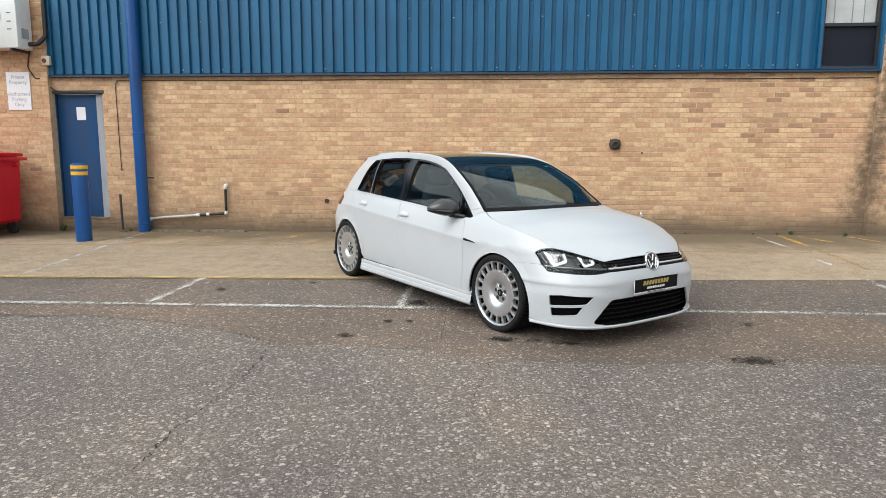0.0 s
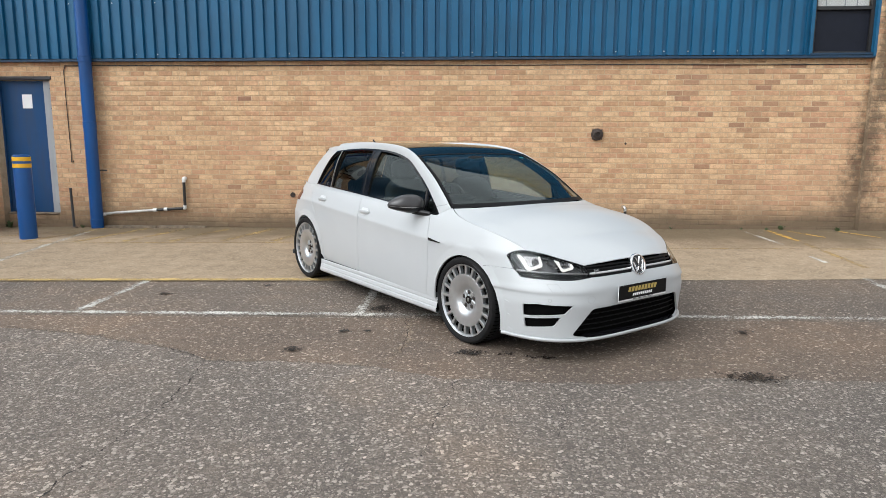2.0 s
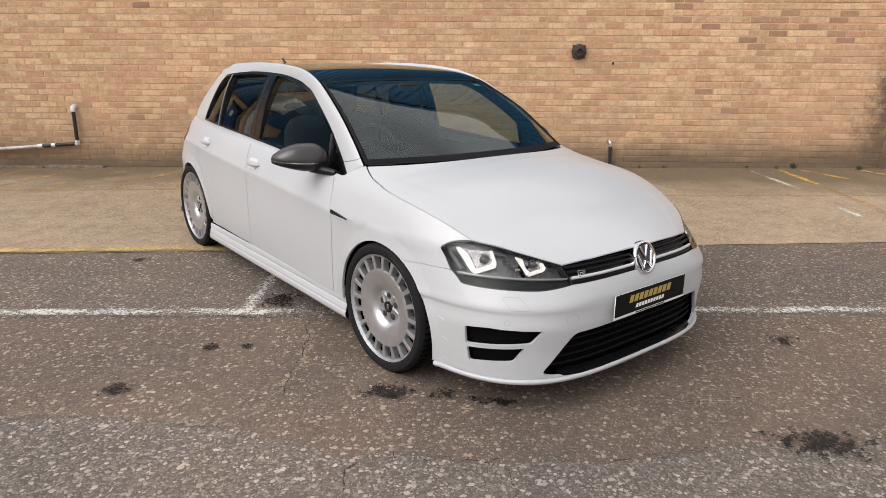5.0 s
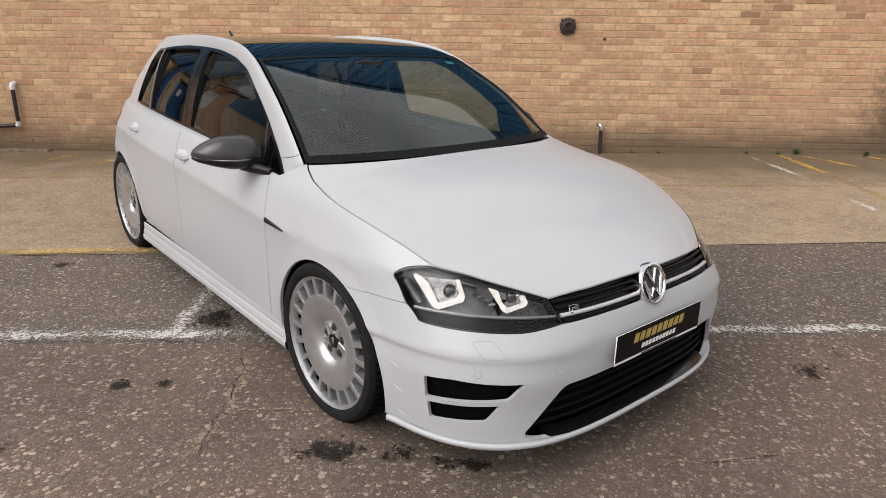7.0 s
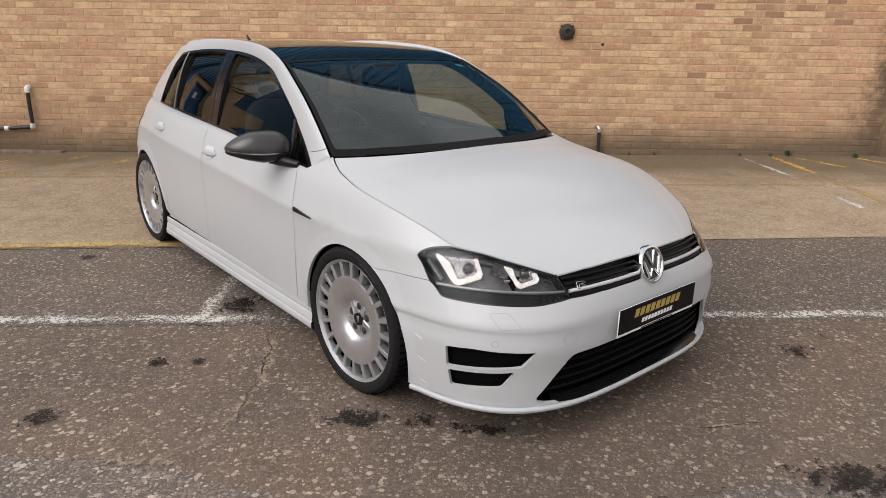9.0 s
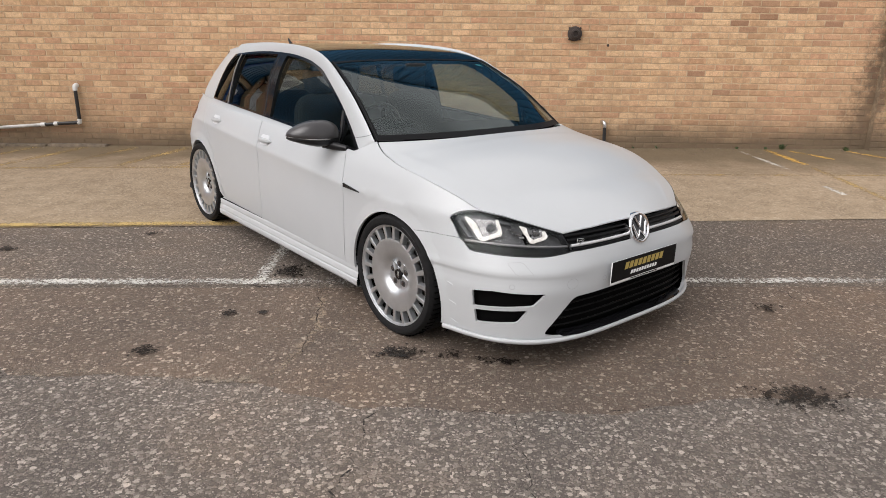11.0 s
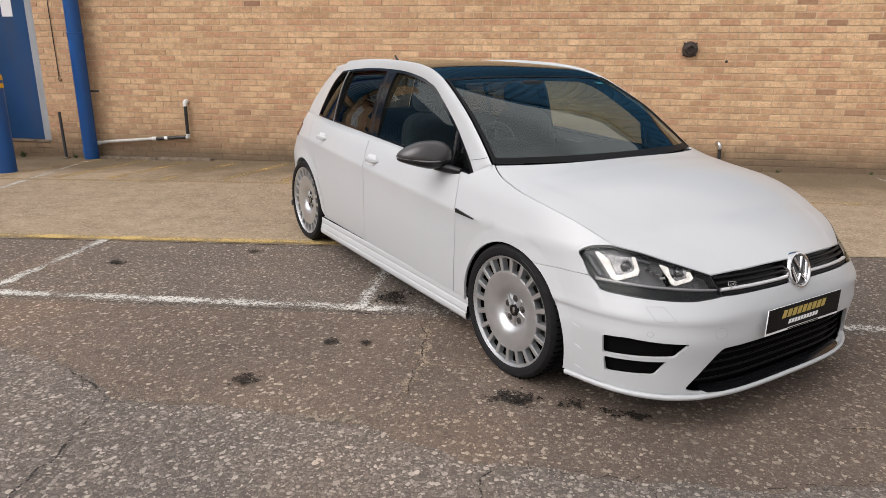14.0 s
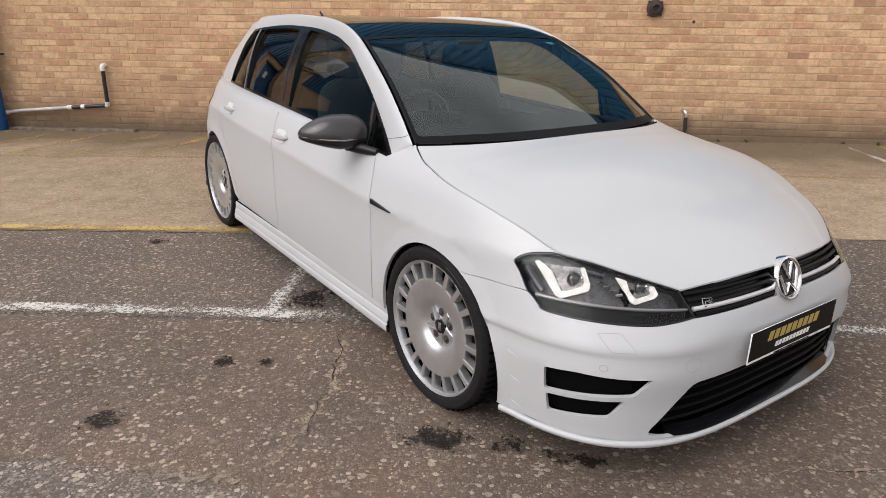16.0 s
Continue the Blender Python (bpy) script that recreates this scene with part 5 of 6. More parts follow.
    for k in range(13):
        t = 0.02 + 0.96 * k / 12
        col = [rail(i, t) for i in range(14)]
        want = 0.936 + 0.034 * t
        i0 = next((i for i in range(1, 14) if col[i][2] > want), 13)
        g = min(1.0, max(0.0, (want - col[i0 - 1][2]) / (col[i0][2] - col[i0 - 1][2])))
        seam.append((col[i0 - 1] * (1 - g) + col[i0] * g + np.array([0.0, -0.0010, 0.0005])) * (1, s, 1))
    part("pillar_seam", tube("pillar_seam", seam, 0.0010, LEAD, 6), rl)
    m_ = (len(A) - 1) * nv
    part("pillar_lining", mesh_of("pillar_lining", inner, faces[:m_], DULL, True), rl)

    # rear pillar, from the last window back to the hatch
    RP = flowing([(-2.38, 1.314), (-2.49, 1.228), (-2.555, 1.138), (-2.61, 1.048), (-2.655, 0.965)], 6) + dense([(-2.655, 0.965), (-3.00, 0.965)], 0.05, False)[1:]
    RP += flowing([(-3.00, 0.965), (-2.99, 1.02), (-2.92, 1.15), (-2.85, 1.29), (-2.82, 1.318)], 5)[1:]
    RP += dense([(-2.82, 1.318), (-2.38, 1.328)], 0.04, False)[1:]
    part("rear_pillar", panel("rear_pillar", dense(RP, 0.04), cabin, CAR_WHITE, step=0.05, depth=0.0, gap=-0.003, flip=flip), car)

    # ledge between the doors and the glass
    def ledge(q, t):
        x = -0.40 - 2.75 * q
        z0 = 0.865 + 0.068 * (-0.49 - x) - 0.010 * (-0.49 - x) ** 2 if x > -2.64 else 0.9625
        lo_ = np.array(lower(*at_x(x, z0 - 0.004)))
        hi_ = np.array(cabin(x, z0 + 0.012))
        p = lo_ * (1 - t) + hi_ * t
        p[2] += 0.006 * math.sin(math.pi * t)
        return p
    part("belt_ledge", grid_mesh("belt_ledge", ledge, 60, 4, CAR_WHITE, flip=flip), car)

    # roof side behind the rail
    def haunch(q, t):
        x = -2.34 - 0.51 * q
        a = np.array(cabin(x, 1.326 - 0.010 * q))
        e = np.array(edge_at(max(x, -2.80)))
        e[0] = x
        c = np.array([x, a[1] * 0.97 - 0.008, (a[2] + e[2]) / 2 + 0.016])
        return a * (1 - t) ** 2 + c * (2 * t * (1 - t)) + e * t * t
    part("roof_haunch", grid_mesh("roof_haunch", haunch, 12, 6, CAR_WHITE, flip=flip), car)


ROOF_EDGE = flowing([(-0.300, -0.710, 0.938), (-0.432, -0.684, 1.036), (-0.60, -0.655, 1.150), (-0.83, -0.611, 1.266), (-0.96, -0.586, 1.317), (-1.12, -0.562, 1.355), (-1.35, -0.542, 1.379), (-1.75, -0.526, 1.392), (-2.2, -0.500, 1.384), (-2.55, -0.450, 1.364), (-2.82, -0.390, 1.338)], 10)


def edge_at(x):
    P = np.array(ROOF_EDGE)[::-1]
    return [np.interp(x, P[:, 0], P[:, i]) for i in range(3)]


both(glasshouse)


def roof_form(x, v):
    e = edge_at(x)
    return (x - 0.10 * (1 - v * v) * max(0, (x + 1.4) / 0.47), v * abs(e[1]), e[2] + 0.010 * (1 - v * v))


def roof_skin(s, q):
    x = -0.933 + (-2.96 + 0.933) * s
    v = 2 * q - 1
    p = np.array(roof_form(max(x, -2.80), v))
    if x < -2.80:
        k = -2.80 - x
        p = p + (-k, -0.06 * v * k, -0.16 * k)
    return p


roof = part("roof", grid_mesh("roof", roof_skin, 40, 20, GLASS_ROOF), car, "black panoramic glass roof")
part("roof_lining", grid_mesh("roof_lining", lambda s, q: np.array(roof_skin(s, 1 - q)) - (0, 0, 0.03), 20, 8, DULL), roof)


def tail_edge(s, q):
    p = np.array(roof_skin(1.0, q))
    return p + (-0.03 * s, 0, -0.03 * s)


part("spoiler", grid_mesh("spoiler", tail_edge, 3, 16, CAR_BLACK), car)


def screen_form(t, v):
    """Windscreen: t from foot to head, v from the near edge (-1) to the far one."""
    e = np.array(edge_at(-0.290 + (-0.930 + 0.290) * t))
    bow = 1 - abs(v) ** 2.6
    x = e[0] + bow * (0.202 * (1 - t) - 0.10 * t)
    z = e[2] + bow * (0.008 * (1 - t) + 0.010 * t) + bow * 0.018 * math.sin(math.pi * t)
    return (x, v * (abs(e[1]) - 0.012), z)


glass = part("windscreen", grid_mesh("windscreen", lambda s, q: screen_form(s, 2 * q - 1), 24, 30, GLASS), car)
glass.visible_shadow = False
FR = lambda a, b, c, d: dense([(a, c), (b, c), (b, d), (a, d)], 0.03)
frit = panel("screen_border", FR(0.0, 1.0, -1.0, 1.0), screen_form, SLAT, [FR(0.066, 0.962, -0.974, 0.962)], 0.05, 0.0, 0.002, 0.0)
part("screen_border", frit, glass)
for v_ in (-1, 1):
    edge_line = [np.array(screen_form(k / 20, 0.995 * v_)) + (0, 0, 0.002) for k in range(21)]
    part("screen_moulding", tube("screen_moulding", edge_line, 0.0055, SLAT, 8), glass)
cowl = part("cowl", grid_mesh("cowl", lambda s, q: np.array(hood(0.0, (2 * q - 1) * 0.99)) * (1 - s) + np.array(screen_form(0.03, 2 * q - 1)) * s - (0, 0, 0.016), 2, 24, TRIM), car)
for y0, y1, x0 in ((-0.58, 0.02, 0.0), (-0.02, 0.56, 0.0)):
    pts = [np.array(screen_form(0.001 + 0.006 * k / 7, (y0 + (y1 - y0) * k / 7) / 0.70)) + (0, 0, 0.003) for k in range(8)]
    part("wiper", tube("wiper", pts, 0.003, DULL, 6), cowl)
part("aerial", tube("aerial", [(-2.58, 0, 1.375), (-2.64, 0, 1.425)], [0.014, 0.006], CAR_BLACK, 8), roof)
part("screen_sticker", panel("screen_sticker", FR(0.86, 0.90, 0.83, 0.90), screen_form, plain("blue_sticker", (0.08, 0.40, 0.50), 0.5), step=0.05, depth=0.0, lift=-0.002, gap=0), glass, "small pale blue sticker")


# door mirrors
def mirror(flip):
    s = -1 if flip else 1
    def shell(name, mat, up, dn, z_at, grow):
        bm = bmesh.new()
        bmesh.ops.create_uvsphere(bm, u_segments=40, v_segments=24, radius=1)
        for v in bm.verts:
            x, y, z = v.co
            y = math.copysign(abs(y) ** (0.62 if y > 0 else 0.85), y)
            o = max(0.0, -y)
            X = 0.088 * math.copysign(abs(x) ** 0.75, x) if x > 0 else 0.028 * x
            Z = up * (1 - 0.42 * o ** 1.6) * abs(z) ** 0.85 if z > 0 else -dn * (1 - 0.45 * o) * abs(z) ** 0.7
            v.co = Vector((-0.665 + X * grow - 0.055 * o ** 1.6, (-0.862 + 0.141 * y * grow) * s, z_at + Z + 0.010 * o))
        return from_bm(name, bm, mat, 60)
    ob = part("door_mirror", shell("door_mirror", CARBON, 0.092, 0.006, 0.928, 1.0), car, "carbon fibre door mirror with a slim indicator")
    part("lower_shell", shell("lower_shell", TRIM, 0.012, 0.042, 0.921, 0.985), ob, "black lower shell")
    line = [(-0.658 + 0.067 * abs(math.sin(math.pi * (0.12 + 0.86 * k / 13))) ** 0.6 * 1.24 - 0.052 * max(0, k / 13 * 2 - 1) ** 1.6, (-0.755 - 0.240 * k / 13) * s, 0.9235 + 0.010 * (k / 13) ** 2) for k in range(14)]
    part("indicator", tube("indicator", line, 0.0036, DISC, 8), ob)
    part("mirror_glass", panel_disc(s), ob)
    part("mirror_arm", tube("mirror_arm", [(-0.645, -0.81 * s, 0.898), (-0.595, -0.785 * s, 0.885), (-0.50, -0.752 * s, 0.878)], [0.032, 0.024, 0.016], TRIM, 12), ob)


def panel_disc(s):
    n = 28
    verts = [(-0.6915, (-0.862 + 0.12 * math.cos(2 * math.pi * i / n)) * s, 0.958 + 0.046 * math.sin(2 * math.pi * i / n)) for i in range(n)]
    return mesh_of("mirror_glass", verts, [tuple(range(n))], CHROME)


both(mirror)


# side skirts
def skirt(flip):
    def f(s, t):
        x = -0.325 - 1.95 * s
        prof = ((-0.060, 0.284), (-0.012, 0.276), (0.004, 0.268), (0.006, 0.238), (0.003, 0.233), (0.008, 0.229), (0.014, 0.200), (0.012, 0.195), (0.018, 0.191), (0.018, 0.164), (0.006, 0.150), (-0.12, 0.152))
        a = t * (len(prof) - 1)
        i = min(int(a), len(prof) - 2)
        k = a - i
        d = prof[i][0] * (1 - k) + prof[i + 1][0] * k
        z = prof[i][1] * (1 - k) + prof[i + 1][1] * k
        return (x, -(0.806 + d), z)
    part("side_skirt", grid_mesh("side_skirt", f, 12, 33, CAR_WHITE, flip=flip), car)


both(skirt)

# dark inner shell, floor and interior
def liner(cx, flip):
    verts, faces, n = [], [], 28
    for i in range(n + 1):
        a = radians(-30 + 240 * i / n)
        for y in (-0.735, -0.50):
            verts.append((cx + 0.362 * math.cos(a), y * (-1 if flip else 1), HUB_Z + 0.01 + 0.362 * math.sin(a)))
    for i in range(n):
        faces.append((2 * i, 2 * i + 1, 2 * i + 3, 2 * i + 2))
    back = [2 * i + 1 for i in range(n + 1)]
    faces.append(tuple(back))
    part("wheel_liner", mesh_of("wheel_liner", verts, faces, DULL, True), car)


for cx in (AXLE_F, AXLE_R):
    liner(cx, False), liner(cx, True)
# unseen underbody panels, added and set low to keep light off the ground
def tray(sv, t):
    x, y, _ = lower(at_x(0.30, 0.185)[0] + (2 * UMID - 2 * at_x(0.30, 0.185)[0]) * sv, 0.185)
    x, y = x * 0.985, y * 0.985
    return (x + (0.30 - x) * t, y * (1 - 0.15 * t), 0.170 + 0.004 * t)


part("undertray", grid_mesh("undertray", tray, 40, 4, DULL), car)
part("side_floor", box("side_floor", (1.84, 1.50, 0.02), DULL, 0.004, centre=(-1.32, 0, 0.145)), car)
part("floor_pan", box("floor_pan", (3.9, 1.02, 0.05), DULL, 0.01, centre=(-1.25, 0, 0.155)), car)
part("sill_pan", box("sill_pan", (1.9, 1.56, 0.05), DULL, 0.01, centre=(-1.30, 0, 0.20)), car)
for s in (1, -1):
    part("inner_skin", box("inner_skin", (2.0, 0.02, 0.60), DULL, 0, centre=(-1.32, 0.70 * s, 0.56)), car)
    part("sill_beam", box("sill_beam", (1.96, 0.10, 0.10), DULL, 0, centre=(-1.32, 0.755 * s, 0.225)), car)
part("bulkhead", box("bulkhead", (0.03, 1.36, 0.62), DULL, 0, centre=(-0.34, 0, 0.53)), car)
for s in (1, -1):
    part("grille_end", box("grille_end", (0.24, 0.03, 0.26), DULL, 0, centre=(0.635, 0.585 * s, 0.29)), car)
part("nose_panel", box("nose_panel", (0.03, 1.14, 0.44), DULL, 0, centre=(0.66, 0, 0.42)), car)
part("engine_cover", box("engine_cover", (1.1, 1.00, 0.05), DULL, 0, centre=(0.10, 0, 0.62)), car)
part("tail_panel", box("tail_panel", (0.03, 0.9, 0.70), DULL, 0, centre=(-2.95, 0, 0.56)), car)
hatch = grid_mesh("rear_glass", lambda s, q: np.array(roof_skin(1.0, q)) * (1 - s) + np.array((-3.16, (2 * q - 1) * 0.40, 0.95)) * s, 6, 10, GLASS_DARK)
part("rear_glass", hatch, car)
def hatch_side(flip):
    # closes the flank between the rear pillar and the rear glass
    E_ = flowing([(-2.82, 1.318), (-2.85, 1.29), (-2.92, 1.15), (-2.99, 1.02), (-3.00, 0.955)], 5)

    def f(q, t):
        i = q * (len(E_) - 1)
        k = min(int(i), len(E_) - 2)
        x, z = (np.array(E_[k]) * (1 - (i - k)) + np.array(E_[k + 1]) * (i - k))
        a = np.array(cabin(x, z))
        b = np.array(roof_skin(1.0, 0.0)) * (1 - q) + np.array((-3.16, -0.40, 0.93)) * q
        return a * (1 - t) + b * t
    part("hatch_side", grid_mesh("hatch_side", f, 16, 3, CAR_BLACK, flip=flip), car)


both(hatch_side)
part("tailgate", grid_mesh("tailgate", lambda q, t: np.array((-3.16 - 0.05 * math.sin(math.pi * q), (2 * t - 1) * (0.42 + 0.10 * q), 0.95 - 0.45 * q)), 6, 8, CAR_WHITE), car)


def tail_lamp(flip):
    o = rounded([at_x(-2.90, 0.80), at_x(-2.90, 0.90), at_x(-3.13, 0.93), at_x(-3.17, 0.80)], 0.02, 3)
    part("tail_lamp", panel("tail_lamp", dense(o, 0.02), lower, TAIL_RED, step=0.03, lift=0.003, depth=0.01, flip=flip), car, "dark red tail lamp")


both(tail_lamp)
for y in (-0.772, 0.772):
    part("mud_flap", box("mud_flap", (0.030, 0.040, 0.050), LEAD, 0.010, 2, (-3.00, y, 0.240)), car)
for y in (-0.60, -0.50, 0.50, 0.60):
    part("exhaust_tip", revolve("exhaust_tip", [(0.030, 0.06), (0.036, 0.05), (0.037, -0.05), (0.034, -0.054), (0.031, -0.05), (0.030, 0.05)], SATIN, 24, "Z"), car, "round steel exhaust tip", Matrix.Translation((-3.27, y, 0.250)) @ pose(0, 0, 0, 0, 90, 0))


def blob(name, size, mat, centre, power=0.55, lean=0.0, segs=24):
    """A padded, softly squared form."""
    bm = bmesh.new()
    bmesh.ops.create_uvsphere(bm, u_segments=segs, v_segments=segs // 2, radius=1)
    for v in bm.verts:
        c = [math.copysign(abs(k) ** power, k) for k in v.co]
        v.co = Vector((centre[0] + c[0] * size[0] / 2 + lean * c[2], centre[1] + c[1] * size[1] / 2, centre[2] + c[2] * size[2] / 2))
    return from_bm(name, bm, mat, 60)


def seat(y):
    ob = part("front_seat", blob("front_seat", (0.50, 0.50, 0.16), CLOTH, (-1.05, y, 0.46)), car, "dark cloth front seat")
    part("backrest", blob("backrest", (0.16, 0.48, 0.62), CLOTH, (-1.36, y, 0.78), lean=-0.08), ob)
    part("headrest", blob("headrest", (0.10, 0.26, 0.17), CLOTH, (-1.46, y, 1.17), lean=-0.015), ob)


seat(-0.36), seat(0.36)
bench = part("rear_bench", blob("rear_bench", (0.5, 1.2, 0.16), CLOTH, (-2.02, 0, 0.48)), car, "dark cloth rear bench")
part("backrest", blob("backrest", (0.16, 1.2, 0.55), CLOTH, (-2.40, 0, 0.76), lean=-0.07), bench)
for y in (-0.36, 0.36):
    part("headrest", blob("headrest", (0.09, 0.24, 0.14), CLOTH, (-2.46, y, 1.09)), bench)
dash = part("dashboard", blob("dashboard", (0.62, 1.36, 0.24), DULL, (-0.50, 0, 0.83), 0.4), car, "black dashboard")
part("instrument_hood", blob("instrument_hood", (0.20, 0.36, 0.10), DULL, (-0.70, -0.36, 0.945)), dash)
ringpts = [(0.185 * math.cos(2 * math.pi * i / 32), 0.185 * math.sin(2 * math.pi * i / 32), 0) for i in range(33)]
wheel_at = Matrix.Translation((-0.86, -0.36, 0.90)) @ pose(0, 0, 0, 0, -65, 0)
sw = part("steering_wheel", tube("steering_wheel", ringpts, 0.017, TRIM, 10), car, "black steering wheel", wheel_at)
part("steering_hub", blob("steering_hub", (0.12, 0.15, 0.05), TRIM, (0, 0, 0)), sw)
part("spoke", box("spoke", (0.03, 0.34, 0.015), TRIM, 0.004), sw)
part("spoke", box("spoke", (0.17, 0.03, 0.015), TRIM, 0.004, centre=(-0.09, 0, 0)), sw)
part("steering_badge", box("steering_badge", (0.012, 0.03, 0.012), SATIN, 0.003, centre=(0.19, 0.02, 0.012)), sw)
part("rear_view_mirror", blob("rear_view_mirror", (0.03, 0.17, 0.048), TRIM, (-0.90, 0.0, 1.275)), car, "black inside mirror")


# darker grey that paints the shade of the bolt pockets
POCKET_SHADE = plain("bolt_pocket", (0.10, 0.10, 0.104), 0.45, 0.6, 0.2, 40)
sipe = box("tread_sipe", (0.006, 0.05, 0.005), DULL, 0, centre=(0.3125, 0.028, 0))


# wheels
def wheel(flip, cx, cz):
    s = -1 if flip else 1
    at = Matrix.Translation((cx, -(0.820 if cx > -1 else 0.792) * s, cz)) @ pose(0, 0, 0, 0, 0, (180 if flip else 0) + (2.4 if cx > -1 else 0))
    R = 0.3135
    prof = [(0.256, -0.004), (0.262, -0.012), (0.276, -0.018), (0.295, -0.016), (0.306, -0.005), (0.3125, 0.016), (R, 0.05), (R, 0.15), (0.3125, 0.18), (0.298, 0.20), (0.262, 0.20), (0.25, 0.19)]
    w = part("wheel", revolve("tyre", prof, TYRE, 64, "Y"), car, "wide silver turbofan wheel with low black tyre", at)
    w.name = "wheel"
    verts, faces = [], []
    rim_ = part("rim", revolve("rim", [(0.260, 0.012), (0.2605, -0.005), (0.2575, -0.0095), (0.2545, -0.008), (0.2515, -0.001), (0.2475, 0.001), (0.246, 0.004), (0.2455, 0.024)], WHEEL, 64, "Y"), w)
    dish = [(0.185, 0.034), (0.1885, 0.006), (0.1875, 0.0022), (0.184, 0.0004), (0.178, 0.0002), (0.15, 0.003), (0.125, 0.007), (0.106, 0.014), (0.092, 0.023), (0.083, 0.032), (0.078, 0.0355), (0.070, 0.0365), (0.0, 0.0365)]
    part("dish", revolve("dish", dish, WHEEL, 64, "Y", 30), rim_)
    part("centre_cap", revolve("centre_cap", [(0.0, 0.0265), (0.025, 0.027), (0.0285, 0.0285), (0.030, 0.031), (0.031, 0.040)], CAR_BLACK, 28, "Y"), rim_)
    part("cap_mark", box("cap_mark", (0.013, 0.002, 0.030), SATIN, 0.003, centre=(0.002, 0.0262, 0)), rim_)
    for i in range(5):
        a = 2 * math.pi * (i + 0.25) / 5
        spot = Matrix.Translation((0.054 * math.cos(a), 0.0, 0.054 * math.sin(a)))
        # flat disc, its depth only suggested by the dark colour
        part("bolt_pocket", revolve("bolt_pocket", [(0.0, 0.0355), (0.0145, 0.0355), (0.0160, 0.0350), (0.0168, 0.0372)], POCKET_SHADE, 18, "Y"), rim_, at=spot)
        part("wheel_bolt", revolve("wheel_bolt", [(0.0, 0.028), (0.006, 0.028), (0.0085, 0.030), (0.0085, 0.036)], IRON, 6, "Y"), rim_, at=spot)
        bm = bmesh.new()
        bmesh.ops.create_cube(bm, size=1)
        a2 = a + math.pi / 5
        for v in bm.verts:
            v.co = Matrix.Rotation(-a2, 4, "Y") @ Vector((0.050 + v.co.x * 0.050, 0.0365 + v.co.y * (0.0115 if v.co.x < 0 else 0.006), v.co.z * (0.032 if v.co.x < 0 else 0.020)))
        bmesh.ops.bevel(bm, geom=bm.edges[:], offset=0.004, segments=2, affect="EDGES")
        part("hub_spoke", from_bm("hub_spoke", bm, WHEEL, 40), rim_)
    bm = bmesh.new()
    bmesh.ops.create_cube(bm, size=1)
    for v in bm.verts:
        v.co = Vector((0.2170 + v.co.x * 0.074, 0.0150 + v.co.y * 0.030, v.co.z * (0.0275 if v.co.x > 0 else 0.0225) * (0.82 if v.co.y < 0 else 1.0)))
    bmesh.ops.bevel(bm, geom=bm.edges[:], offset=0.0018, segments=2, affect="EDGES")
    sp = from_bm("spoke", bm, WHEEL, 40)
    for i in range(20):
        part("spoke", sp, rim_, at=Matrix.Rotation(2 * math.pi * i / 20, 4, "Y"))
    # matt black barrel paints the openings as dark as deep shade
    part("barrel", revolve("barrel", [(0.252, 0.012), (0.2485, 0.02), (0.236, 0.12), (0.05, 0.13)], DULL, 40, "Y"), rim_)
    part("brake_disc", revolve("brake_disc", [(0.165, 0.085), (0.17, 0.09), (0.17, 0.11), (0.08, 0.11), (0.08, 0.085)], DISC, 40, "Y"), rim_)
    for i in range(64):
        a = 2 * math.pi * i / 64
        part("tread_sipe", sipe, w, at=Matrix.Rotation(a, 4, "Y"))
    part("tyre_print", tube("tyre_print", [(0.287 * math.cos(radians(a)), -0.0165, 0.287 * math.sin(radians(a))) for a in range(50, 73, 2)], 0.0022, RUBBER, 6), w)


for cx in (0.020, -2.632):
    for flip in (False, True):
        p = CAR_AT @ Vector((cx, 0.80 if flip else -0.80, 0))
        lift = 0.012 if p.y > apron_edge(p.x) else 0.004
        wheel(flip, cx, 0.307 + ground_z(p.x, p.y) + lift - p.z)

# ---- the wall's fittings ----
FACE = WALL_Y - 0.008
door = thing("door_1", "scuffed blue steel door with a paper notice", "door", kind="structure")
part("leaf", box("leaf", (0.712, 0.045, 2.06), BLUE_DOOR, 0.004, centre=(-7.036, WALL_Y + 0.10, 1.29)), door)
part("door_frame", box("door_frame", (0.138, 0.08, 2.075), GREY_PAINT, 0.006, centre=(-6.608, WALL_Y + 0.085, 1.29)), door, "dented grey steel edge plate")
part("frame_post", box("frame_post", (0.03, 0.10, 2.075), BLUE_DOOR, 0.004, centre=(-7.412, WALL_Y + 0.09, 1.29)), door)
part("lintel", box("lintel", (0.94, 0.13, 0.05), LEAD, 0.004, centre=(-6.965, WALL_Y + 0.045, 2.358)), door)
part("threshold", box("threshold", (0.86, 0.16, 0.03), KERB, 0.006, centre=(-6.98, WALL_Y + 0.06, 0.245)), door)
part("notice", box("notice", (0.163, 0.004, 0.215), PAPER, 0.001, centre=(-6.978, WALL_Y + 0.074, 2.007)), door, "white paper notice")
for i in range(7):
    part("rivet", box("rivet", (0.012, 0.006, 0.012), IRON, 0.002, centre=(-6.565, WALL_Y + 0.043, 0.4 + 0.3 * i)), door)

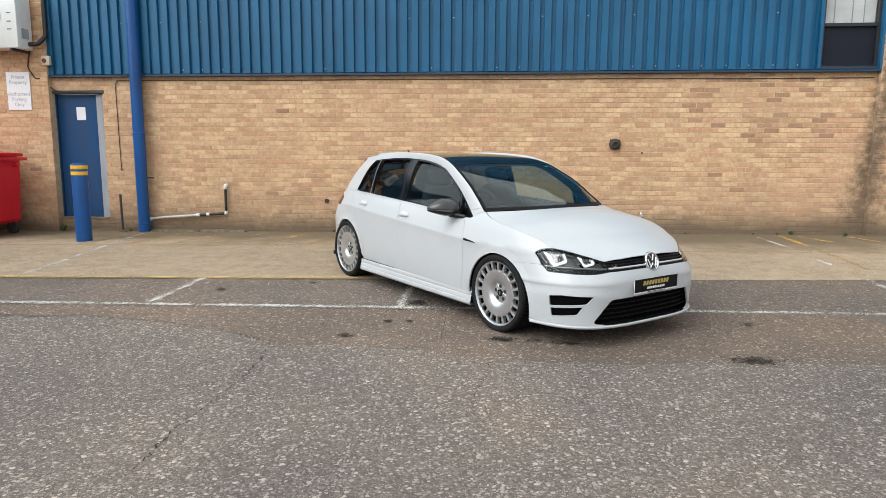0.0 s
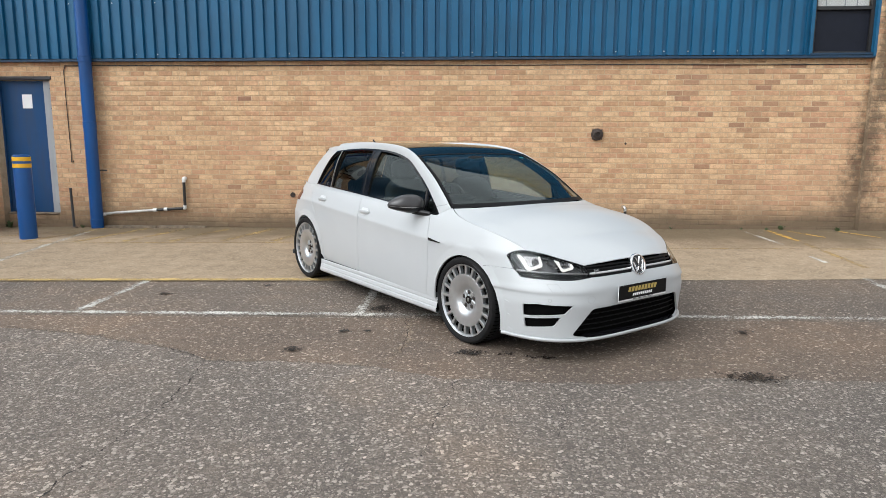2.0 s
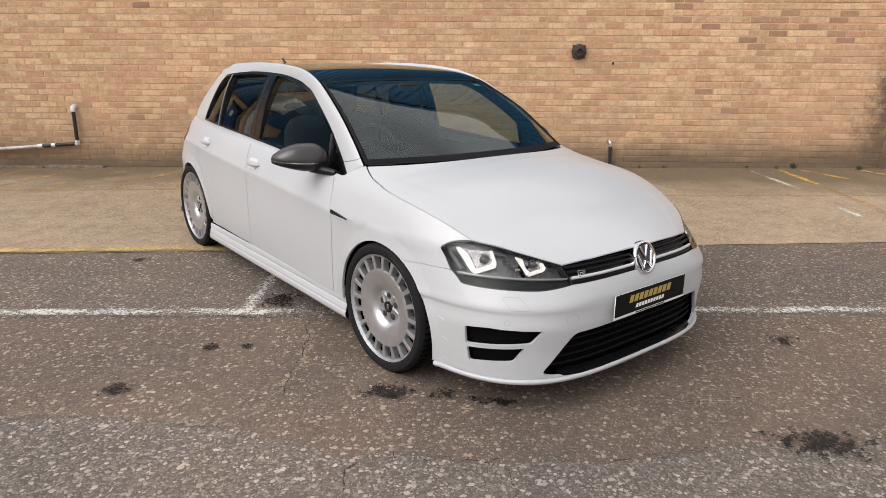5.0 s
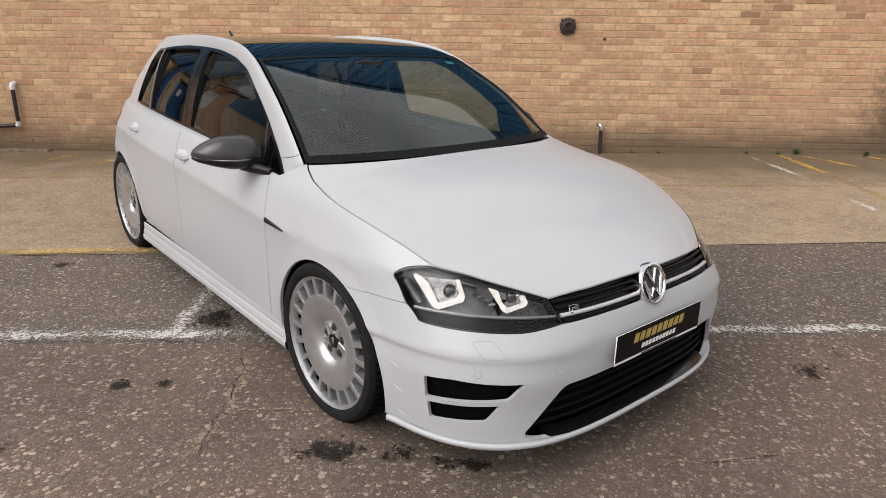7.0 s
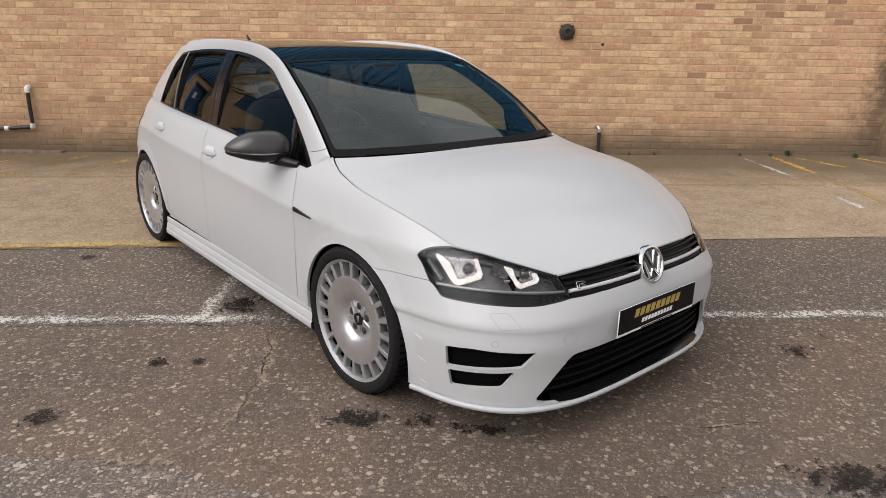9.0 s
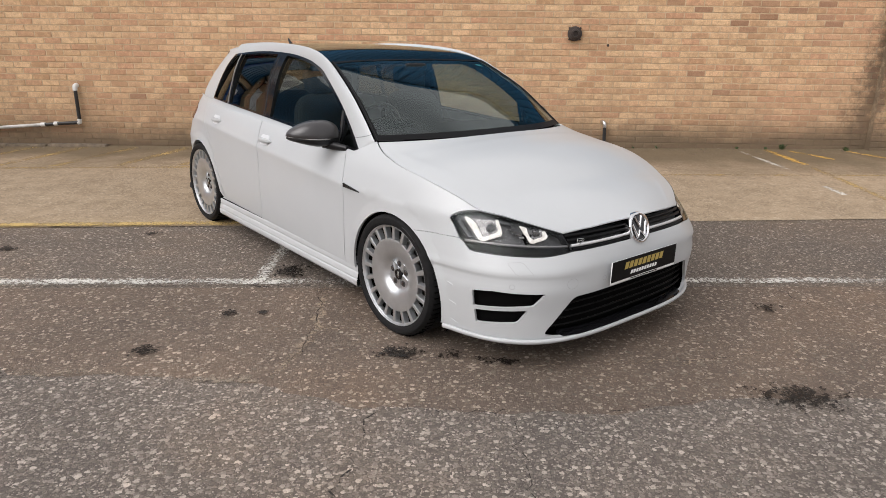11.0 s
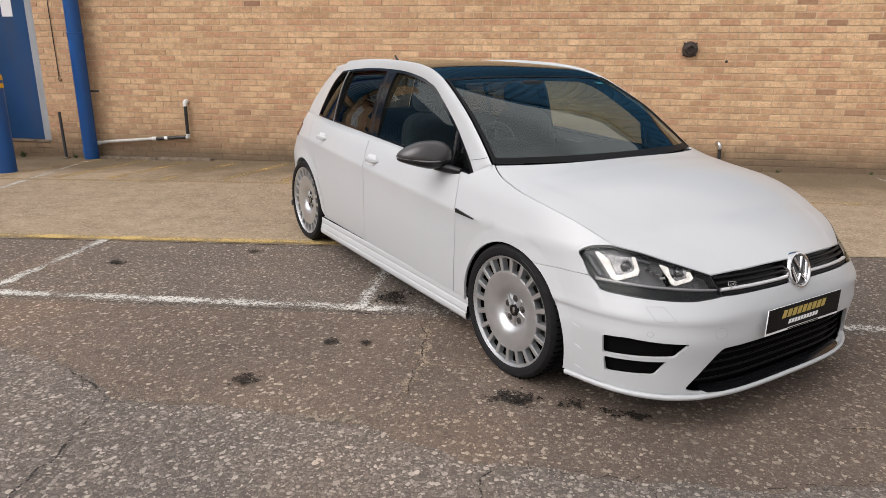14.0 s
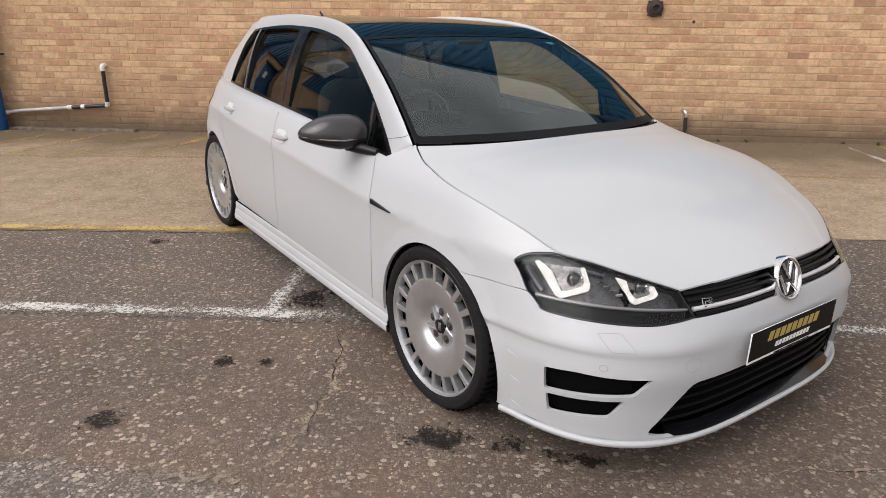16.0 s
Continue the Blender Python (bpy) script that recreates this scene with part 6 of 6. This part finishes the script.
pipe = thing("drainpipe", "glossy blue painted round drainpipe fixed to the wall", "drainpipe")
PX, PY = -5.842, WALL_Y - 0.135
foot = ground_z(PX, PY)
part("pipe", tube("pipe", [(PX, PY, foot + 0.015), (PX, PY, ROOF_Z - 0.05)], 0.092, BLUE_PIPE, 28), pipe)
for z in (0.14, 1.64, 2.62, 4.2):
    part("collar", revolve("collar", [(0.091, -0.05), (0.096, -0.045), (0.0975, 0.0), (0.096, 0.03), (0.099, 0.034), (0.099, 0.045), (0.091, 0.05)], BLUE_PIPE, 28), pipe, at=Matrix.Translation((PX, PY, z)))
part("bracket", box("bracket", (0.14, 0.02, 0.022), LEAD, 0.004, centre=(PX + 0.09, WALL_Y - 0.03, 0.943)), pipe, "dark iron bracket")

# waste pipe with its elbow
waste = thing("waste_pipe", "grey and black plastic waste pipe with white joints", "pipe")
WY = WALL_Y - 0.055
part("grey_run", tube("grey_run", [(-5.80, WY, 0.248), (-5.58, WY, 0.278), (-4.90, WY, 0.332)], 0.021, GREY_PIPE, 12), waste)
part("black_run", tube("black_run", bent([(-4.90, WY, 0.332), (-4.43, WY, 0.366), (-4.428, WY, 0.81)], 0.05), 0.022, BLACK_PLASTIC, 12), waste)
for x, z, w in ((-4.92, 0.330, 0.06), (-4.745, 0.344, 0.05), (-5.77, 0.251, 0.05)):
    part("joint", tube("joint", [(x - w / 2, WY, z - 0.001), (x + w / 2, WY, z + 0.002)], 0.028, WHITE_BOX, 12), waste)
part("elbow", tube("elbow", bent([(-4.428, WY, 0.77), (-4.428, WY, 0.830), (-4.428, WALL_Y, 0.830)], 0.03), 0.029, WHITE_BOX, 12), waste)
part("joint", tube("joint", [(-4.429, WY, 0.410), (-4.431, WY, 0.366), (-4.452, WY, 0.364)], 0.028, WHITE_BOX, 12), waste)

hook = thing("vent_pipe", "short black pipe with a bright hooked top", "pipe")
hz = ground_z(2.33, WY)
part("pipe", tube("pipe", [(2.33, WY, hz + 0.01), (2.32, WY, 0.43)], 0.021, BLACK_PLASTIC, 12), hook)
part("hook", tube("hook", bent([(2.32, WY, 0.41), (2.315, WY, 0.476), (2.29, WALL_Y + 0.01, 0.476)], 0.035), 0.025, SATIN, 12), hook)

boss = thing("wall_vent", "round rusty iron wall vent with lugs", "vent")
VM = Matrix.Translation((1.872, FACE - 0.002, 1.530)) @ pose(0, 0, 0, 90, 0, 0)
part("boss", revolve("boss", [(0.085, 0.0), (0.088, 0.02), (0.080, 0.04), (0.058, 0.045), (0.052, 0.07), (0.036, 0.075), (0.030, 0.05), (0.0, 0.05)], IRON, 28), boss, at=VM)
for a in (45, 135, 225, 315):
    part("lug", box("lug", (0.020, 0.020, 0.03), IRON, 0.005, centre=(0.092 * math.cos(radians(a)), 0.092 * math.sin(radians(a)), 0.02)), boss, at=VM)

post = thing("marker_post", "short thin grey metal post by the wall", "post")
gz = ground_z(-6.22, 10.42)
part("stem", tube("stem", [(-6.22, 10.42, gz + 0.012), (-6.238, 10.43, 0.665)], 0.019, LEAD, 10), post)
part("base", box("base", (0.09, 0.07, 0.02), KERB, 0.005, centre=(-6.22, 10.42, gz + 0.022)), post)

cable = thing("cable", "thin black cable clipped along the brickwork", "cable")
run = [(x, WALL_Y - 0.014, 2.538 - 0.0025 * (x + 6.26) + 0.004 * math.sin((x + 6.26) * 1.7)) for x in np.linspace(-6.26, 5.55, 35)]
part("line", tube("line", run, 0.006, BLACK_PLASTIC, 6), cable)
part("drop", tube("drop", bent([(-6.24, WALL_Y - 0.014, 2.537), (-6.275, WALL_Y - 0.014, 2.47), (-6.272, WALL_Y - 0.014, 1.9), (-6.262, WALL_Y - 0.014, 1.12), (-6.275, WALL_Y - 0.016, 1.075), (-6.245, WALL_Y - 0.016, 1.06), (-6.23, WALL_Y - 0.016, 1.09)], 0.02), 0.006, BLACK_PLASTIC, 6), cable)

hole = thing("wall_hole", "small round hole with a dark rusty sleeve in the brickwork, its inside painted dark", "hole")
HM = Matrix.Translation((-2.711, FACE - 0.001, 0.592)) @ pose(0, 0, 0, 90, 0, 0)
# nearly flat: the dark disc's colour stands in for the hole's inner shade
part("sleeve", revolve("sleeve", [(0.040, 0.0), (0.040, 0.008), (0.034, 0.009), (0.032, 0.002), (0.0, 0.001)], IRON, 20), hole, at=HM)
stub = thing("wall_plug", "small rusty bolt end set in the brickwork", "bolt")
part("bolt", revolve("bolt", [(0.016, 0.0), (0.016, 0.006), (0.010, 0.007), (0.010, 0.018), (0.0, 0.020)], IRON, 12), stub, at=Matrix.Translation((2.287, FACE - 0.001, 1.400)) @ pose(0, 0, 0, 90, 0, 0))

# bollard
bollard = thing("bollard", "blue steel bollard with two yellow bands", "bollard", Matrix.Translation((-6.16, 9.31, ground_z(-6.16, 9.31) + 0.012)))
part("shaft", revolve("shaft", [(0.113, 0.0), (0.113, 1.13), (0.108, 1.16), (0.09, 1.172), (0.0, 1.178)], BLUE_PIPE, 32), bollard)
for z in (1.025, 1.115):
    part("band", revolve("band", [(0.113, -0.028), (0.1155, -0.026), (0.1155, 0.026), (0.113, 0.028)], YELLOW, 32), bollard, at=Matrix.Translation((0, 0, z)))

# wheeled bin
bin_ = thing("wheeled_bin", "large red plastic wheeled bin with closed lid", "bin", Matrix.Translation((-8.56, 9.72, ground_z(-8.5, 9.7) + 0.012)) @ Matrix.Scale(1.1, 4))
bm = bmesh.new()
bmesh.ops.create_cube(bm, size=1)
for v in bm.verts:
    k = 1.0 if v.co.z > 0 else 0.94
    v.co = Vector((v.co.x * 1.34 * k, v.co.y * 0.95 * k, 0.67 + v.co.z * 0.98))
bmesh.ops.bevel(bm, geom=bm.edges[:], offset=0.04, segments=3, affect="EDGES")
body = part("body", from_bm("body", bm, RED_PAINT, 40), bin_)
bm = bmesh.new()
bmesh.ops.create_cube(bm, size=1)
bmesh.ops.subdivide_edges(bm, edges=bm.edges[:], cuts=5, use_grid_fill=True)
for v in bm.verts:
    arch_ = 0.05 * (1 - (2 * v.co.y) ** 2) * (1 - (2 * v.co.x) ** 4) if v.co.z > 0 else 0.0
    v.co = Vector((v.co.x * 1.38, v.co.y * 1.00, 1.185 + v.co.z * 0.05 + arch_))
bmesh.ops.bevel(bm, geom=[e for e in bm.edges if e.calc_face_angle(0) > 0.9], offset=0.015, segments=2, affect="EDGES")
part("lid", from_bm("lid", bm, RED_PAINT, 40), bin_)
for z in (0.40, 0.62, 0.84):
    part("fold", box("fold", (1.26 + 0.05 * z, 0.02, 0.03), RED_PAINT, 0.008, 2, (0, -0.462 - 0.014 * z, z)), bin_)
part("rim", box("rim", (1.46, 1.06, 0.05), RED_PAINT, 0.015, 2, (0, 0, 1.125)), bin_)
for y in (-0.3, 0.3):
    part("lift_bar", tube("lift_bar", [(0.66, y, 1.03), (0.76, y, 1.05)], 0.03, RED_PAINT, 12), bin_)
part("sticker", box("sticker", (0.18, 0.004, 0.12), YELLOW, 0, centre=(0.42, -0.499, 0.93)), bin_, "yellow sticker")
part("sticker", box("sticker", (0.10, 0.004, 0.04), PAPER, 0, centre=(0.59, -0.530, 1.185)), bin_, "white sticker")
for x in (-0.5, 0.5):
    for y in (-0.34, 0.34):
        cast = part("castor", revolve("castor", [(0.0, -0.022), (0.085, -0.022), (0.092, -0.012), (0.092, 0.012), (0.085, 0.022), (0.0, 0.022)], RUBBER, 24, "Y"), bin_, at=Matrix.Translation((x + 0.04, y, 0.092)))
        part("fork", box("fork", (0.06, 0.075, 0.12), IRON, 0.008, centre=(-0.03, 0, 0.07)), cast)

# things on the end wall
SIGN_Y = WALL_Y - 0.10 - 0.016
sign = thing("parking_sign", "white wall sign with faded grey lettering", "sign")
part("board", box("board", (0.42, 0.012, 0.62), PAPER, 0.003, centre=(-7.931, SIGN_Y, 2.368)), sign)
for k, (word, z) in enumerate((("Private", 2.598), ("Property", 2.512), ("Authorised", 2.322), ("Parking", 2.236), ("Only", 2.15))):
    cu = bpy.data.curves.new("lettering", "FONT")
    cu.body, cu.size, cu.align_x, cu.extrude = word, 0.088, "CENTER", 0.001
    cu.materials.append(TEXT_GREY)
    ob = part("lettering", cu, sign)
    ob.matrix_local = Matrix.Translation((-7.931, SIGN_Y - 0.0075, z - 0.03)) @ pose(0, 0, 0, 90, 0, 0)

unit = thing("air_conditioner", "weathered white air conditioning unit on brackets", "air conditioner")
UX, UY = -8.00, WALL_Y - 0.33
part("casing", box("casing", (0.86, 0.34, 0.86), WHITE_BOX, 0.02, 2, (UX, UY, 3.44)), unit)
part("fan_grille", revolve("fan_grille", [(0.27, 0.0), (0.27, 0.01), (0.25, 0.012), (0.05, 0.006), (0.0, 0.006)], GREY_PAINT, 32), unit, at=Matrix.Translation((UX - 0.10, UY - 0.172, 3.52)) @ pose(0, 0, 0, 90, 0, 0))
part("side_hatch", box("side_hatch", (0.010, 0.16, 0.16), GREY_PAINT, 0.004, centre=(UX + 0.431, UY, 3.25)), unit)
for z in (3.30, 3.42, 3.55):
    part("slot", box("slot", (0.07, 0.006, 0.014), LEAD, 0.002, centre=(UX + 0.30, UY - 0.171, z)), unit)
for x in (UX - 0.3, UX + 0.3):
    part("bracket", box("bracket", (0.04, 0.44, 0.04), LEAD, 0.004, centre=(x, WALL_Y - 0.29, 2.99)), unit)
part("tail_pipe", tube("tail_pipe", bent([(UX + 0.43, UY + 0.08, 3.10), (-7.44, UY + 0.10, 3.10), (-7.39, WALL_Y - 0.09, 3.25), (-7.39, WALL_Y - 0.09, 4.7)], 0.06), 0.035, BLACK_PLASTIC, 10), unit)
part("cord", tube("cord", bent([(UX + 0.36, WALL_Y - 0.15, 3.08), (-7.73, WALL_Y - 0.13, 2.75), (-7.60, WALL_Y - 0.13, 2.55), (-7.46, WALL_Y - 0.05, 2.62), (-7.43, WALL_Y - 0.05, 2.78)], 0.06), 0.010, BLACK_PLASTIC, 8), unit)
part("cord", tube("cord", bent([(-7.46, WALL_Y - 0.05, 2.76), (-7.44, WALL_Y - 0.05, 2.45), (-7.30, WALL_Y - 0.02, 2.36), (-6.8, WALL_Y - 0.02, 2.35)], 0.06), 0.008, BLACK_PLASTIC, 8), unit)

alarm = thing("alarm_box", "cream alarm box with a dark red button", "alarm box")
part("case", box("case", (0.14, 0.07, 0.15), plain("cream_case", (0.62, 0.55, 0.42), 0.5), 0.01, 2, (-7.385, WALL_Y - 0.13, 2.853)), alarm)
part("button", revolve("button", [(0.0, 0.02), (0.03, 0.018), (0.038, 0.0)], plain("oxide_red", (0.20, 0.05, 0.03), 0.6), 16), alarm, at=Matrix.Translation((-7.40, WALL_Y - 0.165, 2.85)) @ pose(0, 0, 0, 90, 0, 0))

# window over the end of the wall
win = thing("window_1", "window with white blind above a dark panel", "window", kind="structure")
part("panel", box("panel", (0.78, 0.03, 0.60), DARK_PANEL, 0.003, centre=(5.16, WALL_Y + 0.035, 2.96)), win)
part("blind", box("blind", (0.72, 0.02, 1.2), TAPE, 0, centre=(5.16, WALL_Y + 0.075, 3.9)), win)
gl = part("pane", box("pane", (0.72, 0.006, 1.2), GLASS_LAMP, 0, centre=(5.16, WALL_Y + 0.03, 3.9)), win)
gl.visible_shadow = False
for x, w in ((4.775, 0.05), (5.545, 0.05)):
    part("window_frame", box("window_frame", (w, 0.07, 1.9), BLACK_PLASTIC, 0.004, centre=(x, WALL_Y + 0.01, 3.57)), win)
for z in (2.66, 3.265, 4.5):
    part("window_frame", box("window_frame", (0.72, 0.068, 0.05), BLACK_PLASTIC, 0.004, centre=(5.16, WALL_Y + 0.01, z)), win)
part("window_sill", box("window_sill", (0.84, 0.12, 0.03), BLUE_TRIM, 0.004, centre=(5.16, WALL_Y - 0.03, 2.645)), win)
for x in (4.95, 5.2, 5.36):
    part("blind_edge", box("blind_edge", (0.012, 0.006, 1.2), GREY_PAINT, 0, centre=(x, WALL_Y + 0.062, 3.9)), win)
part("wall_over_window", box("wall_over_window", (0.84, 0.05, 0.26), BLUE_SHEET, 0, centre=(5.16, WALL_Y + 0.0, 4.655)), win)
tagged(part("trim_corner", box("trim_corner", (0.045, 0.08, 2.14), BLUE_SHEET, 0.004, centre=(5.585, WALL_Y - 0.06, 3.68))), "blue steel corner flashing beside the window", "trim", kind="structure")
tagged(part("trim_clad_edge", box("trim_clad_edge", (0.05, 0.06, 2.11), BLUE_SHEET, 0.004, centre=(4.745, WALL_Y - 0.035, 3.69))), "blue steel edge flashing of the cladding", "trim", kind="structure")

# fixing screws of the cladding
verts, faces = [], []
rng = random.Random(4)
for z, step in ((2.70, 2 * RIB), (3.45, 4 * RIB)):
    x = RIB_X + 0.0275
    while x < 4.7:
        if rng.random() < (0.85 if x > 1.4 else 0.30):
            px = x + rng.uniform(-0.01, 0.01)
            q = len(verts)
            y = WALL_Y - 0.022
            for i in range(6):
                a = math.pi * i / 3
                verts.append((px + 0.010 * math.cos(a), y, z + 0.010 * math.sin(a)))
            verts.append((px, y - 0.007, z))
            faces += [(q + i, q + (i + 1) % 6, q + 6) for i in range(6)]
        x += step
screws = tagged(part("cladding_screws", mesh_of("cladding_screws", verts, faces, PAPER)), "pale screw heads along the blue sheet", "screws", kind="stuff")

# kerb stones along the foot
for x0, x1 in ((-5.75, -4.9), (-4.88, -4.1)):
    x = (x0 + x1) / 2
    k = box("kerb_stone", (x1 - x0 - 0.01, 0.11, 0.06), KERB, 0.015, 2, (x, WALL_Y - 0.065, ground_z(x, WALL_Y) + 0.012))
    tagged(part("kerb_stone", k), "low worn concrete kerb stone by the wall", "kerb stone", "kerb stones")


# weeds along the foot
def weed(x, y, size, seed):
    rng = random.Random(seed)
    verts, faces = [], []
    z = ground_z(x, y) + 0.012
    for _ in range(int(60 * size / 0.2)):
        a, h = rng.uniform(0, 2 * math.pi), rng.uniform(0.3, 1.0) * size
        r = rng.uniform(0.05, 0.7) * size
        bx, by = x + rng.uniform(-0.3, 0.3) * size, min(y + rng.uniform(-0.15, 0.15) * size, WALL_Y - 0.02)
        tx, ty = bx + r * math.cos(a), min(by + r * math.sin(a) * 0.5, WALL_Y - 0.015)
        w = rng.uniform(0.006, 0.016)
        mx, my, mz = (bx + tx) / 2, (by + ty) / 2, z + h * 0.75
        q = len(verts)
        verts += [(bx, by, z), (mx - w * math.sin(a), my + w * math.cos(a), mz), (tx, ty, z + h), (mx + w * math.sin(a), my - w * math.cos(a), mz * 0.98)]
        faces += [(q, q + 1, q + 2, q + 3)]
    return tagged(part("weed", mesh_of("weed", verts, faces, MOSS)), "small green weed growing at the foot of the wall", "weed", "weeds")


for i, (x, y, sz) in enumerate(((4.55, 10.5, 0.11), (4.35, 10.5, 0.06), (3.0, 10.52, 0.06), (4.0, 10.52, 0.05), (-6.9, 10.42, 0.14), (-7.3, 10.40, 0.18), (-2.6, 10.53, 0.05), (5.3, 10.42, 0.09), (-6.1, 10.45, 0.08), (2.7, 10.53, 0.06))):
    weed(x, y, sz * 0.7, i)

# litter and grit by the wall
verts, faces = [], []
rng = random.Random(9)
for _ in range(260):
    x = rng.uniform(-5.5, 5.4)
    y = WALL_Y - 0.03 - abs(rng.gauss(0, 0.16))
    z, r = ground_z(x, y) + 0.013, rng.uniform(0.006, 0.022)
    q = len(verts)
    verts += [(x + r * math.cos(a) * rng.uniform(0.6, 1), y + r * math.sin(a) * 0.7, z) for a in (0.2, 1.7, 3.3, 4.8)] + [(x, y, z + r * 0.7)]
    faces += [(q + i, q + (i + 1) % 4, q + 4) for i in range(4)]
tagged(part("grit", mesh_of("grit", verts, faces, KERB)), "grit and pale litter along the wall", "grit", kind="stuff")


# cracks in the asphalt
def crack(pts, width, mat, label, wob=0.03, lift=0.009):
    rng = random.Random(str(pts[0]))
    line = []
    for a, b in zip(pts, pts[1:]):
        a, b = Vector(a), Vector(b)
        n = max(2, int((b - a).length / 0.035))
        line += [a.lerp(b, i / n) + Vector((rng.gauss(0, wob), rng.gauss(0, wob))) * 0.35 for i in range(n)]
    line.append(Vector(pts[-1]))
    verts, faces, uvs = [], [], []
    for i, p in enumerate(line):
        d = (line[min(i + 1, len(line) - 1)] - line[max(i - 1, 0)]).normalized()
        w = width * rng.uniform(0.25, 1.0) * 0.7
        for k, sgn in ((0, -1), (1, 1)):
            q = p + Vector((-d.y, d.x)) * w * sgn / 2
            verts.append((q.x, q.y, ground_z(q.x, q.y) + lift))
            uvs.append((i / len(line), k))
    faces = [(2 * i, 2 * i + 2, 2 * i + 3, 2 * i + 1) for i in range(len(line) - 1)]
    return tagged(part("crack", mesh_of("crack", verts, faces, mat, uvs=uvs)), label, "crack", "cracks", "structure")


GAP = line_mat("open_crack", (0.030, 0.026, 0.023), 0.46, 0.60)
SAND = line_mat("sandy_joint", (0.36, 0.28, 0.205), 0.42, 0.60)
SAND_THIN = line_mat("thin_sand", (0.29, 0.235, 0.18), 0.505, 0.64)
C_DARK, C_SAND = "open crack in the asphalt", "sandy joint in the asphalt"
crack(((-1.77, 4.77), (-1.42, 4.56), (-1.34, 4.2), (-1.32, 3.8), (-1.32, 3.4), (-1.34, 3.0), (-1.30, 2.5)), 0.022, GAP, C_DARK)
crack(((0.23, 4.34), (0.21, 4.1), (0.17, 3.7), (0.14, 3.35)), 0.016, GAP, C_DARK)
crack(((0.80, 4.30), (0.83, 4.0), (0.80, 3.6)), 0.010, GAP, C_DARK, 0.05)
crack(((-0.27, 5.70), (-0.20, 5.36), (-0.18, 5.05), (-0.18, 4.9), (-0.22, 4.75)), 0.014, GAP, C_DARK)
crack(((-0.25, 5.69), (-0.18, 5.36), (-0.16, 5.07), (-0.19, 4.8), (-0.25, 4.6)), 0.085, SAND, C_SAND, 0.05, 0.0075)
crack(((-0.14, 5.10), (0.04, 5.13), (0.30, 5.14)), 0.03, SAND, C_SAND, 0.02)
crack(((0.95, 4.78), (1.29, 4.81), (1.65, 4.86), (1.96, 4.94), (2.34, 5.04), (3.2, 5.15)), 0.022, SAND, C_SAND, 0.04)
crack(((1.60, 4.855), (1.75, 4.89), (1.9, 4.92)), 0.010, GAP, C_DARK, 0.02)
crack(((2.50, 5.87), (2.56, 5.70), (2.60, 5.50)), 0.012, GAP, C_DARK)
crack(((-9.0, 5.10), (-6.0, 5.28), (-3.0, 5.53), (-1.35, 5.655), (-0.32, 5.735)), 0.018, GAP, C_DARK, 0.03)
crack(tuple((x, patch_edge(x) + 0.01) for x in np.arange(-4.6, -0.2, 0.1)), 0.13, SAND_THIN, C_SAND, 0.05, 0.0075)
crack(((-4.6, 5.04), (-3.2, 5.10), (-2.4, 5.0)), 0.010, GAP, C_DARK, 0.03)
crack(((0.35, 4.37), (0.8, 4.37)), 0.010, GAP, C_DARK, 0.04)
crack(((1.2, 4.40), (1.6, 4.50)), 0.010, GAP, C_DARK, 0.04)

# ---- the yard's other sides ----
brick_wall("wall_south", -16.0, 16.0, 3.0, 30.0, "plain brick wall far across the yard").matrix_basis = Matrix.Translation((0, 6.0, 0)) @ pose(0, 0, 0, 0, 0, 180)
for nm, wx, turn in (("wall_west", -13.5, 90),):
    w = brick_wall(nm, -11.0, 14.0, CLAD_Z, 0.0, "buff brick side wing of the building")
    w.matrix_basis = Matrix.Translation((wx, 0, 0)) @ pose(0, 0, 0, 0, 0, turn)
    c = cladding("wall_cladding_west", -11.0, 14.0, CLAD_Z, ROOF_Z, 0.0, RIB, BLUE_SHEET, "blue profiled steel sheet cladding of the side wing")
    c.matrix_basis = w.matrix_basis
